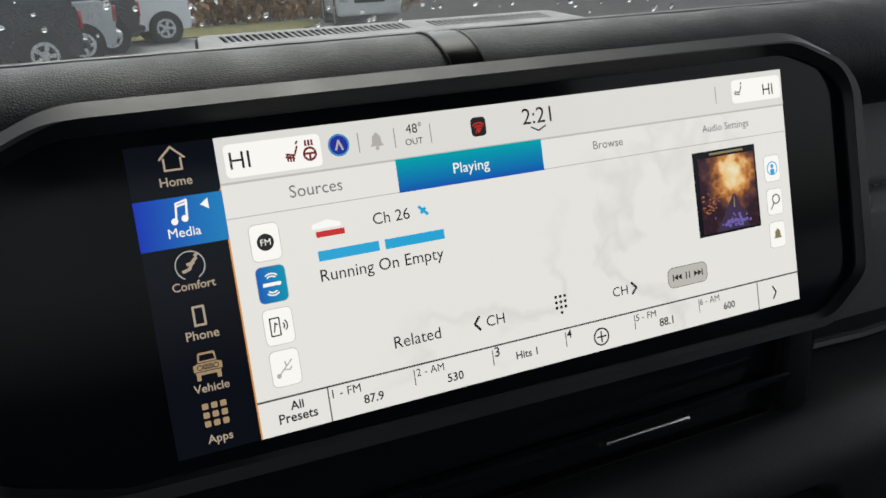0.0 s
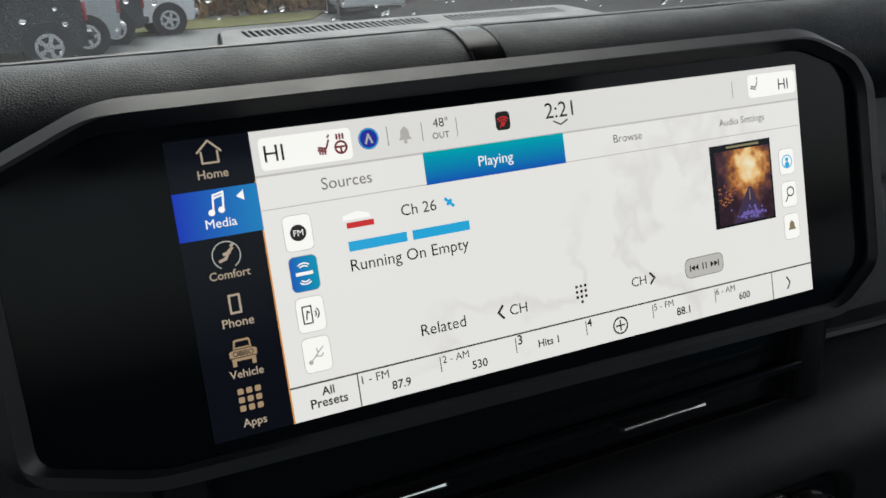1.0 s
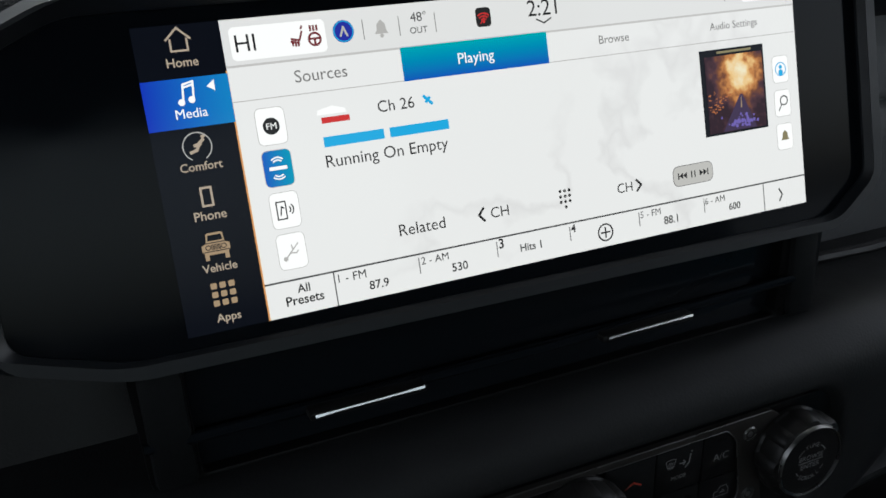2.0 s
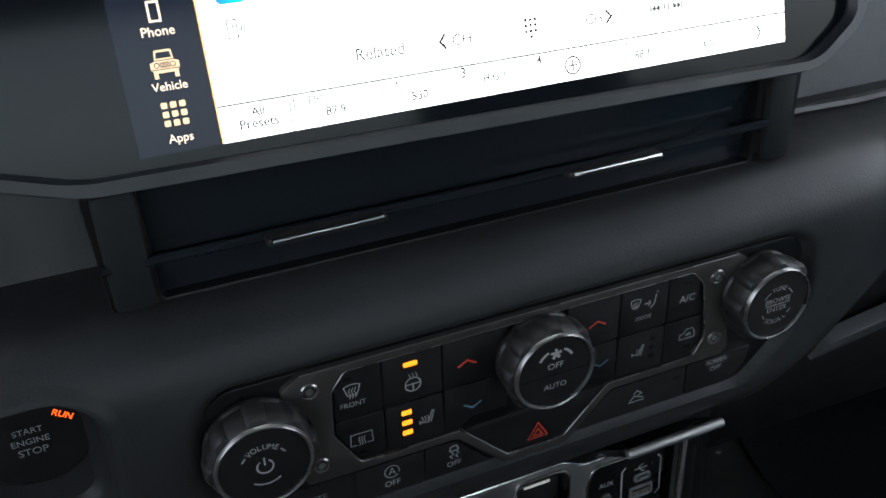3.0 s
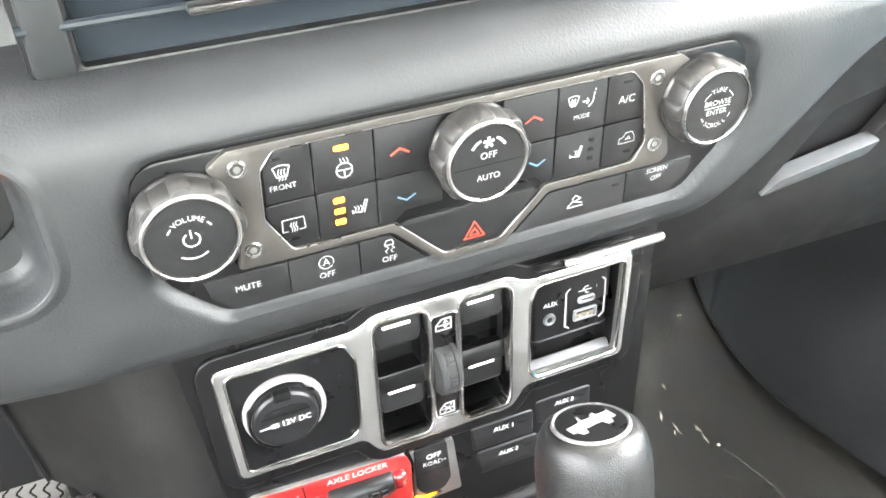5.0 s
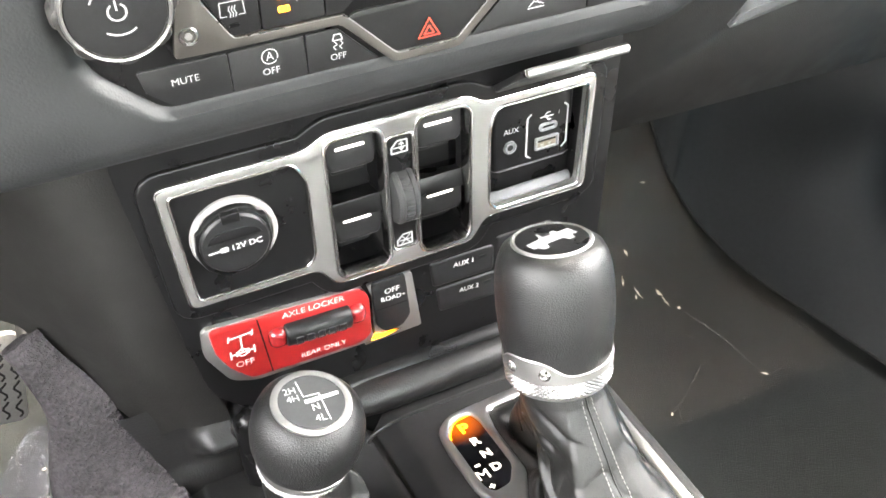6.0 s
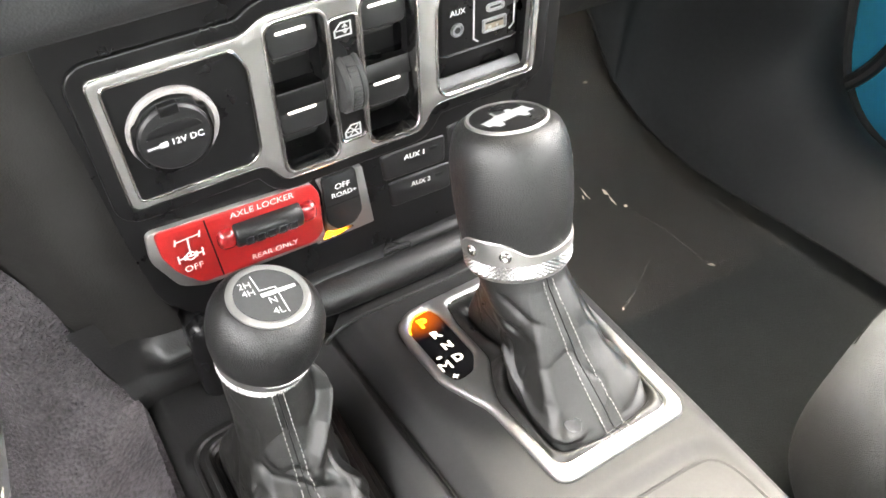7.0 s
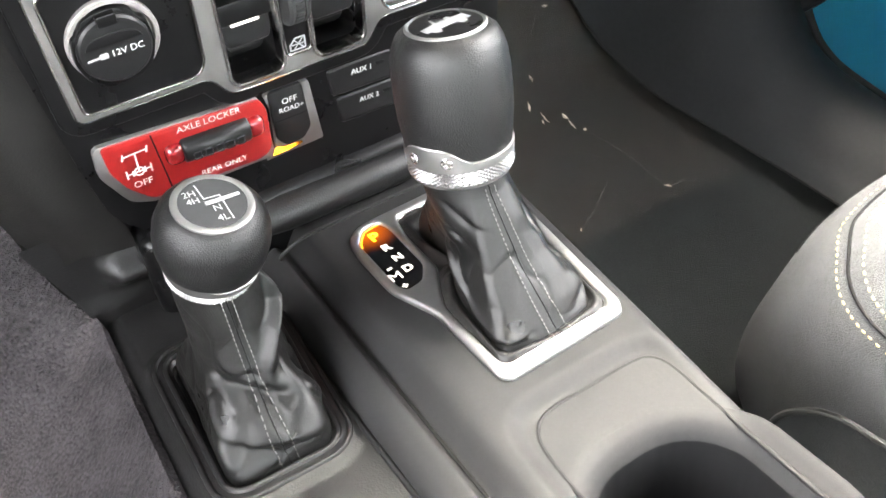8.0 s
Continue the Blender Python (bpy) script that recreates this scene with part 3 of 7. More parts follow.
part("lower_slat", slab([(-0.150, 1.1432), (0.1335, 1.1432), (0.1335, 1.1585), (-0.150, 1.1585)], -0.004, 0.0, ON_VENT, 0.0010), VENTGLOSS, vents)
part("cross_bar", tube([(-0.168, -0.001, 1.1605), (0.0, -0.004, 1.1612), (0.152, -0.001, 1.1620)], 0.0022, k=10), VENTGLOSS, vents)
for x0 in (-0.1060, 0.0262):
    tab = part("tab", box(x0 - 0.002, x0 + 0.047, -0.0105, -0.002, 1.1592, 1.1627, 0.0012), SMOKED, vents, "chrome tipped vent tab")
    part("chrome_edge", tube([(x0, -0.0108, 1.1617), (x0 + 0.008, -0.0112, 1.1620), (x0 + 0.036, -0.0112, 1.1622), (x0 + 0.045, -0.0108, 1.1622)], [0.0014, 0.0008, 0.0008, 0.0014]), CHROME, tab)
for sx, x0 in ((-1, -0.1585), (1, 0.1465)):
    part("end_cap", box(x0 - 0.008, x0 + 0.008, -0.0035, 0.03, 1.1415, 1.19, 0.003), KICK, vents)

# ---- engine start button beside the controls ----
start = thing("start_button", (-0.2065, -0.01, 1.10), "round black engine start button with orange light", "start button")
SB = axes((-0.2065, -0.0065, 1.1042), (1, 0, 0), (0, -0.06, 1))
RIM = [Vector(p) for p in resample(rrect(-0.2085, 1.093, 0.060, 0.066, 0.020, 8), 96, (-0.1785, 1.093))]
WELL = [(-0.0075, -0.0004), (-0.0045, 0.0004), (-0.0020, 0.0012), (0.0, 0.0008), (0.0010, -0.0015), (0.0020, -0.0050), (0.0040, -0.0105), (0.0065, -0.0150), (0.0105, -0.0185)]


def pad_face(z):
    """How far back the pad's face lies at this height."""
    for p, q in zip(PAD_PROFILE, PAD_PROFILE[1:]):
        if q.y <= z <= p.y and p.x < -0.010:
            return p.x + (q.x - p.x) * (p.y - z) / max(p.y - q.y, 1e-9)
    return -0.026


def well_place(s, t):
    i = int(round(s * 96)) % 96
    f = t * (len(WELL) - 1)
    j = min(int(f), len(WELL) - 2)
    d = WELL[j][0] + (WELL[j + 1][0] - WELL[j][0]) * (f - j)
    h = WELL[j][1] + (WELL[j + 1][1] - WELL[j][1]) * (f - j)
    out = (RIM[(i + 1) % 96] - RIM[i - 1]).normalized()
    p = RIM[i] + Vector((-out.y, out.x)) * d
    return (p.x, pad_face(min(max(p.y, 1.03), 1.135)) - h, p.y)


part("well", grid(96, 33, well_place, closed=True), PAD, start, "charcoal dished surround of the button", smooth=60)
part("well_floor", slab(rrect(-0.2085, 1.093, 0.046, 0.052, 0.013), -0.003, 0.0, axes((0, -0.0080, 0), (1, 0, 0), (0, 0, 1))), PAD, start)
part("bezel_ring", lathe([(0.0275, -0.01), (0.0275, 0.0), (0.0255, 0.0025), (0.0235, 0.002)], SB), SMOOTH, start)
part("button", lathe([(0.0225, -0.002), (0.0225, 0.003), (0.021, 0.0045), (0.0, 0.0048)][:3], SB), BUTTON, start)
for i, w in enumerate(("START", "ENGINE", "STOP")):
    part("lettering", letters(w, 0.0, 0.0045 - 0.0048 * i, SB, 0.0047, width=0.0105 if i != 1 else 0.0132), WHITE, start)
part("lettering", letters("RUN", 0.0132, 0.0080, SB, 0.0047, width=0.0075, turn=-35, weight=0.02), ORANGE, start)

# ---- the wide touchscreen ----
screen = thing("touchscreen", (0, 0.01, 1.19), "wide dashboard touchscreen in an angular dark bezel, media page lit", "touchscreen")
OUT = rounded([(-0.166, 0.1262), (0.152, 0.1262), (0.1815, 0.1125), (0.1900, 0.0985), (0.1900, 0.004), (0.162, -0.0160), (-0.170, -0.0102), (-0.214, 0.004), (-0.2155, 0.1040)], 0.010, 5)
INN = rounded([(-0.168, 0.1150), (0.1505, 0.1160), (0.1765, 0.1055), (0.1845, 0.0945), (0.1845, 0.008), (0.159, -0.0090), (-0.166, -0.0042), (-0.2035, 0.0075), (-0.2045, 0.0985)], 0.007, 5)
part("bezel", slab(OUT, -0.030, 0.0065, ON_SCREEN, 0.0062, holes=[INN], seg=1), BEZEL, screen, "matt charcoal bezel")
part("cover_glass", slab(inset(INN, -0.002), -0.02, -0.0004, ON_SCREEN), GLOSS, screen, "gloss black cover glass")
part("rear_shell", slab(inset(OUT, 0.006), -0.045, -0.029, ON_SCREEN, 0.004), SMOOTH, screen)


def marble():
    """Pale marble wallpaper of the display."""
    m = screen_colour("display_marble", (1, 1, 1), 0.77)
    n, l = m.node_tree.nodes, m.node_tree.links
    tc = n.new("ShaderNodeTexCoord")
    warp = n.new("ShaderNodeTexNoise")
    warp.inputs["Scale"].default_value, warp.inputs["Detail"].default_value = 18, 6
    l.new(tc.outputs["Object"], warp.inputs["Vector"])
    ma = n.new("ShaderNodeVectorMath")
    ma.operation = "MULTIPLY_ADD"
    ma.inputs[1].default_value = (0.05, 0.05, 0.05)
    l.new(warp.outputs["Color"], ma.inputs[0])
    l.new(tc.outputs["Object"], ma.inputs[2])
    no = n.new("ShaderNodeTexNoise")
    no.inputs["Scale"].default_value, no.inputs["Detail"].default_value = 14, 4
    l.new(ma.outputs[0], no.inputs["Vector"])
    sub = n.new("ShaderNodeMath")
    sub.operation = "SUBTRACT"
    sub.inputs[1].default_value = 0.5
    l.new(no.outputs["Fac"], sub.inputs[0])
    ab = n.new("ShaderNodeMath")
    ab.operation = "ABSOLUTE"
    l.new(sub.outputs[0], ab.inputs[0])
    ramp = n.new("ShaderNodeValToRGB")
    e = ramp.color_ramp.elements
    e[0].position, e[0].color = 0.0, (0.885, 0.875, 0.855, 1)
    e[1].position, e[1].color = 0.035, (0.985, 0.98, 0.955, 1)
    l.new(ab.outputs[0], ramp.inputs["Fac"])
    big = n.new("ShaderNodeTexNoise")
    big.inputs["Scale"].default_value = 7
    l.new(tc.outputs["Object"], big.inputs["Vector"])
    fade = n.new("ShaderNodeMapRange")
    fade.inputs["From Min"].default_value, fade.inputs["From Max"].default_value = 0.5, 0.62
    l.new(big.outputs["Fac"], fade.inputs["Value"])
    mx = n.new("ShaderNodeMix")
    mx.data_type = "RGBA"
    mx.inputs["A"].default_value = (0.985, 0.98, 0.955, 1)
    l.new(fade.outputs[0], mx.inputs["Factor"])
    l.new(ramp.outputs[0], mx.inputs["B"])
    l.new(mx.outputs["Result"], n["Principled BSDF"].inputs["Emission Color"])
    return m


def gradient(name, c0, c1, axis, lo, hi, strength=1.0):
    """A lit patch whose colour runs from c0 to c1 along a world axis."""
    m = screen_colour(name, (1, 1, 1), strength)
    n, l = m.node_tree.nodes, m.node_tree.links
    tc = n.new("ShaderNodeTexCoord")
    sep = n.new("ShaderNodeSeparateXYZ")
    l.new(tc.outputs["Object"], sep.inputs[0])
    r = n.new("ShaderNodeMapRange")
    r.inputs["From Min"].default_value, r.inputs["From Max"].default_value = lo, hi
    l.new(sep.outputs[axis], r.inputs["Value"])
    mx = n.new("ShaderNodeMix")
    mx.data_type = "RGBA"
    mx.inputs["A"].default_value, mx.inputs["B"].default_value = (*c0, 1), (*c1, 1)
    l.new(r.outputs[0], mx.inputs["Factor"])
    l.new(mx.outputs["Result"], n["Principled BSDF"].inputs["Emission Color"])
    return m


def cover_art():
    """Sunset clouds over a dark road."""
    m = screen_colour("album_cover", (1, 1, 1), 0.8)
    n, l = m.node_tree.nodes, m.node_tree.links
    tc = n.new("ShaderNodeTexCoord")
    no = n.new("ShaderNodeTexNoise")
    no.inputs["Scale"].default_value, no.inputs["Detail"].default_value = 210, 8
    l.new(tc.outputs["Object"], no.inputs["Vector"])
    far = n.new("ShaderNodeVectorMath")
    far.operation = "DISTANCE"
    far.inputs[1].default_value = (0.1115, 0.0137, 1.2640)
    l.new(tc.outputs["Object"], far.inputs[0])
    r = n.new("ShaderNodeMapRange")
    r.inputs["From Min"].default_value, r.inputs["From Max"].default_value = 0.002, 0.019
    r.inputs["To Min"].default_value, r.inputs["To Max"].default_value = 1.0, 0.15
    l.new(far.outputs["Value"], r.inputs["Value"])
    ma = n.new("ShaderNodeMath")
    ma.operation = "MULTIPLY_ADD"
    ma.inputs[1].default_value = 0.9
    l.new(no.outputs["Fac"], ma.inputs[0])
    l.new(r.outputs[0], ma.inputs[2])
    ramp = n.new("ShaderNodeValToRGB")
    e = ramp.color_ramp.elements
    e[0].position, e[0].color = 0.40, (0.030, 0.013, 0.022, 1)
    e[1].position, e[1].color = 0.98, (1.0, 0.90, 0.62, 1)
    for pos, c in ((0.52, (0.085, 0.035, 0.045, 1)), (0.62, (0.22, 0.075, 0.03, 1)), (0.72, (0.62, 0.25, 0.07, 1)), (0.82, (0.95, 0.62, 0.25, 1))):
        x = ramp.color_ramp.elements.new(pos)
        x.color = c
    dv = n.new("ShaderNodeMath")
    dv.operation = "MULTIPLY"
    dv.inputs[1].default_value = 0.66
    l.new(ma.outputs[0], dv.inputs[0])
    l.new(dv.outputs[0], ramp.inputs["Fac"])
    l.new(ramp.outputs[0], n["Principled BSDF"].inputs["Emission Color"])
    return m


U_WHITE = screen_colour("display_white", (1.0, 0.995, 0.97), 0.92)
U_TOP = screen_colour("display_header", (0.97, 0.965, 0.94), 0.72)
U_INK = screen_colour("display_ink", (0.02, 0.02, 0.02), 1.0)
U_SOFT = screen_colour("display_grey_ink", (0.16, 0.155, 0.15), 1.0)
U_LINE = screen_colour("display_line", (0.42, 0.41, 0.39), 1.0)
U_DARK = screen_colour("display_dark_line", (0.07, 0.07, 0.07), 1.0)
U_SHADE = screen_colour("display_shadow", (0.50, 0.49, 0.47), 1.0)
U_CREAM = screen_colour("display_cream", (0.42, 0.34, 0.26), 0.95)
U_TAN = screen_colour("display_tan", (0.36, 0.255, 0.155), 0.95)
U_CYAN = screen_colour("display_cyan", (0.02, 0.36, 0.66), 1.0)
U_MEDIA = gradient("display_media_tile", (0.008, 0.035, 0.42), (0.01, 0.20, 0.48), "X", -0.146, -0.116)
U_TAB = gradient("display_tab", (0.008, 0.07, 0.42), (0.0, 0.33, 0.40), "Z", 1.278, 1.291)
U_TILE = gradient("display_source_tile", (0.01, 0.10, 0.45), (0.0, 0.30, 0.42), "X", -0.109, -0.097)
U_MARBLE = marble()
U_ART = cover_art()
U_RED = screen_colour("display_red", (0.55, 0.03, 0.03), 1.0)
U_NAVY = screen_colour("display_navy", (0.02, 0.03, 0.30), 1.0)
U_DUSK = screen_colour("display_dusk", (0.055, 0.035, 0.085), 0.8)
U_BLOOM = screen_colour("display_violet", (0.16, 0.12, 0.42), 0.9)
U_HILL = screen_colour("display_rust", (0.42, 0.14, 0.05), 0.9)
U_GREY = screen_colour("display_pill", (0.48, 0.47, 0.44), 1.0)
U_BLACK = screen_colour("display_black", (0.003, 0.004, 0.007), 1.0)
U_BRONZE = screen_colour("display_bronze", (0.22, 0.19, 0.10), 1.0)
U_MAROON = screen_colour("display_maroon", (0.16, 0.03, 0.035), 1.0)
U_EDGE = screen_colour("display_orange_edge", (0.75, 0.33, 0.10), 0.9)

show = part("display", slab([(-0.146, 0), (0.146, 0), (0.146, 0.1095), (-0.146, 0.1095)], -0.0004, 0.0, ON_SCREEN), U_BLACK, screen, "lit media display")
LV = 0.00012


def ui(name, bm, mat):
    return part(name, bm, mat, show, smooth=0)


def patch(poly, level):
    return slab(poly, LV * level, LV * level, ON_SCREEN)


def rect(x0, x1, y0, y1):
    return [(x0, y0), (x1, y0), (x1, y1), (x0, y1)]


def say(text, x, y, mat, level=4, **k):
    return ui("lettering", letters(text, x, y, ON_SCREEN, LV * level, **k), mat)


def draw(name, lines, w, mat, level=4, closed=False):
    return ui(name, ribbon(lines, w, LV * level, ON_SCREEN, closed=closed), mat)


ui("wallpaper", patch(rect(-0.116, 0.146, 0, 0.1095), 1), U_MARBLE)
ui("edge_line", patch(rect(-0.1165, -0.1159, 0, 0.092), 1.5), U_EDGE)
ui("header_bar", patch(rect(-0.116, 0.146, 0.0935, 0.1095), 2), U_TOP)
ui("header_shadow", patch(rect(-0.116, 0.146, 0.0927, 0.0935), 2), U_SHADE)
ui("tab_line", patch(rect(-0.116, 0.146, 0.0806, 0.0809), 2), U_LINE)
ui("playing_tab", patch(rect(-0.050, 0.0142, 0.0805, 0.0932), 3), U_TAB)
# header contents
ui("climate_box", patch(rrect(-0.0957, 0.1008, 0.0352, 0.0118, 0.0018), 3), U_WHITE)
say("HI", -0.1080, 0.1009, U_INK, width=0.0072)
say("HI", 0.1372, 0.1012, U_INK, width=0.0060)
ui("climate_box", patch(rrect(0.1305, 0.1018, 0.0290, 0.0105, 0.0018), 2.6), U_WHITE)
seat_icon = [[(-0.5, 0.0), (0.25, -0.15), (0.55, 0.6)], [(-0.55, -0.25), (0.2, -0.4)], [(0.5, 0.85), (0.62, 1.05)], [(-0.4, -0.6), (-0.4, -0.1)], [(-0.15, -0.65), (-0.15, -0.1)], [(0.1, -0.65), (0.1, -0.1)]]
draw("seat_icon", shift(seat_icon, -0.0892, 0.1006, 0.0040), 0.0007, U_MAROON)
draw("seat_icon", shift(seat_icon[:3], 0.1195, 0.1018, 0.0036), 0.0006, U_SOFT)
draw("wheel_icon", shift([arc(0, 0, 0.55, 0, 360, 20), [(-0.5, 0.05), (0.5, 0.05)], [(0, 0), (0, -0.5)], [(-0.3, 0.8), (-0.3, 1.2)], [(0, 0.8), (0, 1.2)], [(0.3, 0.8), (0.3, 1.2)]], -0.0825, 0.0998, 0.0040), 0.0008, U_MAROON)
ui("profile_badge", patch(circle(-0.0712, 0.1015, 0.0041, 24), 3), U_NAVY)
draw("profile_ring", [arc(-0.0712, 0.1015, 0.0037, 0, 360, 20)], 0.0004, U_CYAN)
draw("profile_figure", shift([[(-0.4, -0.5), (0, 0.5), (0.4, -0.5)]], -0.0712, 0.1015, 0.0032), 0.0008, U_LINE)
for x in (-0.0635, -0.0490, -0.0340, 0.1065):
    draw("divider", [[(x, 0.0978), (x, 0.1050)]], 0.0003, U_SOFT)
bell = [(-0.8, -0.6), (0.8, -0.6), (0.55, -0.2), (0.5, 0.45), (0.2, 0.75), (0, 0.95), (-0.2, 0.75), (-0.5, 0.45), (-0.55, -0.2)]
ui("bell_icon", patch(shift([bell], -0.0563, 0.1013, 0.0034)[0], 3), U_LINE)
ui("bell_icon", patch(circle(-0.0563, 0.0985, 0.0008, 10), 3), U_LINE)
say("48°", -0.0408, 0.1042, U_INK, width=0.0066)
say("OUT", -0.0412, 0.0992, U_INK, width=0.0072)
ui("wifi_tile", patch(rrect(-0.0132, 0.1015, 0.0066, 0.0075, 0.0016), 3), U_INK)
draw("wifi_icon", [arc(-0.0132, 0.0994, r, 48, 132, 8) for r in (0.0014, 0.0025, 0.0036)], 0.0005, U_RED)
ui("wifi_icon", patch(circle(-0.0132, 0.0997, 0.0006, 10), 4), U_RED)
draw("wifi_slash", [[(-0.0148, 0.0990), (-0.0118, 0.1030)]], 0.0003, U_RED, 5)
say("2:21", 0.0136, 0.1030, U_INK, width=0.0136)
draw("chevron", [[(0.0104, 0.0985), (0.0138, 0.0968), (0.0172, 0.0985)]], 0.0006, U_INK)
say("Sources", -0.0822, 0.0872, U_SOFT, width=0.0200)
say("Playing", -0.0185, 0.0868, U_WHITE, width=0.0158)
say("Browse", 0.0465, 0.0874, U_SOFT, width=0.0150)
say("Audio Settings", 0.1105, 0.0874, U_SOFT, width=0.0268)
# left menu
ui("media_tile", patch(rect(-0.146, -0.116, 0.0740, 0.0912), 2), U_MEDIA)
draw("house_icon", shift([[(-0.9, 0.1), (0, 0.95), (0.9, 0.1)], [(-0.62, 0.1), (-0.62, -0.75), (0.62, -0.75), (0.62, 0.1)]], -0.1308, 0.1040, 0.0046), 0.0007, U_CREAM)
draw("note_icon", shift([[(-0.45, -0.6), (-0.3, 0.75), (0.55, 0.95), (0.42, -0.45)], [(-0.3, 0.5), (0.55, 0.7)]], -0.1308, 0.0859, 0.0042), 0.0007, U_WHITE)
for px, py in ((-0.6, -0.7), (0.25, -0.55)):
    ui("note_head", patch(circle(-0.1308 + 0.0042 * px, 0.0859 + 0.0042 * py, 0.0012, 12), 4), U_WHITE)
ui("arrow_mark", patch([(-0.1240, 0.0876), (-0.1212, 0.0896), (-0.1212, 0.0858)], 4), U_WHITE)
draw("comfort_ring", [arc(-0.1308, 0.0672, 0.0050, -60, 240, 24)], 0.0004, U_LINE)
draw("comfort_icon", shift([[(-0.6, -0.45), (-0.1, -0.3), (0.25, 0.3), (0.55, 0.55)], [(-0.2, 0.1), (0.3, 0.2)], [(0.5, 0.75), (0.65, 0.85)]], -0.1308, 0.0672, 0.0042), 0.0011, U_CREAM)
draw("phone_icon", shift([[(-0.5, -0.9), (0.5, -0.9), (0.5, 0.9), (-0.5, 0.9)]], -0.1307, 0.0493, 0.0036), 0.0008, U_CREAM, closed=True)
body = [(-1.0, -0.30), (-1.0, 0.22), (-0.72, 0.30), (-0.66, 0.42), (-0.60, 1.00), (-0.50, 1.08), (0.50, 1.08), (0.60, 1.00), (0.66, 0.42), (0.72, 0.30), (1.0, 0.22), (1.0, -0.30), (0.86, -0.36), (0.86, -0.90), (0.56, -0.90), (0.56, -0.52), (-0.56, -0.52), (-0.56, -0.90), (-0.86, -0.90), (-0.86, -0.36)]
ON_ICON = (-0.1307, 0.0309, 0.0050)
ui("vehicle_icon", patch(shift([body], *ON_ICON)[0], 3), U_TAN)
ui("vehicle_window", patch(shift([[(-0.54, 0.50), (0.54, 0.50), (0.47, 0.92), (-0.47, 0.92)]], *ON_ICON)[0], 3.6), U_BLACK)
draw("vehicle_grille", shift([[(x, 0.22), (x, -0.16)] for x in (-0.30, -0.20, -0.10, 0.0, 0.10, 0.20, 0.30)], *ON_ICON), 0.0003, U_BLACK)
draw("vehicle_lamp", shift([arc(x, 0.03, 0.17, 0, 360, 14) for x in (-0.56, 0.56)], *ON_ICON), 0.0003, U_BLACK)
draw("vehicle_bumper", shift([[(-0.98, -0.27), (0.98, -0.27)], [(-0.72, 0.36), (0.72, 0.36)]], *ON_ICON), 0.0003, U_BLACK)
for i in range(3):
    for j in range(3):
        ui("apps_icon", patch(rrect(-0.1340 + 0.0032 * i, 0.0106 + 0.0032 * j, 0.0022, 0.0022, 0.0004, 2), 3), U_TAN)
for w, y, wd in (("Home", 0.0966, 0.0108), ("Media", 0.0790, 0.0110), ("Comfort", 0.0603, 0.0148), ("Phone", 0.0426, 0.0114), ("Vehicle", 0.0236, 0.0124), ("Apps", 0.0052, 0.0088)):
    say(w, -0.1306, y, U_CREAM if w != "Media" else U_WHITE, width=wd, weight=0.012)
# source tiles
for i, y in enumerate((0.0707, 0.0553, 0.0397, 0.0242)):
    ui("tile_border", patch(rrect(-0.1037, y, 0.0110, 0.0136, 0.0022), 2.4), U_LINE)
    ui("source_tile", patch(rrect(-0.1037, y, 0.0106, 0.0132, 0.0020), 3), U_TILE if i == 1 else U_WHITE)
ui("fm_disc", patch(circle(-0.1037, 0.0707, 0.0031, 24), 4), U_INK)
say("FM", -0.1037, 0.0707, U_WHITE, 5, width=0.0037, weight=0.02)
ui("logo_bar", patch(rect(-0.1070, -0.1004, 0.0547, 0.0560), 4), U_WHITE)
for k in (1, -1):
    draw("logo_wave", [arc(-0.1037, 0.0553 + k * 0.0008, r, 50 * k, 130 * k, 6) for r in (0.0022, 0.0032)], 0.0005, U_WHITE)
draw("cast_icon", [rect(-0.1068, -0.1034, 0.0365, 0.0430)], 0.0005, U_INK, closed=True)
draw("cast_note", [[(-0.1056, 0.0380), (-0.1050, 0.0412), (-0.1042, 0.0405)]], 0.0005, U_INK)
draw("cast_wave", [arc(-0.1030, 0.0398, r, -45, 45, 6) for r in (0.0013, 0.0024)], 0.0005, U_INK)
draw("usb_icon", shift([[(-0.8, -0.75), (0.7, 0.75)], [(-0.2, -0.15), (0.4, -0.25), (0.65, 0.0)], [(0.1, 0.15), (0.0, 0.65)]], -0.1037, 0.0242, 0.0036), 0.0005, U_LINE)
ui("usb_icon", patch(circle(-0.1065, 0.0216, 0.0009, 10), 4), U_LINE)
# now playing
say("Ch 26", -0.0548, 0.0724, U_INK, width=0.0150)
draw("satellite_icon", shift([[(-0.7, 0.7), (0.7, -0.7)], [(-0.35, -0.3), (0.3, 0.35)]], -0.0415, 0.0725, 0.0022), 0.0012, U_CYAN)
ui("channel_logo", patch([(-0.0862, 0.0722), (-0.0748, 0.0722), (-0.0752, 0.0738), (-0.0800, 0.0752), (-0.0858, 0.0740)], 3), U_WHITE)
ui("channel_logo", patch(rect(-0.0848, -0.0738, 0.0690, 0.0712), 3), U_RED)
ui("artist_bar", patch(rect(-0.0852, -0.0612, 0.0602, 0.0640), 3), U_CYAN)
ui("artist_bar", patch(rect(-0.0588, -0.0340, 0.0602, 0.0640), 3), U_CYAN)
say("Running On Empty", -0.0605, 0.0550, U_INK, width=0.0500)
say("Related", -0.0511, 0.0240, U_INK, width=0.0196)
say("CH", -0.0168, 0.0240, U_INK, width=0.0082)
say("CH", 0.0443, 0.0238, U_INK, width=0.0078)
draw("chevron", [[(-0.0240, 0.0266), (-0.0262, 0.0240), (-0.0240, 0.0214)]], 0.0010, U_INK)
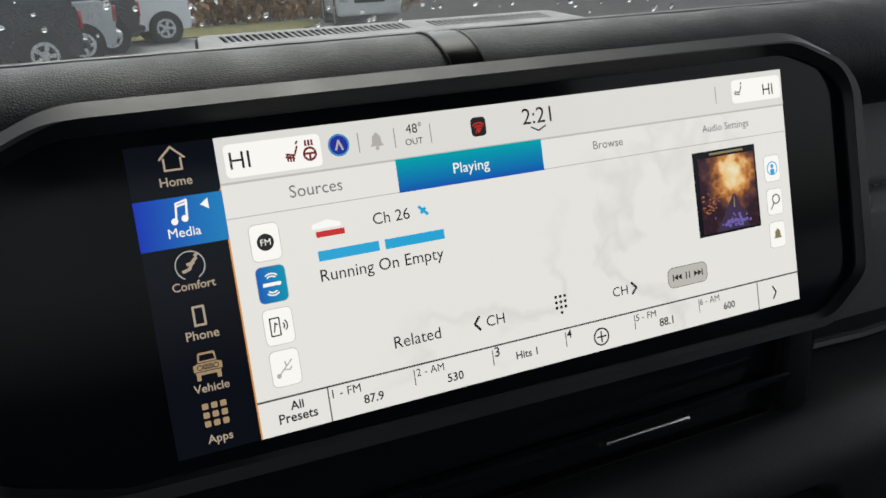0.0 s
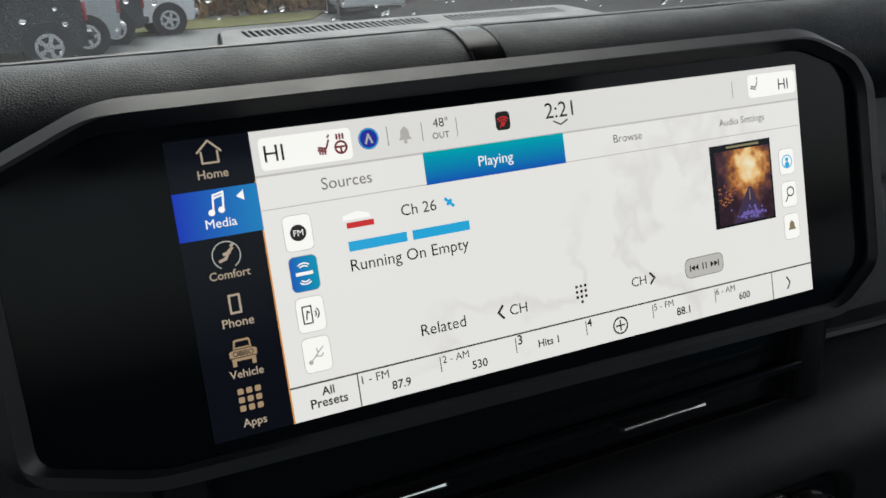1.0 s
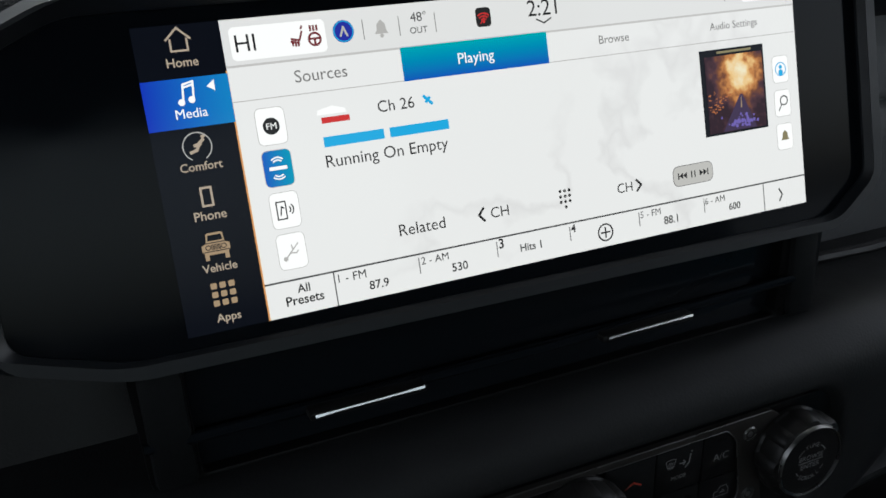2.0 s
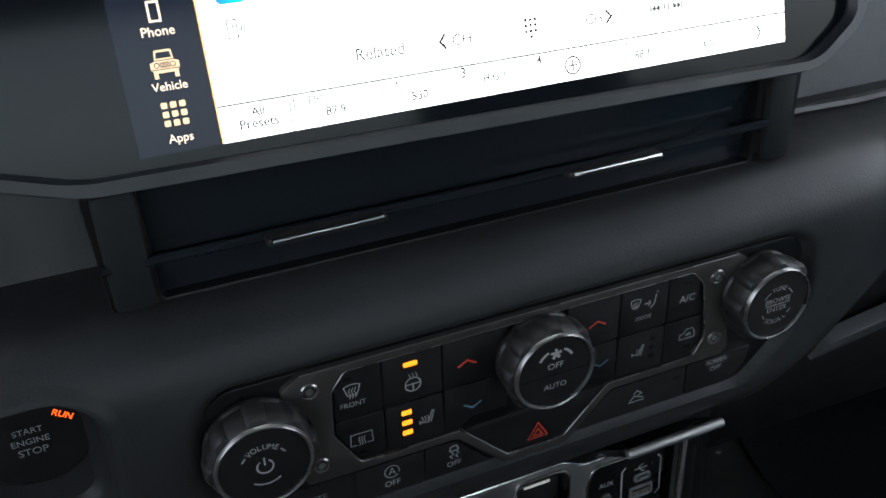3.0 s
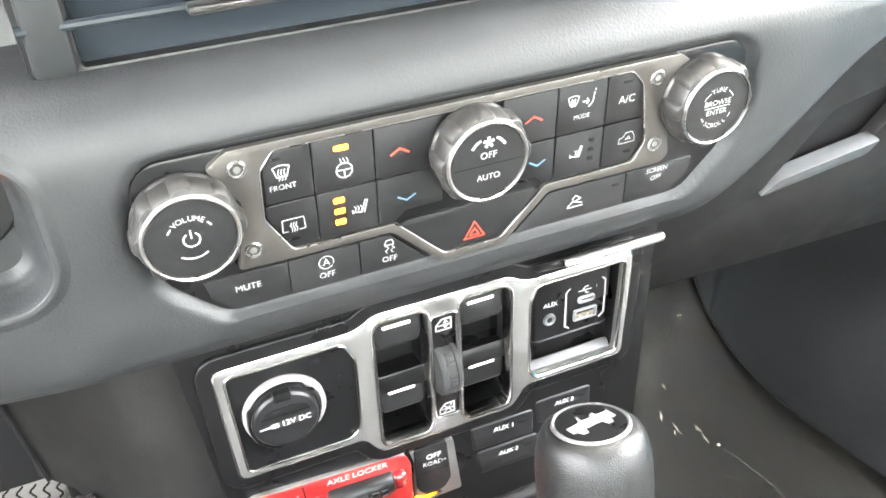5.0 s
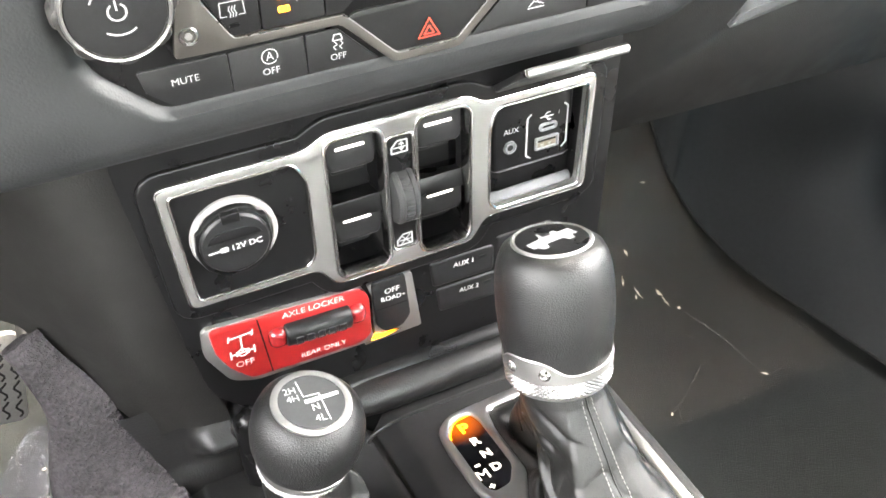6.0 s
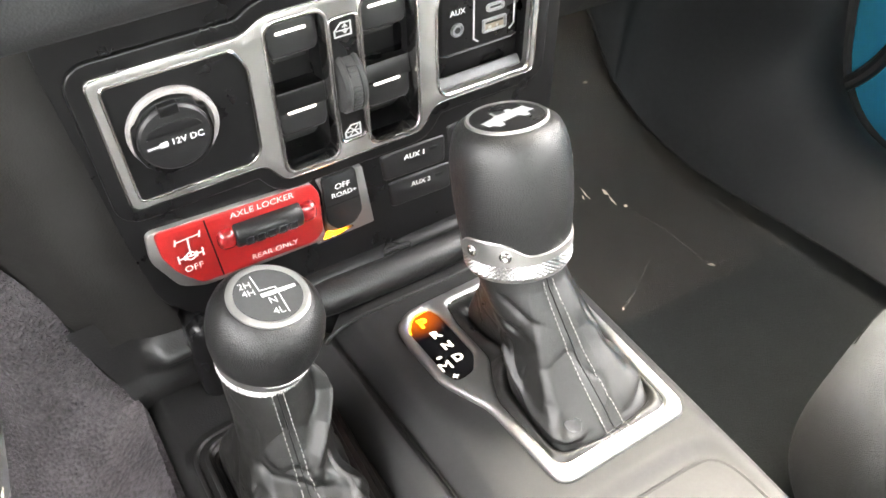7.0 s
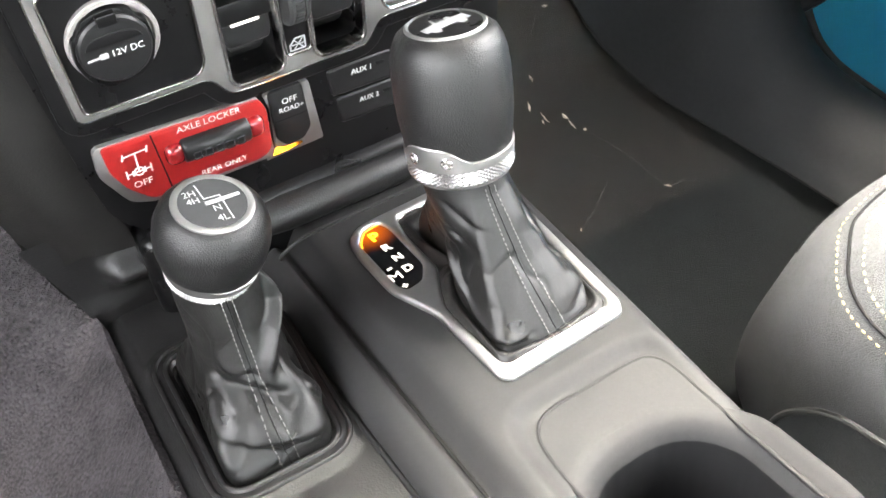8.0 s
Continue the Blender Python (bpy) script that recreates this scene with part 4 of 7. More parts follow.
draw("chevron", [[(0.0505, 0.0262), (0.0528, 0.0238), (0.0505, 0.0214)]], 0.0010, U_INK)
for i in range(3):
    for j in range(4):
        if j or i == 1:
            ui("keypad_dot", patch(circle(0.0121 + 0.0022 * i, 0.0205 + 0.0023 * j, 0.0007, 10), 4), U_INK)
ui("control_border", patch(rrect(0.0811, 0.0240, 0.0222, 0.0092, 0.0030), 3), U_SOFT)
ui("control_pill", patch(rrect(0.0811, 0.0240, 0.0216, 0.0086, 0.0028), 3.5), U_GREY)
for x, s in ((0.0745, -1), (0.0766, -1), (0.0856, 1), (0.0877, 1)):
    ui("skip_icon", patch([(x - s * 0.0010, 0.0226), (x - s * 0.0010, 0.0254), (x + s * 0.0011, 0.0240)][::1], 4), U_INK)
draw("pause_icon", [[(0.0802, 0.0227), (0.0802, 0.0253)], [(0.0820, 0.0227), (0.0820, 0.0253)], [(0.0730, 0.0227), (0.0730, 0.0253)], [(0.0892, 0.0227), (0.0892, 0.0253)]], 0.0006, U_INK)
# album cover
ui("album_cover", patch(rect(0.0900, 0.1262, 0.0390, 0.0772), 3), U_BLACK)
ui("cover_picture", patch(rect(0.0925, 0.1252, 0.0400, 0.0742), 4), U_ART)
rc = random.Random(21)
ui("cover_road", patch([(0.1000, 0.0402), (0.1195, 0.0402), (0.1122, 0.0560), (0.1108, 0.0560)], 5), U_DUSK)
ui("cover_line", patch([(0.1108, 0.0500), (0.1114, 0.0500), (0.1115, 0.0552), (0.1113, 0.0552)], 5.5), U_TAN)
bloom, hill = bmesh.new(), bmesh.new()
for i in range(46):
    x, y, a = 0.1105 + rc.gauss(0, 0.0045), 0.0438 + rc.gauss(0, 0.0013), rc.uniform(0.0003, 0.0010)
    if 0.0935 < x < 0.1225 and y > 0.041:
        merge(bloom, patch([(x - a, y - a * 0.4), (x + a * 0.6, y - a), (x + a, y + a * 0.5), (x - a * 0.3, y + a)], 5.6 + 0.02 * i))
for i in range(70):
    x, y, a = rc.uniform(0.0930, 0.1065), rc.uniform(0.0490, 0.0590), rc.uniform(0.0002, 0.0007)
    if x - 0.093 < 1.3 * (y - 0.0455):
        merge(hill, patch([(x - a, y - a * 0.5), (x + a, y - a * 0.4), (x + a * 0.8, y + a * 0.6), (x - a * 0.9, y + a * 0.3)], 5.2 + 0.01 * i))
ui("cover_bloom", bloom, U_BLOOM)
ui("cover_hill", hill, U_HILL)
ui("cover_bar", patch(rect(0.0995, 0.1190, 0.0752, 0.0762), 5), U_BRONZE)
for y, i in ((0.0645, 0), (0.0488, 1), (0.0332, 2)):
    ui("tile_border", patch(rrect(0.1357, y, 0.0096, 0.0124, 0.0020), 2.4), U_LINE)
    ui("side_tile", patch(rrect(0.1357, y, 0.0092, 0.0120, 0.0018), 3), U_WHITE)
draw("profile_icon", [arc(0.1357, 0.0645, 0.0030, 0, 360, 20)], 0.0005, U_CYAN)
ui("profile_icon", patch(circle(0.1357, 0.0655, 0.0010, 12), 4), U_CYAN)
ui("profile_icon", patch(circle(0.1357, 0.0630, 0.0014, 12), 4), U_CYAN)
draw("search_icon", [arc(0.1364, 0.0500, 0.0021, 0, 360, 16), [(0.1350, 0.0484), (0.1332, 0.0456)]], 0.0006, U_INK)
ui("bell_icon", patch(shift([bell], 0.1357, 0.0334, 0.0030)[0], 4), U_BRONZE)
# presets
ui("preset_line", patch(rect(-0.116, 0.146, 0.0130, 0.0137), 2), U_DARK)
ui("preset_divider", patch(rect(-0.0898, -0.0893, 0.0, 0.0134), 2.5), U_DARK)
ui("preset_divider", patch(rect(0.1202, 0.1207, 0.0, 0.0134), 2.5), U_DARK)
for x in (-0.0548, -0.0202, 0.0146, 0.0500, 0.0856):
    ui("preset_tick", patch(rect(x, x + 0.0004, 0.0055, 0.0118), 2.5), U_DARK)
say("All", -0.1018, 0.0098, U_INK, width=0.0050, weight=0.016)
say("Presets", -0.1018, 0.0056, U_INK, width=0.0146, weight=0.016)
for w, x, y, wd in (("1 - FM", -0.0825, 0.0103, 0.0112), ("87.9", -0.0722, 0.0052, 0.0080), ("2 - AM", -0.0478, 0.0104, 0.0118), ("530", -0.0375, 0.0052, 0.0070), ("3", -0.0180, 0.0108, 0.0022),
                    ("Hits 1", -0.0045, 0.0072, 0.0100), ("4", 0.0165, 0.0108, 0.0024), ("5 - FM", 0.0562, 0.0104, 0.0108), ("88.1", 0.0668, 0.0058, 0.0076), ("6 - AM", 0.0918, 0.0104, 0.0112), ("600", 0.1028, 0.0058, 0.0066)):
    say(w, x, y, U_INK, width=wd, weight=0.014)
draw("add_icon", [arc(0.0322, 0.0062, 0.0036, 0, 360, 20), [(0.0300, 0.0062), (0.0344, 0.0062)], [(0.0322, 0.0040), (0.0322, 0.0084)]], 0.0007, U_INK)
draw("chevron", [[(0.1296, 0.0092), (0.1314, 0.0064), (0.1296, 0.0036)]], 0.0008, U_INK)

# ---- climate and audio controls ----
climate = thing("climate_control_panel", (0, -0.02, 1.07), "dark climate panel with gunmetal trim, three knobs and lit buttons", "control panel")
part("backplate", slab(inset(MODULE, 0.0006), -0.006, 0.0025, ON_CLIMATE, 0.0015), SMOOTH, climate)
TRIM_OUT = rounded([(-0.1165, 1.1045), (-0.1080, 1.1105), (0.1080, 1.1105), (0.1165, 1.1045), (0.1040, 1.085), (0.1090, 1.0560), (0.1040, 1.0525), (0.0880, 1.0525), (0.0405, 1.0525), (0.0165, 1.0285),
                    (-0.0165, 1.0285), (-0.0405, 1.0525), (-0.0880, 1.0525), (-0.1105, 1.053), (-0.1040, 1.085)][::-1], 0.0025)
TRIM_IN = rounded([(-0.0955, 1.0985), (-0.0890, 1.1070), (0.0820, 1.1070), (0.0885, 1.0995), (0.0935, 1.0670), (0.0880, 1.0570), (0.0385, 1.0565), (0.0150, 1.0325),
                   (-0.0150, 1.0325), (-0.0385, 1.0565), (-0.0860, 1.0565), (-0.0965, 1.0750)][::-1], 0.0022)
part("silver_trim", slab(TRIM_OUT, 0.001, 0.0052, ON_CLIMATE, 0.0009, holes=[TRIM_IN]), GUNMETAL, climate, "warm gunmetal trim frame")
part("trim_edge", tube([ON_CLIMATE @ Vector((x, z, 0.0050)) for x, z in TRIM_IN], 0.00035, k=6, closed=True), BRIGHT, climate, "bright inner edge")
part("trim_edge", tube([ON_CLIMATE @ Vector((x, 1.1103, 0.0049)) for x in (-0.1075, -0.02, 0.03, 0.1075)], 0.00035, k=6), BRIGHT, climate, "bright upper edge")


def button(poly, bm_label="", up=0.0042):
    return part("button", slab(rounded(poly, 0.0011, 2), 0.001, up, ON_CLIMATE, 0.0003), BUTTON, climate, bm_label)


def chars(text, x, z, on, mat=WHITE, n=0.0046, **k):
    return part("lettering", letters(text, x, z, ON_CLIMATE, n, **k), mat, on, smooth=0)


def sign(name, lines, w, on, mat=WHITE, n=0.0046, closed=False):
    return part(name, ribbon(lines, 0.72 * w, n, ON_CLIMATE, closed=closed), mat, on, smooth=0)


def lamp(x, z, w, h, on, mat):
    return part("indicator", slab(rrect(x, z, w, h, 0.0004, 2), 0.0042, 0.0046, ON_CLIMATE), mat, on, smooth=0)


demist = [arc(0, -0.75, 1.5, 118, 62, 8) + [(0.42, -0.35), (-0.42, -0.35)]]
heat = [[(x, -0.9), (x + 0.12, -0.55), (x - 0.08, -0.1), (x + 0.08, 0.3)] for x in (-0.3, 0.0, 0.3)]
seat_sign = [[(-0.75, -0.35), (0.15, -0.55), (0.55, 0.75)], [(-0.75, -0.15), (-0.72, -0.55)], [(0.55, 0.75), (0.75, 0.7), (0.4, -0.6)]]
warm = [[(x, -0.3), (x + 0.12, 0.0), (x - 0.05, 0.25)] for x in (-0.5, -0.2, 0.1)]
b1 = button([(-0.0945, 1.0813), (-0.0738, 1.0813), (-0.0738, 1.1058), (-0.0882, 1.1058), (-0.0945, 1.0985)])
sign("demist_sign", shift(demist, -0.0866, 1.0953, 0.0050), 0.0007, b1, closed=True)
sign("demist_sign", shift(heat, -0.0866, 1.0958, 0.0042), 0.0006, b1)
chars("FRONT", -0.0866, 1.0888, b1, width=0.0112)
lamp(-0.0882, 1.1022, 0.0040, 0.0014, b1, SMOOTH)
b2 = button([(-0.0732, 1.0813), (-0.0465, 1.0813), (-0.0465, 1.1058), (-0.0732, 1.1058)])
lamp(-0.0606, 1.1008, 0.0062, 0.0021, b2, AMBER)
sign("wheel_sign", shift([arc(0, 0, 0.8, 0, 360, 24), [(-0.7, 0.05), (0.7, 0.05)], [(0, 0), (0, -0.75)]], -0.0600, 1.0900, 0.0044), 0.0008, b2)
sign("wheel_sign", shift([[(x, 0.7), (x + 0.1, 1.0), (x - 0.06, 1.35)] for x in (-0.35, 0, 0.35)], -0.0600, 1.0900, 0.0044), 0.0005, b2)
b3 = button([(-0.0459, 1.0813), (-0.0150, 1.0813), (-0.0150, 1.1058), (-0.0459, 1.1058)])
sign("up_sign", [[(-0.0388, 1.0918), (-0.0347, 1.0943), (-0.0306, 1.0918)]], 0.0013, b3, REDPRINT)
b4 = button([(-0.0950, 1.0750), (-0.0858, 1.0572), (-0.0738, 1.0572), (-0.0738, 1.0806), (-0.0950, 1.0806)])
sign("rear_demist_sign", shift([[(-0.5, -0.55), (-1, -0.55), (-0.94, 0.65), (0.94, 0.65), (1, -0.55), (0.5, -0.55)]], -0.0845, 1.0690, 0.0050), 0.0006, b4)
sign("rear_demist_sign", shift(heat, -0.0845, 1.0692, 0.0038), 0.0006, b4)
lamp(-0.0845, 1.0618, 0.0040, 0.0014, b4, SMOOTH)
b5 = button([(-0.0732, 1.0572), (-0.0465, 1.0572), (-0.0465, 1.0806), (-0.0732, 1.0806)])
for z in (1.0755, 1.0700, 1.0645):
    lamp(-0.0636, z, 0.0046, 0.0023, b5, AMBER)
sign("seat_sign", shift(seat_sign, -0.0545, 1.0695, 0.0046), 0.0008, b5)
sign("seat_sign", shift(warm, -0.0545, 1.0695, 0.0046), 0.0006, b5)
b6 = button([(-0.0459, 1.0572), (-0.0385, 1.0572), (-0.0330, 1.0620), (-0.0150, 1.0620), (-0.0150, 1.0806), (-0.0459, 1.0806)])
sign("down_sign", [[(-0.0366, 1.0698), (-0.0325, 1.0674), (-0.0284, 1.0698)]], 0.0012, b6, BLUEPRINT)
b7 = button([(0.0150, 1.0813), (0.0425, 1.0813), (0.0425, 1.1058), (0.0150, 1.1058)])
sign("up_sign", [[(0.0264, 1.0922), (0.0306, 1.0946), (0.0348, 1.0922)]], 0.0013, b7, REDPRINT)
b8 = button([(0.0431, 1.0813), (0.0690, 1.0813), (0.0690, 1.1058), (0.0431, 1.1058)])
sign("mode_sign", shift(demist, 0.0508, 1.0975, 0.0040), 0.0006, b8, closed=True)
sign("mode_sign", shift(heat, 0.0508, 1.0980, 0.0032), 0.0005, b8)
sign("mode_sign", shift([[(-0.9, -0.2), (-0.2, -0.2)], [(-0.4, 0.1), (-0.2, -0.2), (-0.4, -0.5)], [(0.5, 0.7), (0.35, -0.4), (-0.1, -0.9)], [(0.6, 1.0), (0.62, 1.1)]], 0.0598, 1.0975, 0.0042), 0.0010, b8)
chars("MODE", 0.0558, 1.0893, b8, width=0.0084)
b9 = button([(0.0696, 1.0813), (0.0948, 1.0813), (0.0945, 1.0985), (0.0882, 1.1058), (0.0696, 1.1058)])
chars("A/C", 0.0802, 1.0930, b9, width=0.0090)
lamp(0.0800, 1.1018, 0.0046, 0.0016, b9, SMOOTH)
b10 = button([(0.0150, 1.0620), (0.0330, 1.0620), (0.0385, 1.0572), (0.0425, 1.0572), (0.0425, 1.0806), (0.0150, 1.0806)])
sign("down_sign", [[(0.0296, 1.0706), (0.0336, 1.0682), (0.0376, 1.0706)]], 0.0012, b10, BLUEPRINT)
b11 = button([(0.0431, 1.0572), (0.0690, 1.0572), (0.0690, 1.0806), (0.0431, 1.0806)])
sign("seat_sign", shift(seat_sign, 0.0545, 1.0700, -0.0042, 180), 0.0008, b11)
sign("seat_sign", shift(warm, 0.0560, 1.0700, 0.0040), 0.0006, b11)
for z in (1.0750, 1.0700, 1.0650):
    lamp(0.0628, z, 0.0030, 0.0020, b11, SMOOTH)
b12 = button([(0.0696, 1.0572), (0.0858, 1.0572), (0.0952, 1.0750), (0.0952, 1.0806), (0.0696, 1.0806)])
sign("recirculation_sign", shift([[(-1, -0.5), (-0.95, 0.1), (-0.5, 0.2), (-0.2, 0.7), (0.6, 0.7), (0.9, 0.1), (0.95, -0.5)], [(-0.2, -0.1), (0.4, -0.1), (0.2, 0.2)]], 0.0830, 1.0712, 0.0046), 0.0007, b12, closed=True)
lamp(0.0838, 1.0638, 0.0040, 0.0014, b12, SMOOTH)
hz = button([(-0.0330, 1.0560), (0.0330, 1.0560), (0.0375, 1.0535), (0.0148, 1.0330), (-0.0148, 1.0330), (-0.0375, 1.0535)])
sign("hazard_sign", shift([[(0, 0.85), (-0.85, -0.6), (0.85, -0.6)]], 0.0012, 1.0405, 0.0062), 0.0009, hz, REDPRINT, closed=True)
sign("hazard_sign", shift([[(0, 0.3), (-0.38, -0.32), (0.38, -0.32)]], 0.0012, 1.0402, 0.0062), 0.0009, hz, REDPRINT, closed=True)
c1 = button([(-0.1260, 1.0500), (-0.0895, 1.0500), (-0.0895, 1.0315), (-0.1140, 1.0315), (-0.1240, 1.0400)], up=0.0036)
chars("MUTE", -0.1078, 1.0427, c1, n=0.0041, width=0.0112)
c2 = button([(-0.0890, 1.0500), (-0.0565, 1.0500), (-0.0565, 1.0315), (-0.0890, 1.0315)], up=0.0036)
sign("auto_stop_sign", shift([arc(0, 0, 0.85, -20, 320, 20), [(-0.35, -0.4), (0, 0.5), (0.35, -0.4)], [(-0.2, -0.1), (0.2, -0.1)]], -0.0722, 1.0446, 0.0040), 0.0006, c2, n=0.0041)
chars("OFF", -0.0722, 1.0378, c2, n=0.0041, width=0.0074)
c3 = button([(-0.0560, 1.0500), (-0.0415, 1.0500), (-0.0230, 1.0315), (-0.0560, 1.0315)], up=0.0036)
sign("traction_sign", shift([[(-0.6, 0.5), (-0.4, 1.0), (0.4, 1.0), (0.6, 0.5), (0.6, 0.2), (-0.6, 0.2)]], -0.0420, 1.0443, 0.0034), 0.0008, c3, n=0.0041, closed=True)
sign("traction_sign", shift([[(-0.4, 0), (-0.1, -0.4), (-0.6, -0.7), (-0.3, -1.1)], [(0.4, 0), (0.7, -0.4), (0.2, -0.7), (0.5, -1.1)]], -0.0420, 1.0443, 0.0034), 0.0006, c3, n=0.0041)
chars("OFF", -0.0421, 1.0373, c3, n=0.0041, width=0.0072)
c4 = button([(0.0415, 1.0500), (0.0860, 1.0500), (0.0860, 1.0315), (0.0230, 1.0315)], up=0.0036)
sign("descent_sign", shift([[(-0.9, -0.6), (0.9, -0.6)], [(-0.8, -0.4), (-0.3, 0.1), (0.8, -0.3)], [(-0.4, 0.35), (0.0, 0.75), (0.6, 0.3), (0.1, 0.1)]], 0.0570, 1.0412, 0.0048), 0.0009, c4, n=0.0041)
lamp(0.0800, 1.0448, 0.0040, 0.0014, c4, SMOOTH)
c5 = button([(0.0865, 1.0500), (0.1260, 1.0500), (0.1240, 1.0400), (0.1140, 1.0315), (0.0865, 1.0315)], up=0.0036)
chars("SCREEN", 0.1046, 1.0478, c5, n=0.0041, width=0.0126)
chars("OFF", 0.1046, 1.0432, c5, n=0.0041, width=0.0066)
for x, z in ((-0.1042, 1.1018), (-0.1032, 1.0618), (0.0960, 1.1008), (0.0996, 1.0645)):
    at = ON_CLIMATE @ Matrix.Translation((x, z, 0.0048))
    screw = part("screw", lathe([(0.0040, 0), (0.0040, 0.0006), (0.0034, 0.0012), (0.0026, 0.0010), (0.0024, -0.0004), (0.0, -0.0004)], at, 24), BRIGHT, climate, "small bright screw")
    part("socket", lathe([(0.0016, 0.0002), (0.0016, 0.0009)], at, 6), SILVER, screw)


def knob(x, z, r, label):
    """A lobed knob with a bright ring round a dark face. Returns the knob and the surface of its face."""
    at = ON_CLIMATE @ Matrix.Translation((x, z, 0.004))
    lobes = lambda a, h: 1 + (0.075 * max(0, math.cos(8 * a)) ** 0.5 if 0.003 < h < 0.0150 else 0.0)
    k = part("knob", lathe([(r * 1.10, 0), (r * 1.12, 0.0022), (r * 1.08, 0.0035), (r * 1.10, 0.0050), (r * 1.10, 0.0125), (r * 1.05, 0.0148), (r * 0.98, 0.0158)], at, 96, wave=lobes), SMOKED, climate, label, smooth=28)
    part("bright_ring", lathe([(r * 1.02, 0.012), (r * 1.02, 0.0160), (r * 0.985, 0.0172), (r * 0.945, 0.0168), (r * 0.935, 0.0150)], at, 64), BRIGHT, k, "bright ring")
    part("face", lathe([(r * 0.94, 0.012), (r * 0.932, 0.0156), (r * 0.915, 0.0161)], at, 48), BUTTON, k)
    return k, at @ Matrix.Translation((0, 0, 0.0163))


def curved(text, r, a0, a1, m):
    bm = bmesh.new()
    for i, c in enumerate(text):
        a = a0 + (a1 - a0) * i / max(len(text) - 1, 1)
        up = 1 if a0 > a1 else -1
        letters(c, r * math.cos(radians(a)), r * math.sin(radians(a)), m, 0.0, size=0.0034, turn=a - 90 * up, bm=bm)
    return bm


k1, f1 = knob(-0.1278, 1.0848, 0.0192, "smoked volume knob with a bright ring")
part("lettering", curved("VOLUME", 0.0096, 125, 55, f1), WHITE, k1, smooth=0)
part("volume_mark", ribbon([arc(0, 0, 0.0096, 150, 138, 3), arc(0, 0, 0.0096, 42, 30, 3), arc(0, 0, 0.0088, 235, 305, 10)], 0.0007, 0.0001, f1), WHITE, k1, smooth=0)
part("power_sign", ribbon([arc(0, 0, 0.0032, 125, 415, 16), [(0, 0.0008), (0, 0.0042)]], 0.0007, 0.0001, f1), WHITE, k1, smooth=0)
k2, f2 = knob(0.0, 1.0872, 0.0192, "smoked fan knob with a bright ring")
part("lettering", letters("OFF", 0, 0.0036, f2, 0.0001, width=0.0078), WHITE, k2, smooth=0)
part("lettering", letters("AUTO", 0, -0.0072, f2, 0.0001, width=0.0112), WHITE, k2, smooth=0)
part("fan_sign", ribbon([arc(0, 0.0034, 0.0088, 150, 118, 5), arc(0, 0.0034, 0.0088, 62, 30, 5)], 0.0012, 0.0001, f2), WHITE, k2, smooth=0)
part("fan_sign", ribbon([[(0, 0.0098), (0.0022 * math.cos(radians(a)), 0.0098 + 0.0022 * math.sin(radians(a)))] for a in (20, 92, 164, 236, 308)], 0.0014, 0.0001, f2), WHITE, k2, smooth=0)
part("face_split", ribbon([[(-0.0165, -0.0012), (0.0165, -0.0012)]], 0.0005, 0.0001, f2), DEEP, k2, smooth=0)
k3, f3 = knob(0.1214, 1.0868, 0.0192, "smoked tuning knob with a bright ring")
part("lettering", curved("TUNE", 0.0092, 112, 68, f3), WHITE, k3, smooth=0)
part("lettering", letters("BROWSE", 0, 0.0026, f3, 0.0001, width=0.0150), WHITE, k3, smooth=0)
part("lettering", letters("ENTER", 0, -0.0022, f3, 0.0001, width=0.0116), WHITE, k3, smooth=0)
part("lettering", curved("SCROLL", 0.0096, 236, 304, f3), WHITE, k3, smooth=0)
part("knob_mark", ribbon([[(-0.0072, 0.0002), (0.0072, 0.0002)], arc(0, 0, 0.0094, 150, 124, 5), arc(0, 0, 0.0094, 56, 30, 5), arc(0, 0, 0.0094, 222, 208, 4), arc(0, 0, 0.0094, 332, 318, 4)], 0.0005, 0.0001, f3), WHITE, k3, smooth=0)

# ---- lower centre stack: sockets, window switches, axle locker ----
stack = thing("centre_stack_panel", (0, 0.03, 0.88), "black lower centre stack with a satin silver switch frame", "control panel")
FACE = rounded([(-0.1470, 1.02), (-0.1462, 0.975), (-0.1356, 0.859), (-0.1290, 0.815), (-0.1080, 0.790), (0.10, 0.776), (0.142, 0.776), (0.1455, 1.02)], 0.012, 5)
PLATE = rounded([(-0.1300, 0.9675), (-0.0520, 0.9675), (-0.0410, 0.9745), (0.0410, 0.9745), (0.0520, 0.9675), (0.1260, 0.9675), (0.1240, 0.8880), (0.0540, 0.8880),
                 (0.0440, 0.8730), (-0.0440, 0.8730), (-0.0540, 0.8880), (-0.1270, 0.8880)][::-1], 0.0055, 4)
PANE_L = rounded([(-0.1248, 0.9625), (-0.0600, 0.9625), (-0.0535, 0.9500), (-0.0545, 0.8990), (-0.0600, 0.8925), (-0.1222, 0.8925)][::-1], 0.004)
PANE_R = rounded([(0.1215, 0.9625), (0.0600, 0.9625), (0.0555, 0.9500), (0.0555, 0.8990), (0.0600, 0.8915), (0.1195, 0.8915)], 0.004)
WELL_L = rrect(-0.0262, 0.9237, 0.0330, 0.0930, 0.0065)
WELL_R = rrect(0.0262, 0.9237, 0.0330, 0.0930, 0.0065)
STRIP = rrect(0.0, 0.9237, 0.0160, 0.0780, 0.003)
OPENINGS = [inset(PANE_R, -0.0012), inset(WELL_L, -0.0012), inset(WELL_R, -0.0012)]
part("face", slab(FACE, -0.030, -0.002, ON_STACK, 0.009, holes=OPENINGS, seg=5), SMOOTH, stack)
part("rear_box", box(-0.115, 0.135, 0.055, 0.10, 0.79, 1.0), DEEP, stack)
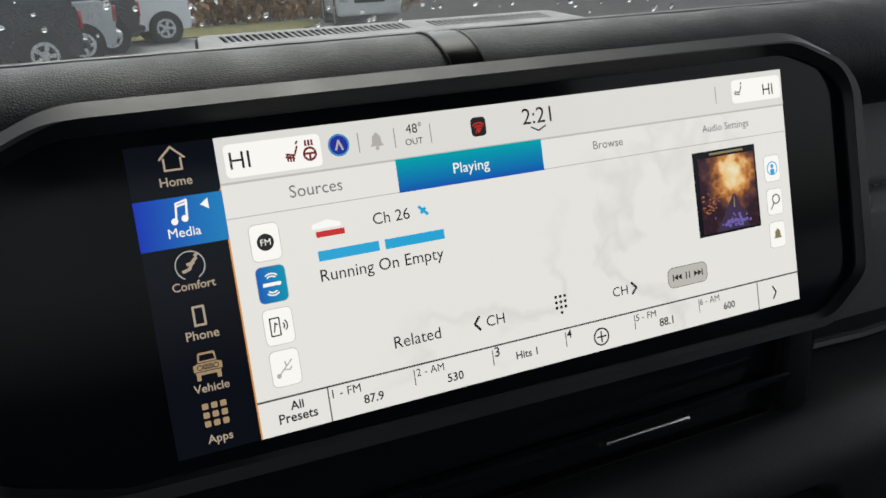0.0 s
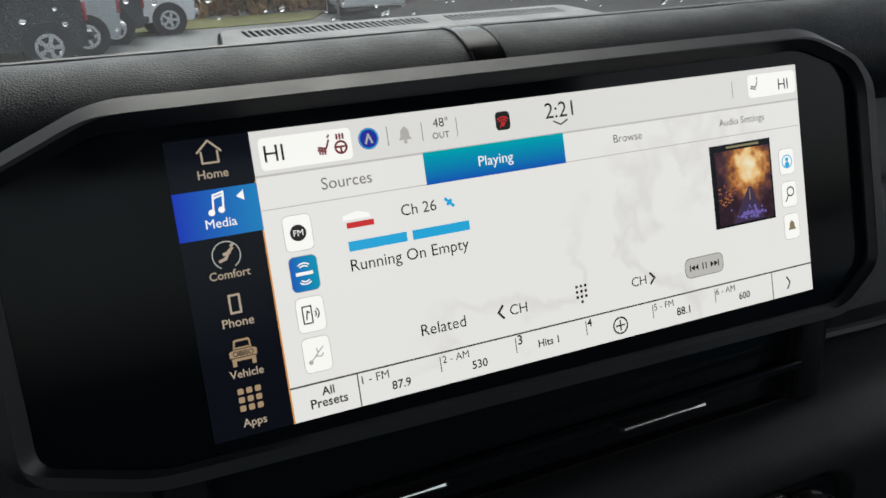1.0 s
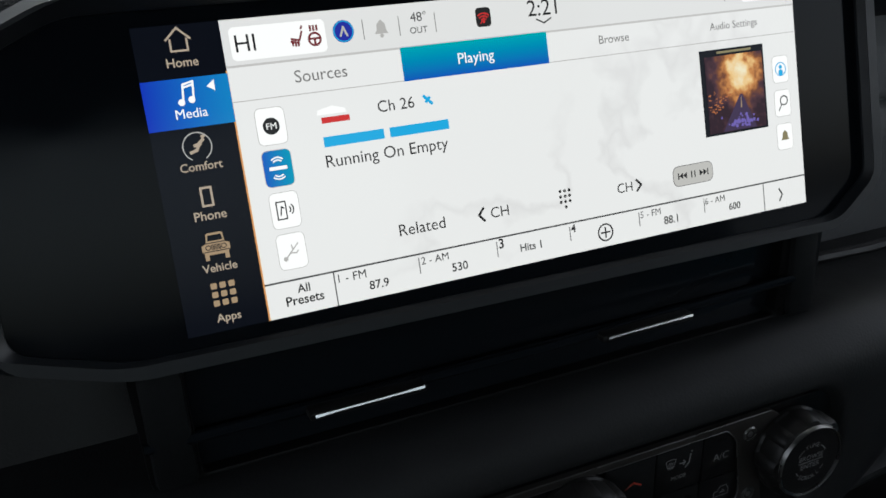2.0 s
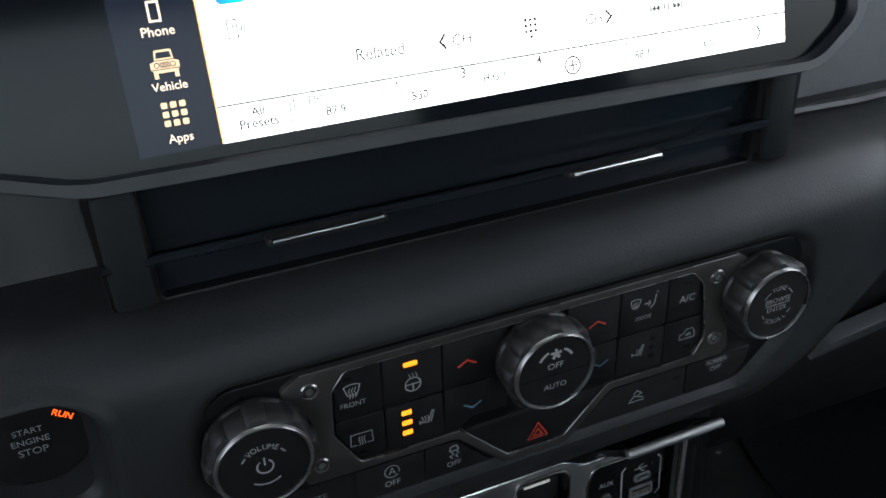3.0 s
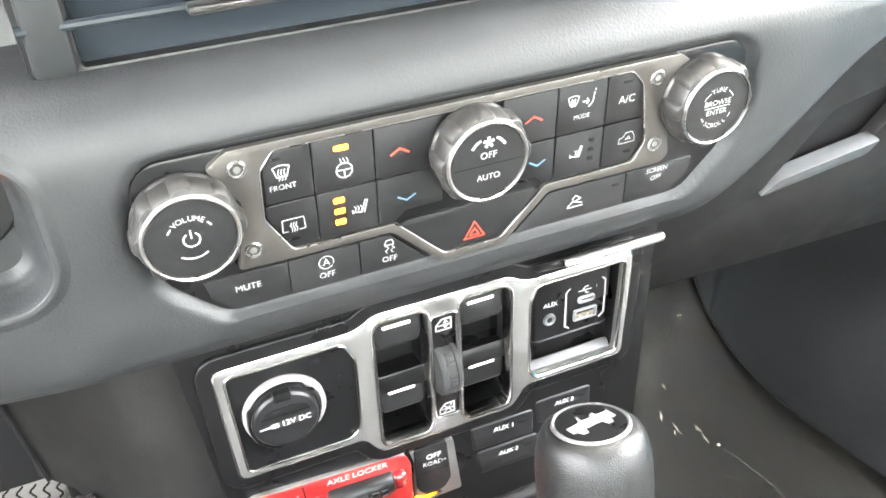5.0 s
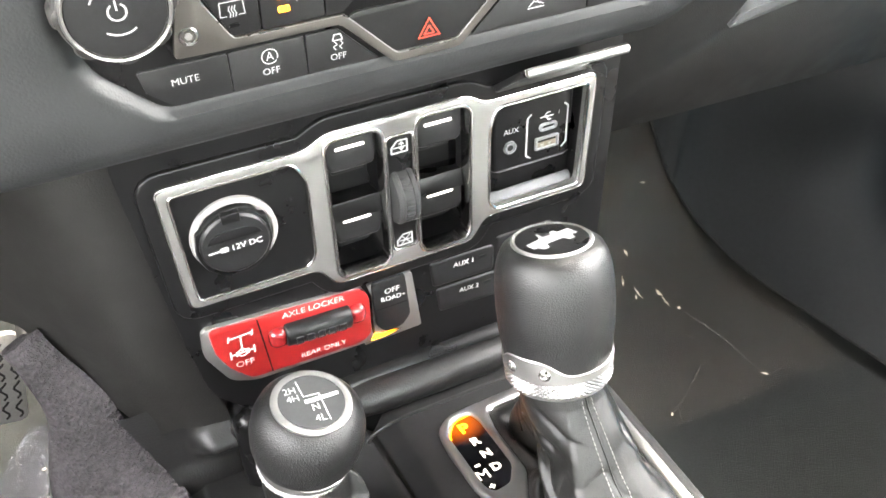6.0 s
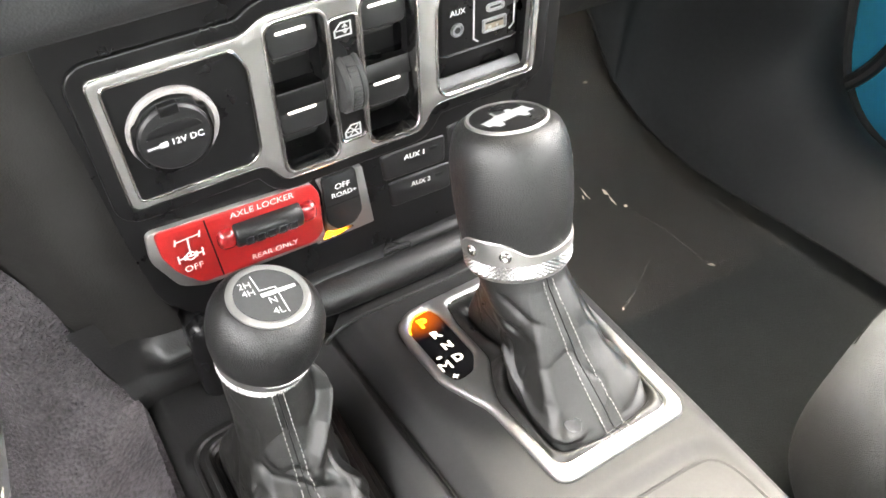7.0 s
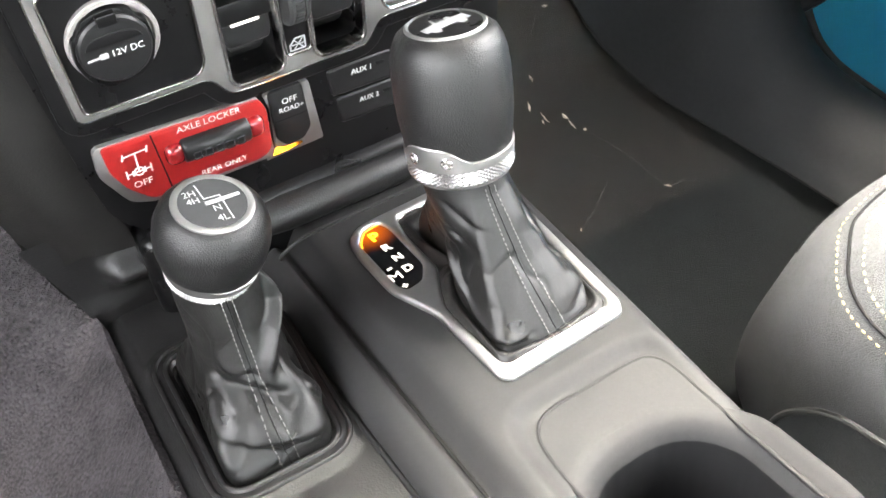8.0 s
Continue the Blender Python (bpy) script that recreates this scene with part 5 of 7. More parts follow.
part("surround", slab(inset(PLATE, -0.0090), -0.006, 0.0008, ON_STACK, 0.0046, seg=4, holes=OPENINGS), SMOOTH, stack)
part("silver_frame", slab(PLATE, -0.004, 0.0022, ON_STACK, 0.0009, holes=[PANE_L, PANE_R, WELL_L, WELL_R, STRIP]), SILVER, stack, "satin silver switch frame")
for edge, lift in ((PANE_L, 0.0020), (STRIP, 0.0020), (PLATE, 0.0012)):
    part("bright_edge", tube([ON_STACK @ Vector((x, z, lift)) for x, z in edge], 0.0009, k=10, closed=True), CHROME, stack, "chrome edge")
for well in (WELL_L, WELL_R):
    part("chrome_rim", slab(inset(well, -0.0014), -0.007, 0.0036, ON_STACK, 0.0010, holes=[inset(well, 0.0010)]), CHROME, stack, "chrome rim of the switch well")
    part("well", slab(inset(well, 0.0), -0.026, -0.024, ON_STACK), DEEP, stack)
    cx = -0.0262 if well is WELL_L else 0.0262
    part("well_divider", slab(rrect(cx, 0.9190, 0.0312, 0.0116, 0.0008), -0.024, -0.0065, ON_STACK @ Matrix.Translation((0, 0.9248, 0)) @ Matrix.Rotation(radians(-14), 4, "X") @ Matrix.Translation((0, -0.9248, 0)), 0.0010), SMOOTH, stack, "sloping ledge between the switches")
    part("well_wall", slab(inset(well, -0.0002), -0.026, 0.001, ON_STACK, holes=[inset(well, 0.0009)]), SMOOTH, stack)
part("socket_pane", slab(inset(PANE_L, 0.0004), -0.004, 0.0006, ON_STACK, 0.0004), SMOOTH, stack)
part("switch_strip", slab(inset(STRIP, 0.0002), -0.004, 0.0010, ON_STACK, 0.0004), SMOOTH, stack)


def window_switch(x, z):
    """A rocker cap with a white bar, leaning out of its well."""
    root = thing("window_switch", (x, 0.02, z), "black power window switch with a white bar", "switch", "window switches")
    m = ON_STACK @ Matrix.Translation((x, z, 0)) @ Matrix.Rotation(radians(-8), 4, "X")
    part("rocker", slab(rounded([(-0.0128, -0.0100), (0.0128, -0.0100), (0.0146, -0.004), (0.0150, 0.0105), (-0.0150, 0.0105), (-0.0146, -0.004)], 0.0034, 4), -0.020, -0.0040, m, 0.0020, seg=4), BUTTON, root)
    part("rocker_foot", slab(rrect(-0.001, -0.0125, 0.0190, 0.0042, 0.0012), -0.014, -0.0105, m, 0.0010), BUTTON, root)
    part("bar", slab(rrect(0, 0.0035, 0.0168, 0.0017, 0.0005), -0.0042, -0.0037, m), LIT, root, "white bar")
    return root


for x in (-0.0262, 0.0262):
    for z in (0.9565, 0.9080):
        window_switch(x, z)

def turned_box(a):
    """One rib of the thumb wheel, at a degrees round its drum."""
    bm = box(0.0170, 0.0184, -0.0011, 0.0011, -0.0026, 0.0026, 0.0004)
    bm.transform(DRUM @ Matrix.Rotation(radians(a), 4, "Z"))
    return bm


wheel = thing("dimmer_wheel", (0, 0.02, 0.92), "ribbed black thumb wheel between the window switches", "thumb wheel")
DRUM = axes((0.0002, 0.0240, 0.9215), (0, 0, 1), (0, -1, 0))
drum = part("drum", lathe([(0.0150, -0.0069), (0.0172, -0.0064), (0.0184, -0.0048), (0.0184, -0.0032), (0.0176, -0.0028), (0.0176, 0.0028), (0.0184, 0.0032), (0.0184, 0.0048), (0.0172, 0.0064), (0.0150, 0.0069)], DRUM, 72), CONSOLE, wheel, smooth=25)
for a in (34, 44, 54, 78, 88, 98, 108, 118, 128, 138):
    part("rib", turned_box(a), CONSOLE, drum)
for z, crossed in ((0.9545, False), (0.8900, True)):
    s = 0.0052
    lines = [[(-0.9, -0.7), (-0.9, 0.0), (-0.2, 0.75), (0.9, 0.75), (0.9, -0.7)], [(-0.7, -0.05), (0.75, -0.05)]]
    lines += [[(-0.4, -0.55), (0.6, 0.55)], [(0.6, -0.55), (-0.4, 0.55)]] if crossed else [[(0.25, -0.45), (0.25, 0.55)], [(0.0, 0.25), (0.25, 0.55), (0.5, 0.25)], [(0, -0.15), (0.25, -0.45), (0.5, -0.15)]]
    part("window_sign", ribbon(shift(lines[:1], 0, z, s), 0.0010, 0.0013, ON_STACK, closed=True), WHITE, wheel, smooth=0)
    part("window_sign", ribbon(shift(lines[1:], 0, z, s), 0.0007, 0.0014, ON_STACK), WHITE, wheel, smooth=0)

# 12 V outlet
socket = thing("power_outlet", (-0.094, 0.02, 0.927), "capped black 12 volt outlet in a pale ring", "power outlet")
SK = ON_STACK @ Matrix.Translation((-0.0962, 0.9300, 0.0))
part("ring", lathe([(0.0232, 0.0), (0.0232, 0.0034), (0.0224, 0.0044), (0.0205, 0.0042), (0.0198, 0.0020)], SK, 72), PALERING, socket, "pale bright ring")
CAPM = SK @ Matrix.Translation((-0.0012, -0.0012, 0))
part("cap_base", slab(rounded([(-0.0190, 0.0105), (-0.0150, 0.0120), (-0.0128, 0.0172), (-0.0062, 0.0205), (0.0062, 0.0205), (0.0128, 0.0172), (0.0150, 0.0120), (0.0190, 0.0105), (0.0208, -0.004), (0.0170, -0.0150), (0.0080, -0.0222), (-0.0080, -0.0222), (-0.0170, -0.0150), (-0.0208, -0.004)], 0.004), 0.002, 0.0066, CAPM, 0.0015), SMOOTH, socket)
part("cap", lathe([(0.0186, 0.006), (0.0186, 0.0082), (0.0174, 0.0094), (0.0160, 0.0096)], CAPM, 64), BUTTON, socket)
part("hinge", slab(rrect(0, 0.0168, 0.0100, 0.0062, 0.001), 0.004, 0.0100, CAPM, 0.0012), SMOOTH, socket)
part("finger_scoop", slab(rounded([(-0.0150, 0.0035), (0.0150, 0.0035), (0.0120, 0.0078), (0.0060, 0.0100), (-0.0060, 0.0100), (-0.0120, 0.0078)], 0.002), 0.0090, 0.0101, CAPM, 0.0005), SMOOTH, socket)
part("lettering", letters("12V DC", 0.0058, -0.0010, CAPM, 0.0099, width=0.0158, weight=0.0), PRINT, socket, smooth=0)
part("plug_sign", ribbon([[(-0.0145, -0.0015), (-0.0086, -0.0013)]], 0.0012, 0.0099, CAPM), WHITE, socket, smooth=0)
part("plug_sign", slab(rrect(-0.0066, -0.0011, 0.0044, 0.0032, 0.0008), 0.0099, 0.0100, CAPM), WHITE, socket, smooth=0)

# USB and AUX inlets behind a flip-up lid
usb = thing("usb_panel", (0.09, 0.02, 0.93), "black media inlet panel with AUX and USB ports", "media inlets")
part("pane", slab(inset(PANE_R, 0.0003), -0.016, -0.012, ON_STACK), SMOOTH, usb)
part("bright_edge", tube([ON_STACK @ Vector((x, z, 0.0018)) for x, z in PANE_R], 0.0012, k=10, closed=True), CHROME, usb, "chrome edge")
TRAY = ON_STACK @ Matrix.Translation((0, 0.8938, -0.0012)) @ Matrix.Rotation(radians(-48), 4, "X")
part("inner_tray", slab(rounded([(0.0590, 0.0), (0.1172, 0.0), (0.1176, 0.0070), (0.0588, 0.0070)], 0.002), -0.003, 0.0, TRAY, 0.0012, seg=3), PIPING, usb, "pale grey sloping tray lip")
part("inset_plate", slab(rrect(0.0895, 0.9345, 0.0550, 0.0480, 0.004), -0.012, -0.0060, ON_STACK, 0.0026, seg=4), SMOOTH, usb)
# A paler tube paints the light on the plate's lower bevel.
part("plate_edge", tube([ON_STACK @ Vector((x, 0.9118, -0.0074)) for x in (0.0655, 0.0670, 0.1120, 0.1135)], [0.0006, 0.0014, 0.0014, 0.0006], k=10), PIPING, usb, "paler lower edge of the plate, painted as lit")
UJ = ON_STACK @ Matrix.Translation((0, -0.0018, -0.0058))
part("jack_ring", lathe([(0.0043, 0), (0.0043, 0.0012), (0.0034, 0.0016), (0.0026, 0.0010)], UJ @ Matrix.Translation((0.0735, 0.9295, 0)), 24), PIPING, usb)
part("jack_hole", lathe([(0.0019, 0.0011), (0.0019, 0.0012)], UJ @ Matrix.Translation((0.0735, 0.9295, 0)), 16), DEEP, usb)
part("lettering", letters("AUX", 0.0742, 0.9405, UJ, 0.0002, width=0.0104, weight=0.015), WHITE, usb, smooth=0)
for line in ([(0.0875, 0.9480), (0.0850, 0.9455), (0.0850, 0.9200), (0.0880, 0.9175)], [(0.1105, 0.9500), (0.1130, 0.9475), (0.1130, 0.9225), (0.1100, 0.9195)]):
    part("bracket", ribbon([line], 0.0011, 0.0002, UJ), WHITE, usb, smooth=0)
port = part("usb_port", slab(rrect(0.0990, 0.9262, 0.0165, 0.0085, 0.0010), 0, 0.0016, UJ, 0.0004, holes=[rrect(0.0990, 0.9262, 0.0134, 0.0058, 0.0004)]), GREYVINYL, usb)
part("tongue", slab(rrect(0.0990, 0.9262, 0.0130, 0.0054, 0.0003), 0, 0.0006, UJ), BEIGE, port, "beige contact tongue")
for x in (0.0958, 0.1012):
    part("contact", slab(rrect(x, 0.9248, 0.0022, 0.0016, 0.0003), 0.0006, 0.0009, UJ), BRIGHT, port)
part("slot", slab(rrect(0.0990, 0.9278, 0.0124, 0.0012, 0.0003), 0.0006, 0.0008, UJ), DEEP, port)
part("usb_port", slab(rrect(0.0995, 0.9372, 0.0125, 0.0052, 0.0024), 0, 0.0014, UJ, 0.0004, holes=[rrect(0.0995, 0.9372, 0.0086, 0.0020, 0.0009)]), GREYVINYL, usb)
part("usb_sign", ribbon(shift([[(-0.9, 0), (0.9, 0)], [(-0.4, 0), (0, 0.5), (0.4, 0.5)], [(-0.1, 0), (0.2, -0.5), (0.5, -0.5)]], 0.0985, 0.9440, 0.0050), 0.0008, 0.0002, UJ), WHITE, usb, smooth=0)
part("lettering", letters("1", 0.1068, 0.9448, UJ, 0.0002, size=0.0040), WHITE, usb, smooth=0)
lid = thing("inlet_lid", (0.095, 0.02, 0.98), "open black flip-up lid with a silver lip", "flip lid")
LD = axes((0.0, 0.018, 0.972), (1, 0, 0), (0, -0.038, 0.0290))
part("flap", slab(rounded([(0.058, 0.0), (0.1200, 0.0), (0.1165, 0.0455), (0.056, 0.0455)], 0.003), -0.004, 0.0, LD, 0.001), SMOOTH, lid)
part("lip", tube([LD @ Vector((x, 0.0475, -0.0014)) for x in (0.0560, 0.0566, 0.0600, 0.0900, 0.1160, 0.1168)], [0.0018, 0.0024, 0.0027, 0.0027, 0.0027, 0.0020], k=14), SILVER, lid, "satin silver lip")

# axle locker switch
axle = thing("axle_locker_switch", (-0.075, 0.02, 0.835), "red axle locker switch panel with white lettering", "switch panel")
RP = rounded([(-0.1225, 0.8692), (-0.0300, 0.8635), (-0.0258, 0.8550), (-0.0264, 0.8245), (-0.0335, 0.8190), (-0.1040, 0.8218), (-0.1158, 0.8360), (-0.1215, 0.8500)][::-1], 0.004, 4)
RIM_OUT = rounded([(-0.1262, 0.8700), (-0.0290, 0.8638), (-0.0250, 0.8165), (-0.1020, 0.8180), (-0.1165, 0.8245), (-0.1280, 0.8500)][::-1], 0.005, 4)
part("silver_rim", slab(RIM_OUT, -0.005, 0.0012, ON_STACK, 0.0008), SILVER, axle)
part("red_plate", slab(RP, 0.0, 0.0022, ON_STACK, 0.0012), RED, axle, "red moulded plate")
AX = ON_STACK @ Matrix.Rotation(0, 4, "Z")
TURNED = -2.5
part("split", ribbon([[(-0.0945, 0.8665), (-0.0915, 0.8225)]], 0.0009, 0.0024, AX), DEEP, axle, smooth=0)
ROLL = AX @ Matrix.Translation((-0.0600, 0.8475, 0)) @ Matrix.Rotation(radians(TURNED), 4, "Z")
for x in (-0.0245, 0.0245):
    part("end_cap", slab(rrect(x, 0, 0.0118, 0.0135, 0.0048, 6), 0.0, 0.0072, ROLL, 0.0042, seg=5), REDGLOSS, axle, "glossy red end cap")
rock = part("rocker", tube([ROLL @ Vector((x, 0, 0.0018)) for x in (-0.0205, -0.0200, -0.0193, 0.0193, 0.0200, 0.0205)], [0.0066, 0.0076, 0.0080, 0.0080, 0.0076, 0.0066], k=36), BUTTON, axle, "ribbed black roller switch", smooth=40)
for i in range(5):
    x = -0.0135 + 0.0067 * i
    part("rib", slab(rrect(x, -0.0012, 0.0050, 0.0056, 0.0007), 0.0085, 0.0101, ROLL, 0.0004, holes=[rrect(x, -0.0012, 0.0036, 0.0042, 0.0004)]), DISC, rock)
part("lettering", letters("AXLE LOCKER", -0.0608, 0.8622, AX, 0.0024, width=0.0385, turn=TURNED, weight=0.0), PRINT, axle, smooth=0)
part("lettering", letters("REAR ONLY", -0.0582, 0.8262, AX, 0.0024, width=0.0290, turn=TURNED, weight=0.0), PRINT, axle, smooth=0)
part("lettering", letters("OFF", -0.1062, 0.8368, AX, 0.0024, width=0.0108, turn=TURNED, weight=0.0), PRINT, axle, smooth=0)
part("axle_sign", ribbon(shift([[(-0.9, 0.85), (0.9, 1.0)], [(-0.95, 0.6), (-0.85, 1.1)], [(0.85, 0.75), (0.95, 1.25)], [(0, 0.9), (0, -0.8)], [(-0.9, -0.8), (0.9, -0.7)], [(-0.9, -1.15), (-0.9, -0.45)], [(0.9, -1.05), (0.9, -0.35)],
                                   [(-0.45, -1.0), (-0.45, -0.6)], [(0.45, -0.95), (0.45, -0.5)], arc(0, -0.75, 0.35, 0, 360, 10)], -0.1060, 0.8515, 0.0078, TURNED), 0.0010, 0.0024, AX), PRINT, axle, smooth=0)

# off-road button and auxiliary switches
off = thing("off_road_button", (-0.008, 0.02, 0.837), "black off-road mode button in a silver frame, amber lit", "button")
OR_OUT = rounded([(-0.0262, 0.8630), (0.0032, 0.8625), (0.0080, 0.8155), (-0.0322, 0.8146), (-0.0240, 0.8195), (-0.0232, 0.8514)][::-1], 0.002)
part("frame", slab(OR_OUT, -0.005, 0.0008, ON_STACK, 0.0006), SILVER, off, "satin silver frame")
OR = rounded([(-0.0240, 0.8640), (-0.0018, 0.8644), (0.0004, 0.8300), (-0.0055, 0.8224), (-0.0169, 0.8212), (-0.0232, 0.8290)][::-1], 0.003, 4)
part("button", slab(OR, 0.0, 0.0026, ON_STACK, 0.0010), BUTTON, off)
part("button_split", ribbon([[(-0.0225, 0.8425), (-0.0008, 0.8425)]], 0.0006, 0.0027, ON_STACK), DEEP, off, smooth=0)
part("lettering", letters("OFF", -0.0112, 0.8555, ON_STACK, 0.0028, width=0.0098, turn=-2, weight=0.0), PRINT, off, smooth=0)
part("lettering", letters("ROAD+", -0.0106, 0.8493, ON_STACK, 0.0028, width=0.0160, turn=-2, weight=0.0), PRINT, off, smooth=0)
# The lamp's fading glow is painted into the lens emission.
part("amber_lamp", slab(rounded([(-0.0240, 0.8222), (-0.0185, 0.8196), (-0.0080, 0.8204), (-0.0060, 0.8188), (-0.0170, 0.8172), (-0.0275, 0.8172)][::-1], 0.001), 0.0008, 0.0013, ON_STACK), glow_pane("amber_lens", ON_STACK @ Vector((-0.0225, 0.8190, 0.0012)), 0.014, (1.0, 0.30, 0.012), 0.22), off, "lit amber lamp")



def aux_switch(x, z, w, word):
    root = thing("auxiliary_switch", (x, 0.022, z), "black auxiliary rocker switch with a small light", "switch", "auxiliary switches")
    part("rocker", slab(rounded([(x - w / 2, z - 0.0105), (x + w / 2, z - 0.0120), (x + w / 2, z + 0.0095), (x - w / 2 - 0.002, z + 0.0105)], 0.0035), -0.008, -0.0010, ON_STACK, 0.0018, seg=3), BUTTON, root)
    part("lettering", letters(word, x - 0.0005, z + 0.003, ON_STACK, -0.0008, width=0.0142, turn=-3, weight=0.016), PRINT, root, smooth=0)
    part("indicator", slab(rrect(x + 0.0128, z + 0.003, 0.0056, 0.0022, 0.0006), -0.0010, -0.0007, ON_STACK), SMOOTH, root)
    return root


aux_switch(0.0400, 0.8515, 0.044, "AUX 1")
aux_switch(0.0440, 0.8285, 0.044, "AUX 2")
aux_switch(0.0850, 0.8560, 0.040, "AUX 3")
part("switch_bed", slab(rounded([(0.0150, 0.8690), (0.1100, 0.8650), (0.1100, 0.8100), (0.0210, 0.8170)][::-1], 0.004), -0.006, -0.0035, ON_STACK), DEEP, stack)

# ---- centre console ----
console = thing("centre_console", (0.03, -0.15, 0.60), "dark grey moulded centre console with cup holder recess", "centre console")
RECESS = rounded([(-0.0035, -0.193), (0.0830, -0.193), (0.0800, -0.44), (-0.0100, -0.44)][::-1], 0.016, 5)
HOLE = rrect(0.034, -0.2906, 0.086, 0.110, 0.036, 8)


def right_edge(v):
    return 0.119 - 0.115 * min(max(-v - 0.02, 0), 0.34)


LEFT_FLANK = [(-0.0600, -0.110), (-0.0599, -0.048), (-0.0580, -0.030), (-0.0525, -0.0195), (-0.0465, -0.0145), (-0.0415, -0.0130), (-0.0380, -0.0165), (-0.0345, -0.0180),
              (-0.0300, -0.0115), (-0.0240, -0.0035), (-0.0180, -0.0006), (-0.0120, 0.0)]
LEFT_CURVE = spline([(u, h, 0) for u, h in LEFT_FLANK], 6)


def console_top(u, v):
    """Height of the moulded top over its sloping plane: a dished lid."""
    return -0.0055 * (1 - smooth_step(0.001, 0.014, poly_distance(RECESS, u, v)))


def console_place(s, t):
    v = 0.046 - 0.516 * t
    b = right_edge(v)
    front = -0.030 * smooth_step(0.036, 0.046, v)
    if s < 0.30:
        f = s / 0.30 * (len(LEFT_CURVE) - 1)
        i = min(int(f), len(LEFT_CURVE) - 2)
        p = LEFT_CURVE[i].lerp(LEFT_CURVE[i + 1], f - i)
        h = p.y + (console_top(p.x, v) if p.x > -0.03 else 0)
        return ON_CONSOLE @ Vector((p.x, v, h + front))
    if s > 0.86:
        k = (s - 0.86) / 0.14
        return ON_CONSOLE @ Vector((b + 0.020 * k ** 0.8, v, -0.010 - 0.26 * k))
    k = (s - 0.30) / 0.56
    u = -0.012 + (b + 0.012) * k
    rim = -0.010 * max(0, 1 - (b - u) / 0.012) ** 2
    return ON_CONSOLE @ Vector((u, v, rim + front + console_top(u, v)))


CUP = resample(HOLE, 140, (0.077, -0.29))
CUP_WALL = spline([(-0.0150, 0.0002, 0), (-0.0110, -0.0004, 0), (-0.0060, -0.0030, 0), (-0.0020, -0.0085, 0), (0.0000, -0.0160, 0), (0.0010, -0.040, 0), (0.0020, -0.075, 0)], 5)


def cup_place(s, t):
    """The rolled lip and the wall of the cup holder."""
    i = int(round(s * 140)) % 140
    p = CUP_WALL[min(int(round(t * (len(CUP_WALL) - 1))), len(CUP_WALL) - 1)]
    out = (CUP[(i + 1) % 140] - CUP[i - 1]).normalized()
    q = CUP[i] + Vector((-out.y, out.x)) * p.x
    return ON_CONSOLE @ Vector((q.x, q.y, p.y + console_top(q.x, q.y)))


mould = grid(230, 250, console_place)
to_console = ON_CONSOLE.inverted()
gone = []
for face in mould.faces:
    q = to_console @ face.calc_center_median()
    if abs(q.x - 0.034) < 0.08 and abs(q.y + 0.29) < 0.09 and poly_distance(HOLE, q.x, q.y) < 0.0125:
        gone.append(face)
bmesh.ops.delete(mould, geom=gone, context="FACES")
part("top_moulding", mould, CONSOLE, console, "dark grey console top with dished lid", smooth=60)
part("cup_liner", grid(140, 13, lambda u, t: cup_place(u, 0.6 + 0.4 * t), closed=True), DEEP, console, "black rubber liner", smooth=70)
part("cup_well", grid(140, 19, lambda u, t: cup_place(u, 0.6 * t), closed=True), CONSOLE, console, "cup holder well with a rolled lip", smooth=70)
part("cup_floor", slab(inset(HOLE, -0.004), -0.086, -0.074, ON_CONSOLE), DEEP, console)
LID_LINE = spline([(-0.0050, -0.250, 0), (-0.0037, -0.222, 0), (0.0005, -0.2030, 0), (0.013, -0.1935, 0), (0.040, -0.1930, 0), (0.068, -0.1930, 0), (0.0795, -0.1965, 0), (0.0840, -0.2090, 0), (0.0828, -0.240, 0), (0.0814, -0.300, 0), (0.0800, -0.38, 0)], 6)
part("lid_gap", tube([ON_CONSOLE @ Vector((x, y, -0.0064)) for x, y, _ in LID_LINE], 0.0014, k=8), DEEP, console, "dark gap round the lid")
# A black strip paints shade into the groove of the flank.
part("groove_shade", tube([ON_CONSOLE @ Vector((-0.0362, 0.004 - 0.45 * i / 12, -0.0171)) for i in range(13)], 0.0010, k=8), DEEP, console, "black strip painting shade into the flank groove")
part("underbody", box(-0.150, 0.110, -0.44, 0.075, 0.55, 0.665), DEEP, console)


def deck_place(s, t):
    v = 0.085 - 0.46 * t
    left, right = -0.1650, -0.0600
    if s < 0.2:
        k = s / 0.2
        return ON_DECK @ Vector((left - 0.004 * (1 - k), v, -0.004 - 0.10 * (1 - k) ** 1.3))
    k = (s - 0.2) / 0.8
    u = left + (right - left) * k
    e = min(u - left, 0.02)
    h = -0.006 * (1 - e / 0.02) ** 2
    d = poly_distance(DECK_HOLE, u, v)
    h += 0.0030 * (1 - smooth_step(0.006, 0.015, abs(d - 0.002))) - 0.007 * (1 - smooth_step(-0.006, -0.001, d))
    h -= 0.0020 * smooth_step(-0.148, -0.152, u)
    return ON_DECK @ Vector((u, v, h))


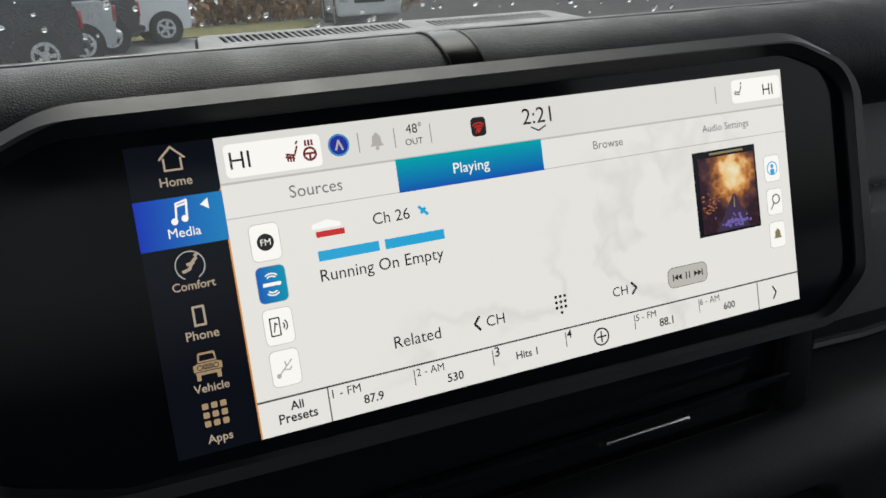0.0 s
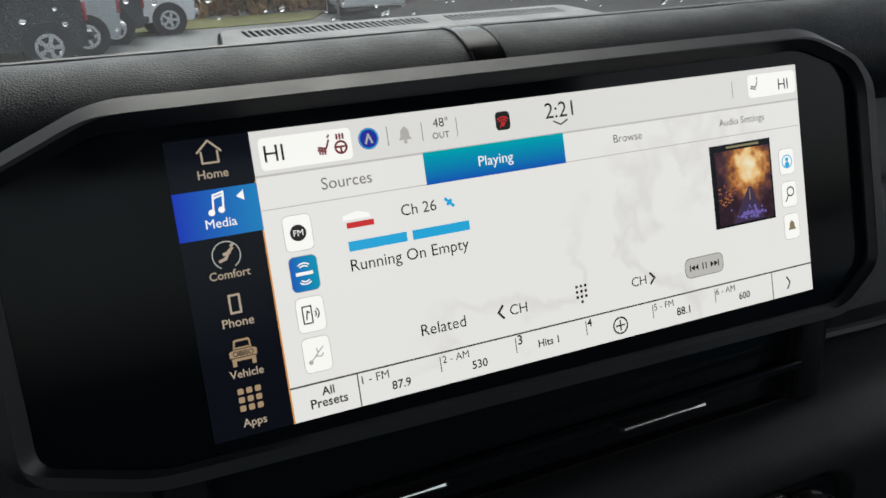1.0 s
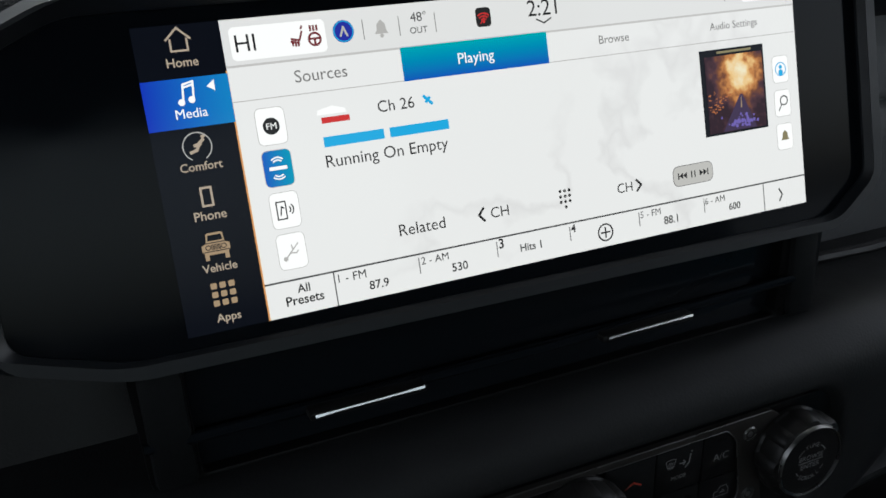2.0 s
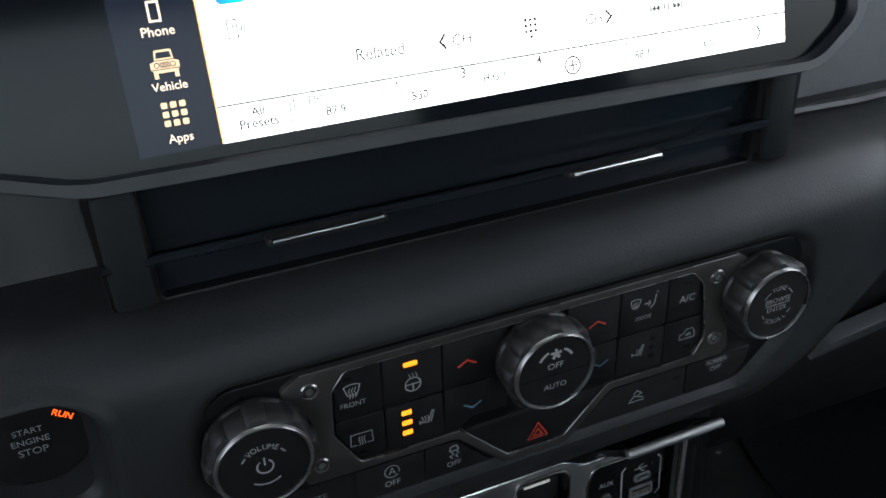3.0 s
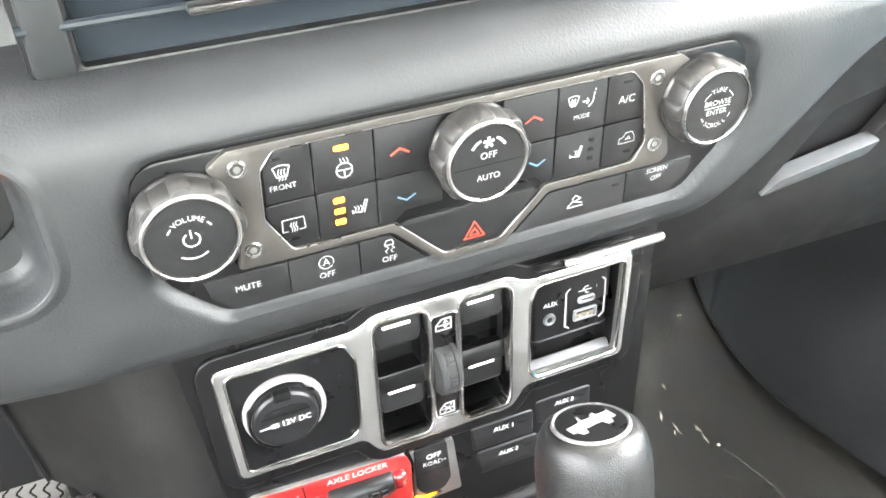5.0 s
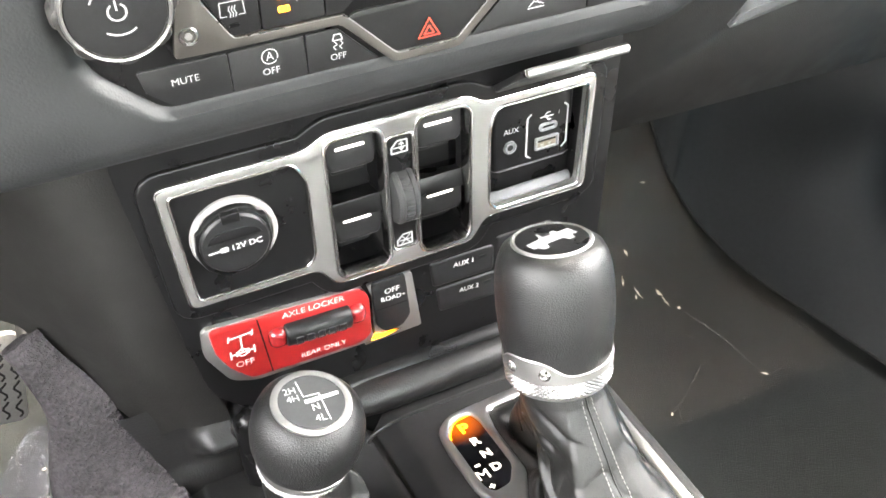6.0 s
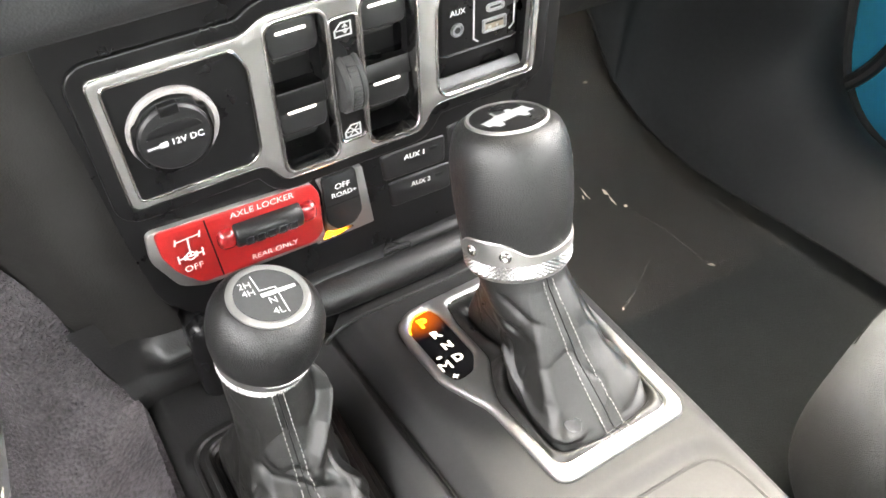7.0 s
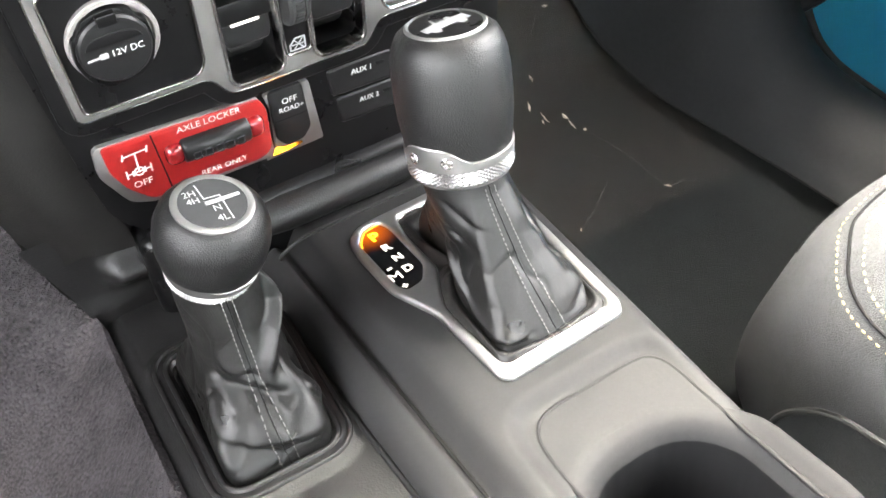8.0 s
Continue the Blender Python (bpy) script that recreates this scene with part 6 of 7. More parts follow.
DECK_HOLE = rounded([(-0.1385, -0.006), (-0.0650, -0.006), (-0.0735, -0.130), (-0.1390, -0.128)][::-1], 0.014, 5)
part("lever_deck", grid(110, 170, deck_place), PLASTIC, console, "black grained deck of the transfer lever", smooth=50)
for far, r, h in ((0.0008, 0.0021, 0.0024), (0.0075, 0.0017, 0.0028)):
    part("ridge", tube([ON_DECK @ Vector((x, y, h)) for x, y in inset(DECK_HOLE, -far)], r, k=10, closed=True), PLASTIC, console)
part("deck_gap", tube([ON_DECK @ Vector((-0.0612 + 0.002 * smooth_step(-0.10, -0.20, v), v, 0.0006)) for v in (0.03, -0.02, -0.07, -0.12, -0.17, -0.22, -0.30, -0.37)], 0.0020, k=8), DEEP, console, "dark gap beside the deck")
part("front_roll", tube([(-0.140, 0.052, 0.750), (-0.11, 0.030, 0.767), (-0.03, 0.012, 0.774), (0.05, 0.012, 0.772), (0.13, 0.02, 0.768)], [0.004, 0.0115, 0.0125, 0.0125, 0.0125], k=14), PLASTIC, console)
def wing_place(s, t):
    """The deck's front wall: flat above, with a rolled shoulder that fades towards the carpet."""
    x0 = -0.1850 + 0.032 * t
    x = x0 + (-0.060 - x0) * s
    z = 0.802 - 0.115 * t
    roll = smooth_step(-0.154, -0.136, x) * math.exp(-((z - 0.757) / 0.0115) ** 2)
    return (x, 0.040 - 0.014 * roll - 0.004 * smooth_step(0.745, 0.728, z), z + 0.002 * roll)


part("front_wing", grid(60, 50, wing_place), PLASTIC, console, "black grained front wing of the deck", smooth=70)
part("front_lip", tube(spline([(-0.0440, -0.0040, 0.7500), (-0.0400, -0.0045, 0.7560), (-0.0250, -0.0050, 0.7628), (0.0, -0.0050, 0.7632), (0.06, -0.0048, 0.7632), (0.118, -0.0040, 0.7628)], 6), 0.0013, k=8), PLASTIC, console, "thin raised lip before the roll")
part("front_ledge", box(-0.122, 0.135, 0.014, 0.09, 0.70, 0.790, 0.010, seg=4), SMOOTH, console)
part("groove", box(-0.0630, -0.0585, -0.42, 0.075, 0.60, 0.716), DEEP, console)

# ---- selector surround and gear indicator ----
surround = thing("selector_surround", (0.045, -0.1, 0.785), "satin silver frame round the gear selector boot", "trim frame")
S_OUT = rounded([(-0.0085, -0.0300), (-0.0060, -0.0100), (0.0050, -0.0010), (0.0200, 0.0005), (0.0950, 0.0030), (0.1050, -0.0060), (0.1060, -0.0250), (0.0905, -0.1600), (0.0850, -0.1680),
                 (0.0090, -0.1710), (0.0035, -0.1650), (0.0030, -0.1040), (-0.0035, -0.0850), (-0.0085, -0.0700)][::-1], 0.006, 4)
S_HOLE = rounded([(0.0305, -0.0090), (0.0900, -0.0060), (0.0965, -0.0160), (0.0965, -0.0300), (0.0835, -0.1545), (0.0780, -0.1595), (0.0150, -0.1610), (0.0103, -0.1565),
                  (0.0100, -0.1030), (0.0160, -0.0880), (0.0255, -0.0700), (0.0265, -0.0300)][::-1], 0.005, 4)
P_HOLE = rounded([(-0.0020, -0.0190), (0.0065, -0.0070), (0.0190, -0.0055), (0.0215, -0.0160), (0.0205, -0.0600), (0.0120, -0.0735), (0.0005, -0.0755), (-0.0025, -0.0680)][::-1], 0.004, 4)
part("silver_frame", slab(S_OUT, -0.004, 0.0038, ON_CONSOLE, 0.0027, holes=[S_HOLE, P_HOLE], seg=4), SILVER, surround, "satin silver frame")
part("bright_edge", tube([ON_CONSOLE @ Vector((u, v, 0.0016)) for u, v in S_HOLE], 0.0007, k=10, closed=True), CHROME, surround, "chrome inner edge")
# A halo round the lit P is painted into the pane's emission.
part("indicator_pane", slab(P_HOLE, -0.003, 0.0012, ON_CONSOLE), glow_pane("indicator_glow", ON_CONSOLE @ Vector((0.0085, -0.0105, 0.0012)), 0.0210, (1.0, 0.17, 0.004), 0.010), surround, "gloss black gear indicator with a painted amber glow")
for c, u, v, w, mat in (("P", 0.0102, -0.0160, 0.0062, INDICATOR), ("R", 0.0112, -0.0305, 0.0060, LIT), ("N", 0.0117, -0.0435, 0.0062, LIT), ("D", 0.0117, -0.0565, 0.0062, LIT), ("M", 0.0015, -0.0590, 0.0072, LIT), ("+", 0.0020, -0.0700, 0.0040, LIT), ("-", 0.0020, -0.0505, 0.0034, LIT)):
    part("lettering", letters(c, u, v, ON_CONSOLE, 0.0014, width=w, weight=0.04, turn=0), mat, surround, smooth=0)
# An emissive strip paints the lamp's amber light along the pane's rim.
part("amber_glow_strip", ribbon([[(p.x, p.y) for p in spline([(-0.0012, -0.0215, 0), (-0.0008, -0.0186, 0), (0.0035, -0.0120, 0), (0.0074, -0.0082, 0), (0.0120, -0.0070, 0), (0.0178, -0.0066, 0)], 4)]], 0.0006, 0.0013, ON_CONSOLE), INDICATOR, surround, "amber strip painted as light on the rim", smooth=0)


def ease(table, x):
    """Straight lines between the (x, value) pairs of a table."""
    for (a, u), (b, v) in zip(table, table[1:]):
        if (x - a) * (x - b) <= 0:
            return u + (v - u) * (x - a) / (b - a)
    return table[0][1] if abs(x - table[0][0]) < abs(x - table[-1][0]) else table[-1][1]


def fold_height(folds, ang, f):
    """How far the folds of a boot stand out (or in) at this angle and height."""
    out = 0.0
    q = Vector((0.030 * ang, 0.085 * f))
    for high, wide, sharp, line in folds:
        best = None
        for (a0, f0), (a1, f1) in zip(line, line[1:]):
            a, b = Vector((0.030 * a0, 0.085 * f0)), Vector((0.030 * a1, 0.085 * f1))
            k = min(max((q - a).dot(b - a) / (b - a).length_squared, 0), 1)
            d = q - a.lerp(b, k)
            if best is None or d.length < best[0]:
                best = (d.length, (b - a).x * d.y - (b - a).y * d.x, (line.index((a0, f0)) + k) / (len(line) - 1))
        w = wide if best[1] < 0 else sharp
        out += high * (0.25 + 0.75 * math.sin(math.pi * best[2])) / (1 + (best[0] / w) ** 2) ** 2
    return out


def boot_shape(base, m, neck, neck_r, seed, amount, skirt, rise_table, folds, crumple):
    """A soft leather boot, a flat skirt and then a creased column: returns place(angle 0..1, height 0..1)."""
    k, fold = 160, 0.20
    loop = resample(base, k, (max(p[0] for p in base), sum(p[1] for p in base) / len(base)))
    nk = m.inverted() @ Vector(neck)
    mid = Vector((sum(p.x for p in loop) / k, sum(p.y for p in loop) / k))

    def place(s, t):
        i = s * k
        p = loop[int(i) % k].lerp(loop[(int(i) + 1) % k], i - int(i))
        ang = math.atan2(p.y - nk.y, p.x - nk.x)
        c, q = math.cos(ang), math.sin(ang)
        low = p + (mid - p).normalized() * ease(skirt, ang) * (1 + 0.35 * noise.noise((1.3 * c + seed, 1.3 * q, 0.2)))
        top = Vector((nk.x + neck_r * c, nk.y + neck_r * q))
        out = Vector((c, q))
        if t < fold:
            f = t / fold
            xy = p.lerp(low, f)
            h = math.sin(math.pi * f) * 0.4 * (low - p).length * (1 + 0.9 * noise.noise((2.4 * c + seed, 2.4 * q, 1.0))) + 0.0015 * f
            return m @ Vector((xy.x, xy.y, max(h, 0.0005)))
        f = (t - fold) / (1 - fold)
        xy = low.lerp(top, ease(rise_table, f))
        win = smooth_step(0, 0.10, f) * smooth_step(1.0, 0.86, f)
        wave = noise.noise((1.1 * c + seed, 1.1 * q, 1.5 * f))
        xy += out * amount * win * 0.0044 * wave
        xy += out * 0.0035 * math.sin(math.pi * min(f * 2.2, 1)) * (1 - f)
        xy += out * win * fold_height(folds, ang, f)
        here = Vector((xy.x, xy.y, nk.z * f))
        lies = noise.noise(here * 27 + Vector((seed, 0, 0)))
        fold_line = max(0, 1 - abs(noise.noise(here * 33 + Vector((0, seed, 3)) + Vector((lies, -lies, lies)))) / 0.22)
        fine = noise.noise(here * 95 + Vector((seed, 1, 0)))
        loose = win * (1 - 0.75 * smooth_step(0.55, 0.85, f))
        xy += out * (crumple * loose * (0.0030 * lies - 0.0034 * fold_line ** 2) + win * 0.0004 * fine)
        h = 0.0015 + (nk.z - 0.0015) * f ** 1.08 + amount * win * 0.002 * wave
        return m @ Vector((xy.x, xy.y, h))

    return place


def seam(place, s0, s1, mat, parent, steps=38, kink=False):
    """Two rows of stitches up a boot, s0 at its foot and s1 at its neck."""
    bm = bmesh.new()
    for side in (-1, 1):
        for j in range(steps):
            t0, t1 = 0.05 + 0.92 * j / steps, 0.05 + 0.92 * (j + 0.62) / steps
            pts = []
            for t in (t0, (t0 + t1) / 2, t1):
                s = (s1 + (s0 - s1) * (smooth_step(0.52, 0.14, t) if kink else 1 - t) + side * (0.0125 + 0.0075 * t)) % 1
                p = Vector(place(s, t))
                a, b = Vector(place((s + 0.01) % 1, t)), Vector(place(s, min(t + 0.02, 1)))
                n = (a - p).cross(b - p).normalized()
                pts.append(p + n * 0.0009)
            tube(pts, 0.00031, bm, 5)
    part("stitching", bm, mat, parent, "grey stitching")
    fold = [Vector(place((s1 + (s0 - s1) * (smooth_step(0.52, 0.14, t) if kink else 1 - t)) % 1, t)) for t in (i / 40 for i in range(2, 40))]
    part("seam", tube(fold, 0.0005, k=5), DEEP, parent)


def knurl(r, z0, z1, m, cols=56, rows=8):
    """A ring cut with a diamond knurl: raised points between two plain edges."""
    bm = bmesh.new()
    at = lambda i, j, rad: bm.verts.new((rad * math.cos(math.pi * i / cols), rad * math.sin(math.pi * i / cols), z0 + (z1 - z0) * j / rows))
    node = {(i, j): at(i, j, r) for j in range(rows + 1) for i in range(2 * cols) if (i + j) % 2 == 0}
    for j in range(0, rows + 1):
        for i in range(2 * cols):
            if (i + j) % 2 == 0:
                continue
            ring = [node.get(k) for k in (((i + 1) % (2 * cols), j), (i, j + 1), ((i - 1) % (2 * cols), j), (i, j - 1))]
            ring = [v for v in ring if v]
            tip = at(i, j, r + (0.0007 if 0 < j < rows else 0.0002))
            closed = 0 < j < rows
            for k in range(len(ring) if closed else len(ring) - 1):
                bm.faces.new((tip, ring[k], ring[(k + 1) % len(ring)]) if closed else ((tip, ring[k], ring[k + 1]) if j == 0 else (tip, ring[k], ring[k - 1])))
    bm.transform(m)
    return lathe([(r - 0.0002, z0), (r - 0.0002, z1)], m, 64, bm)


# ---- gear selector ----
gear = thing("gear_selector", (0.05, -0.07, 0.78), "black leather gear selector with knurled silver collar", "gear lever")
GM = axes((0.0411, -0.0897, 0.8595), (1, 0, -0.047), (0, 0.963, -0.27))
GEAR_SKIRT = [(-math.pi, 0.016), (-2.5, 0.014), (-2.0, 0.011), (-1.6, 0.006), (-1.3, 0.006), (-1.05, 0.010), (-0.8, 0.013), (0.0, 0.014), (1.6, 0.018), (math.pi, 0.016)]
GEAR_RISE = [(0.0, 0.0), (0.08, 0.10), (0.25, 0.30), (0.5, 0.56), (0.75, 0.80), (0.9, 0.95), (1.0, 1.0)]
GEAR_FOLDS = [(0.0075, 0.006, 0.004, [(-0.62, 0.34), (-0.85, 0.20), (-1.02, 0.07)]), (-0.0085, 0.006, 0.004, [(-0.30, 0.46), (-0.62, 0.34), (-0.92, 0.27)]), (-0.0040, 0.004, 0.003, [(-0.95, 0.16), (-1.20, 0.05)]),
              (0.0042, 0.008, 0.005, [(-0.35, 0.80), (-0.75, 0.54), (-0.95, 0.44)]), (0.0046, 0.008, 0.004, [(-2.95, 0.52), (-2.35, 0.26), (-2.05, 0.08)]), (-0.0030, 0.004, 0.003, [(-0.85, 0.72), (-1.05, 0.55)]),
              (-0.0050, 0.005, 0.003, [(-2.85, 0.34), (-2.25, 0.10)]), (-0.0024, 0.004, 0.0025, [(-2.7, 0.88), (-2.1, 0.74), (-1.8, 0.70)]), (-0.0020, 0.004, 0.0025, [(-2.8, 0.68), (-2.0, 0.58)]),
              (0.0036, 0.005, 0.003, [(-1.70, 0.05), (-1.95, 0.12), (-2.3, 0.16)])]
boot_at = boot_shape(inset(S_HOLE, -0.0008), ON_CONSOLE, (0.0411, -0.0895, 0.862), 0.0235, 2.0, 0.25, GEAR_SKIRT, GEAR_RISE, GEAR_FOLDS, 0.35)
boot = part("boot", grid(260, 130, boot_at, closed=True), BOOT, gear, "creased black leather boot", smooth=70)
seam(boot_at, 0.645, 0.630, THREAD, boot)
part("shaft", lathe([(0.0185, -0.012), (0.0195, 0.002), (0.0195, 0.0035)], GM), SMOOTH, gear)
body = [(0.0210, 0.0135), (0.0288, 0.0138), (0.0294, 0.020), (0.0308, 0.032), (0.0313, 0.044), (0.0311, 0.056), (0.0303, 0.064), (0.0288, 0.0705), (0.0265, 0.0752), (0.0230, 0.0780), (0.0210, 0.0786)]
part("grip", lathe(body, GM, 72), LEATHER, gear, "black leather grip", smooth=60)


def collar_top(a):
    """The collar rises to a tongue towards the driver."""
    d = (a - radians(205) + math.pi) % (2 * math.pi) - math.pi
    return 0.0160 + 0.0095 * math.exp(-(d / 0.62) ** 4)


def collar_place(s, t):
    a = 2 * math.pi * s
    top = collar_top(a)
    z = 0.0110 + (top - 0.0110) * min(t / 0.9, 1)
    r = 0.0297 + 0.07 * (z - 0.011)
    r = r if t < 0.9 else r - 0.012 * (t - 0.9) / 0.1
    return GM @ Vector((r * math.cos(a), r * math.sin(a), z))


part("collar", grid(96, 12, collar_place, closed=True), SILVER, gear, "satin silver collar", smooth=40)
part("knurled_ring", knurl(0.0289, 0.0025, 0.0110, GM), KNURL, gear, "knurled silver ring", smooth=0)
part("ring_foot", lathe([(0.0240, -0.001), (0.0276, 0.0002), (0.0286, 0.0025)], GM), SILVER, gear)
for a in (188, 226):
    c, q = math.cos(radians(a)), math.sin(radians(a))
    sm = GM @ axes((0.0300 * c, 0.0300 * q, 0.0172), (-q, c, 0), (0, 0, 1))
    part("screw", lathe([(0.0032, -0.001), (0.0032, 0.0006), (0.0024, 0.0012), (0.0014, 0.0012), (0.0013, 0.0004)], sm, 20), CHROME, gear)
CAPM = GM @ Matrix.Translation((0, 0, 0.0780))
cap = part("cap", lathe([(0.0212, -0.002), (0.0212, 0.0012), (0.0202, 0.0020), (0.0188, 0.0014)], CAPM, 64), SILVER, gear, "silver rimmed top badge")
part("badge", lathe([(0.0190, 0.0002), (0.0189, 0.0015)], CAPM, 48), SMOOTH, cap)
truck = [(-0.95, -0.25), (-0.95, 0.15), (-0.45, 0.22), (-0.30, 0.30), (-0.22, 0.62), (-0.14, 0.62), (-0.18, 0.30), (0.20, 0.26), (0.25, 0.45), (0.42, 0.45), (0.45, 0.28), (0.92, 0.26), (0.95, -0.20), (0.70, -0.20),
         (0.62, -0.45), (0.40, -0.45), (0.32, -0.20), (-0.40, -0.22), (-0.48, -0.48), (-0.70, -0.48), (-0.78, -0.25)]
part("vehicle_sign", slab(shift([truck], 0, 0, 0.0152, 8)[0], 0.0016, 0.0018, CAPM), GREYPRINT, cap, smooth=0)

# ---- transfer case lever ----
lever = thing("transfer_case_lever", (-0.10, -0.07, 0.74), "black leather four-wheel-drive lever with round knob", "gear lever")
ax = (Vector((-0.0905, -0.0755, 0.890)) - Vector((-0.1030, -0.0690, 0.825))).normalized()
side = Vector((0, 1, 0)).cross(ax).normalized()
TM = axes((-0.1017, -0.0687, 0.8332), side, ax.cross(side))
DECK_SKIRT = [(-math.pi, 0.005), (-2.2, 0.003), (-1.2, 0.003), (0.0, 0.005), (1.6, 0.010), (math.pi, 0.005)]
DECK_RISE = [(0.0, 0.0), (0.10, 0.07), (0.22, 0.20), (0.33, 0.40), (0.41, 0.58), (0.50, 0.78), (0.60, 0.88), (0.72, 0.94), (1.0, 1.0)]
DECK_FOLDS = [(0.0085, 0.006, 0.0030, [(-1.55, 0.44), (-1.35, 0.56), (-1.00, 0.68), (-0.55, 0.78), (-0.50, 0.90), (-0.6, 1.0)]), (-0.0065, 0.004, 0.005, [(-2.6, 0.52), (-2.0, 0.46), (-1.5, 0.38), (-1.2, 0.35)]),
              (0.0045, 0.006, 0.004, [(-2.7, 0.44), (-2.3, 0.30), (-2.0, 0.06)]), (0.0030, 0.006, 0.004, [(-1.9, 0.34), (-1.6, 0.22), (-1.2, 0.16)]),
              (0.0060, 0.006, 0.004, [(-1.20, 0.42), (-0.90, 0.30), (-0.75, 0.10)]), (-0.0060, 0.004, 0.003, [(-0.75, 0.40), (-0.55, 0.15)]), (-0.0045, 0.004, 0.003, [(-2.4, 0.32), (-1.95, 0.20), (-1.7, 0.16)])]
tboot_at = boot_shape(inset(DECK_HOLE, 0.0003), ON_DECK @ Matrix.Translation((0, 0, -0.003)), (-0.0996, -0.0698, 0.8435), 0.0226, 9.0, 0.4, DECK_SKIRT, DECK_RISE, DECK_FOLDS, 0.35)
tboot = part("boot", grid(260, 130, tboot_at, closed=True), BOOT, lever, "creased black leather boot", smooth=70)
seam(tboot_at, 0.628, 0.622, THREAD, tboot, kink=True)
part("knob", lathe([(0.0200, 0.0165), (0.0238, 0.0178), (0.0262, 0.0225), (0.0280, 0.0290), (0.0288, 0.0365), (0.0283, 0.0440), (0.0262, 0.0508), (0.0225, 0.0555), (0.0190, 0.0575)], TM, 72), LEATHER, lever, "round leather knob", smooth=60)


def band_place(s, t):
    """The knob's collar, which rises to a tongue towards the driver."""
    a = 2 * math.pi * s
    d = (a - radians(215) + math.pi) % (2 * math.pi) - math.pi
    z = 0.0150 + (0.0050 + 0.0065 * math.exp(-(d / 0.55) ** 4)) * min(t / 0.9, 1)
    r = 0.0240 + 0.28 * (z - 0.0150)
    return TM @ Vector(((r - (0.008 * (t - 0.9) / 0.1 if t > 0.9 else 0)) * math.cos(a), (r - (0.008 * (t - 0.9) / 0.1 if t > 0.9 else 0)) * math.sin(a), z))


part("collar", grid(96, 12, band_place, closed=True), SILVER, lever, "satin silver collar", smooth=40)
part("knurled_ring", knurl(0.0234, 0.0098, 0.0150, TM, 50, 6), KNURL, lever, "knurled silver ring", smooth=0)
TC = TM @ Matrix.Translation((0, 0, 0.0572)) @ Matrix.Scale(0.88, 4) @ Matrix.Rotation(radians(0), 4, "Z")
tcap = part("cap", lathe([(0.0225, -0.001), (0.0225, 0.0010), (0.0208, 0.0016), (0.0184, 0.0013)], TC, 64), SILVER, lever, "silver rimmed shift diagram")
part("diagram_disc", lathe([(0.0185, 0.0), (0.0185, 0.0015)], TC, 48), DISC, tcap)
part("diagram", ribbon([[(-0.0045, 0.0150), (-0.0035, 0.0040), (0.0055, 0.0042), (0.0060, -0.0145)]], 0.0007, 0.0017, TC), PALEPRINT, tcap, smooth=0)
part("diagram", slab([(-0.0040, -0.0010), (-0.0040, 0.0016), (0.0005, 0.0018), (0.0160, 0.0030), (0.0160, 0.0008), (0.0005, -0.0010)][::-1], 0.0018, 0.0019, TC), PALEPRINT, tcap, smooth=0)
for c, u, v, w in (("2H", -0.0098, 0.0098, 0.0068), ("4H", -0.0096, 0.0042, 0.0068), ("N", 0.0010, -0.0042, 0.0040), ("4L", 0.0012, -0.0118, 0.0062)):
    part("lettering", letters(c, u, v, TC, 0.0017, width=w, weight=0.0), PALEPRINT, tcap, smooth=0)

# ---- driver's footwell: side panel, carpet, pedal ----
tunnel = thing("tunnel_trim", (-0.2, 0.1, 0.7), "charcoal side trim of the centre tunnel", "interior trim")


def side_place(s, t):
    z_low = ease([(0.0, 0.784), (0.23, 0.789), (0.36, 0.778), (0.48, 0.810), (0.58, 0.840), (0.70, 0.864), (1.0, 0.870)], s)
    z = 1.012 + (z_low - 0.004 - 1.012) * t
    edge = ease([(0.70, -0.122), (0.79, -0.122), (0.815, -0.1275), (0.859, -0.1345), (0.975, -0.1455), (1.02, -0.1465)], z)
    x = edge + (-0.255 - edge) * s
    y = 0.030 + 0.082 * smooth_step(0.10, 1.1, s) - 0.006 * math.exp(-((s - 0.30) / 0.14) ** 2) * smooth_step(1.0, 0.6, t)
    return (x, y, z)


part("side_panel", grid(70, 50, side_place), TRIM, tunnel, "smooth charcoal side panel", smooth=60)
part("knee_panel", slab([(-0.62, 0.80), (-0.250, 0.868), (-0.245, 1.02), (-0.62, 1.02)], -0.02, 0.0, axes((0, 0.105, 0), (1, 0, 0), (0, 0, 1)), 0.004), PLASTIC, tunnel)
part("knee_seam", tube([(-0.252, 0.100, 0.99), (-0.243, 0.098, 0.93), (-0.232, 0.092, 0.865)], 0.0015), DEEP, tunnel)
RAIL_A = spline([(-0.2120, 0.072, 0.862), (-0.2085, 0.068, 0.855), (-0.2045, 0.066, 0.848), (-0.188, 0.060, 0.813), (-0.1765, 0.056, 0.748), (-0.161, 0.036, 0.722), (-0.1590, 0.0, 0.724), (-0.1585, -0.10, 0.744), (-0.158, -0.25, 0.774), (-0.158, -0.40, 0.80)], 8)
RAIL_B = spline([(-0.2140, 0.076, 0.858), (-0.2120, 0.075, 0.845), (-0.2110, 0.075, 0.828), (-0.2168, 0.075, 0.7946), (-0.2320, 0.075, 0.745), (-0.2430, 0.068, 0.700), (-0.275, 0.025, 0.61), (-0.33, -0.10, 0.51), (-0.36, -0.25, 0.485), (-0.36, -0.40, 0.485)], 8)


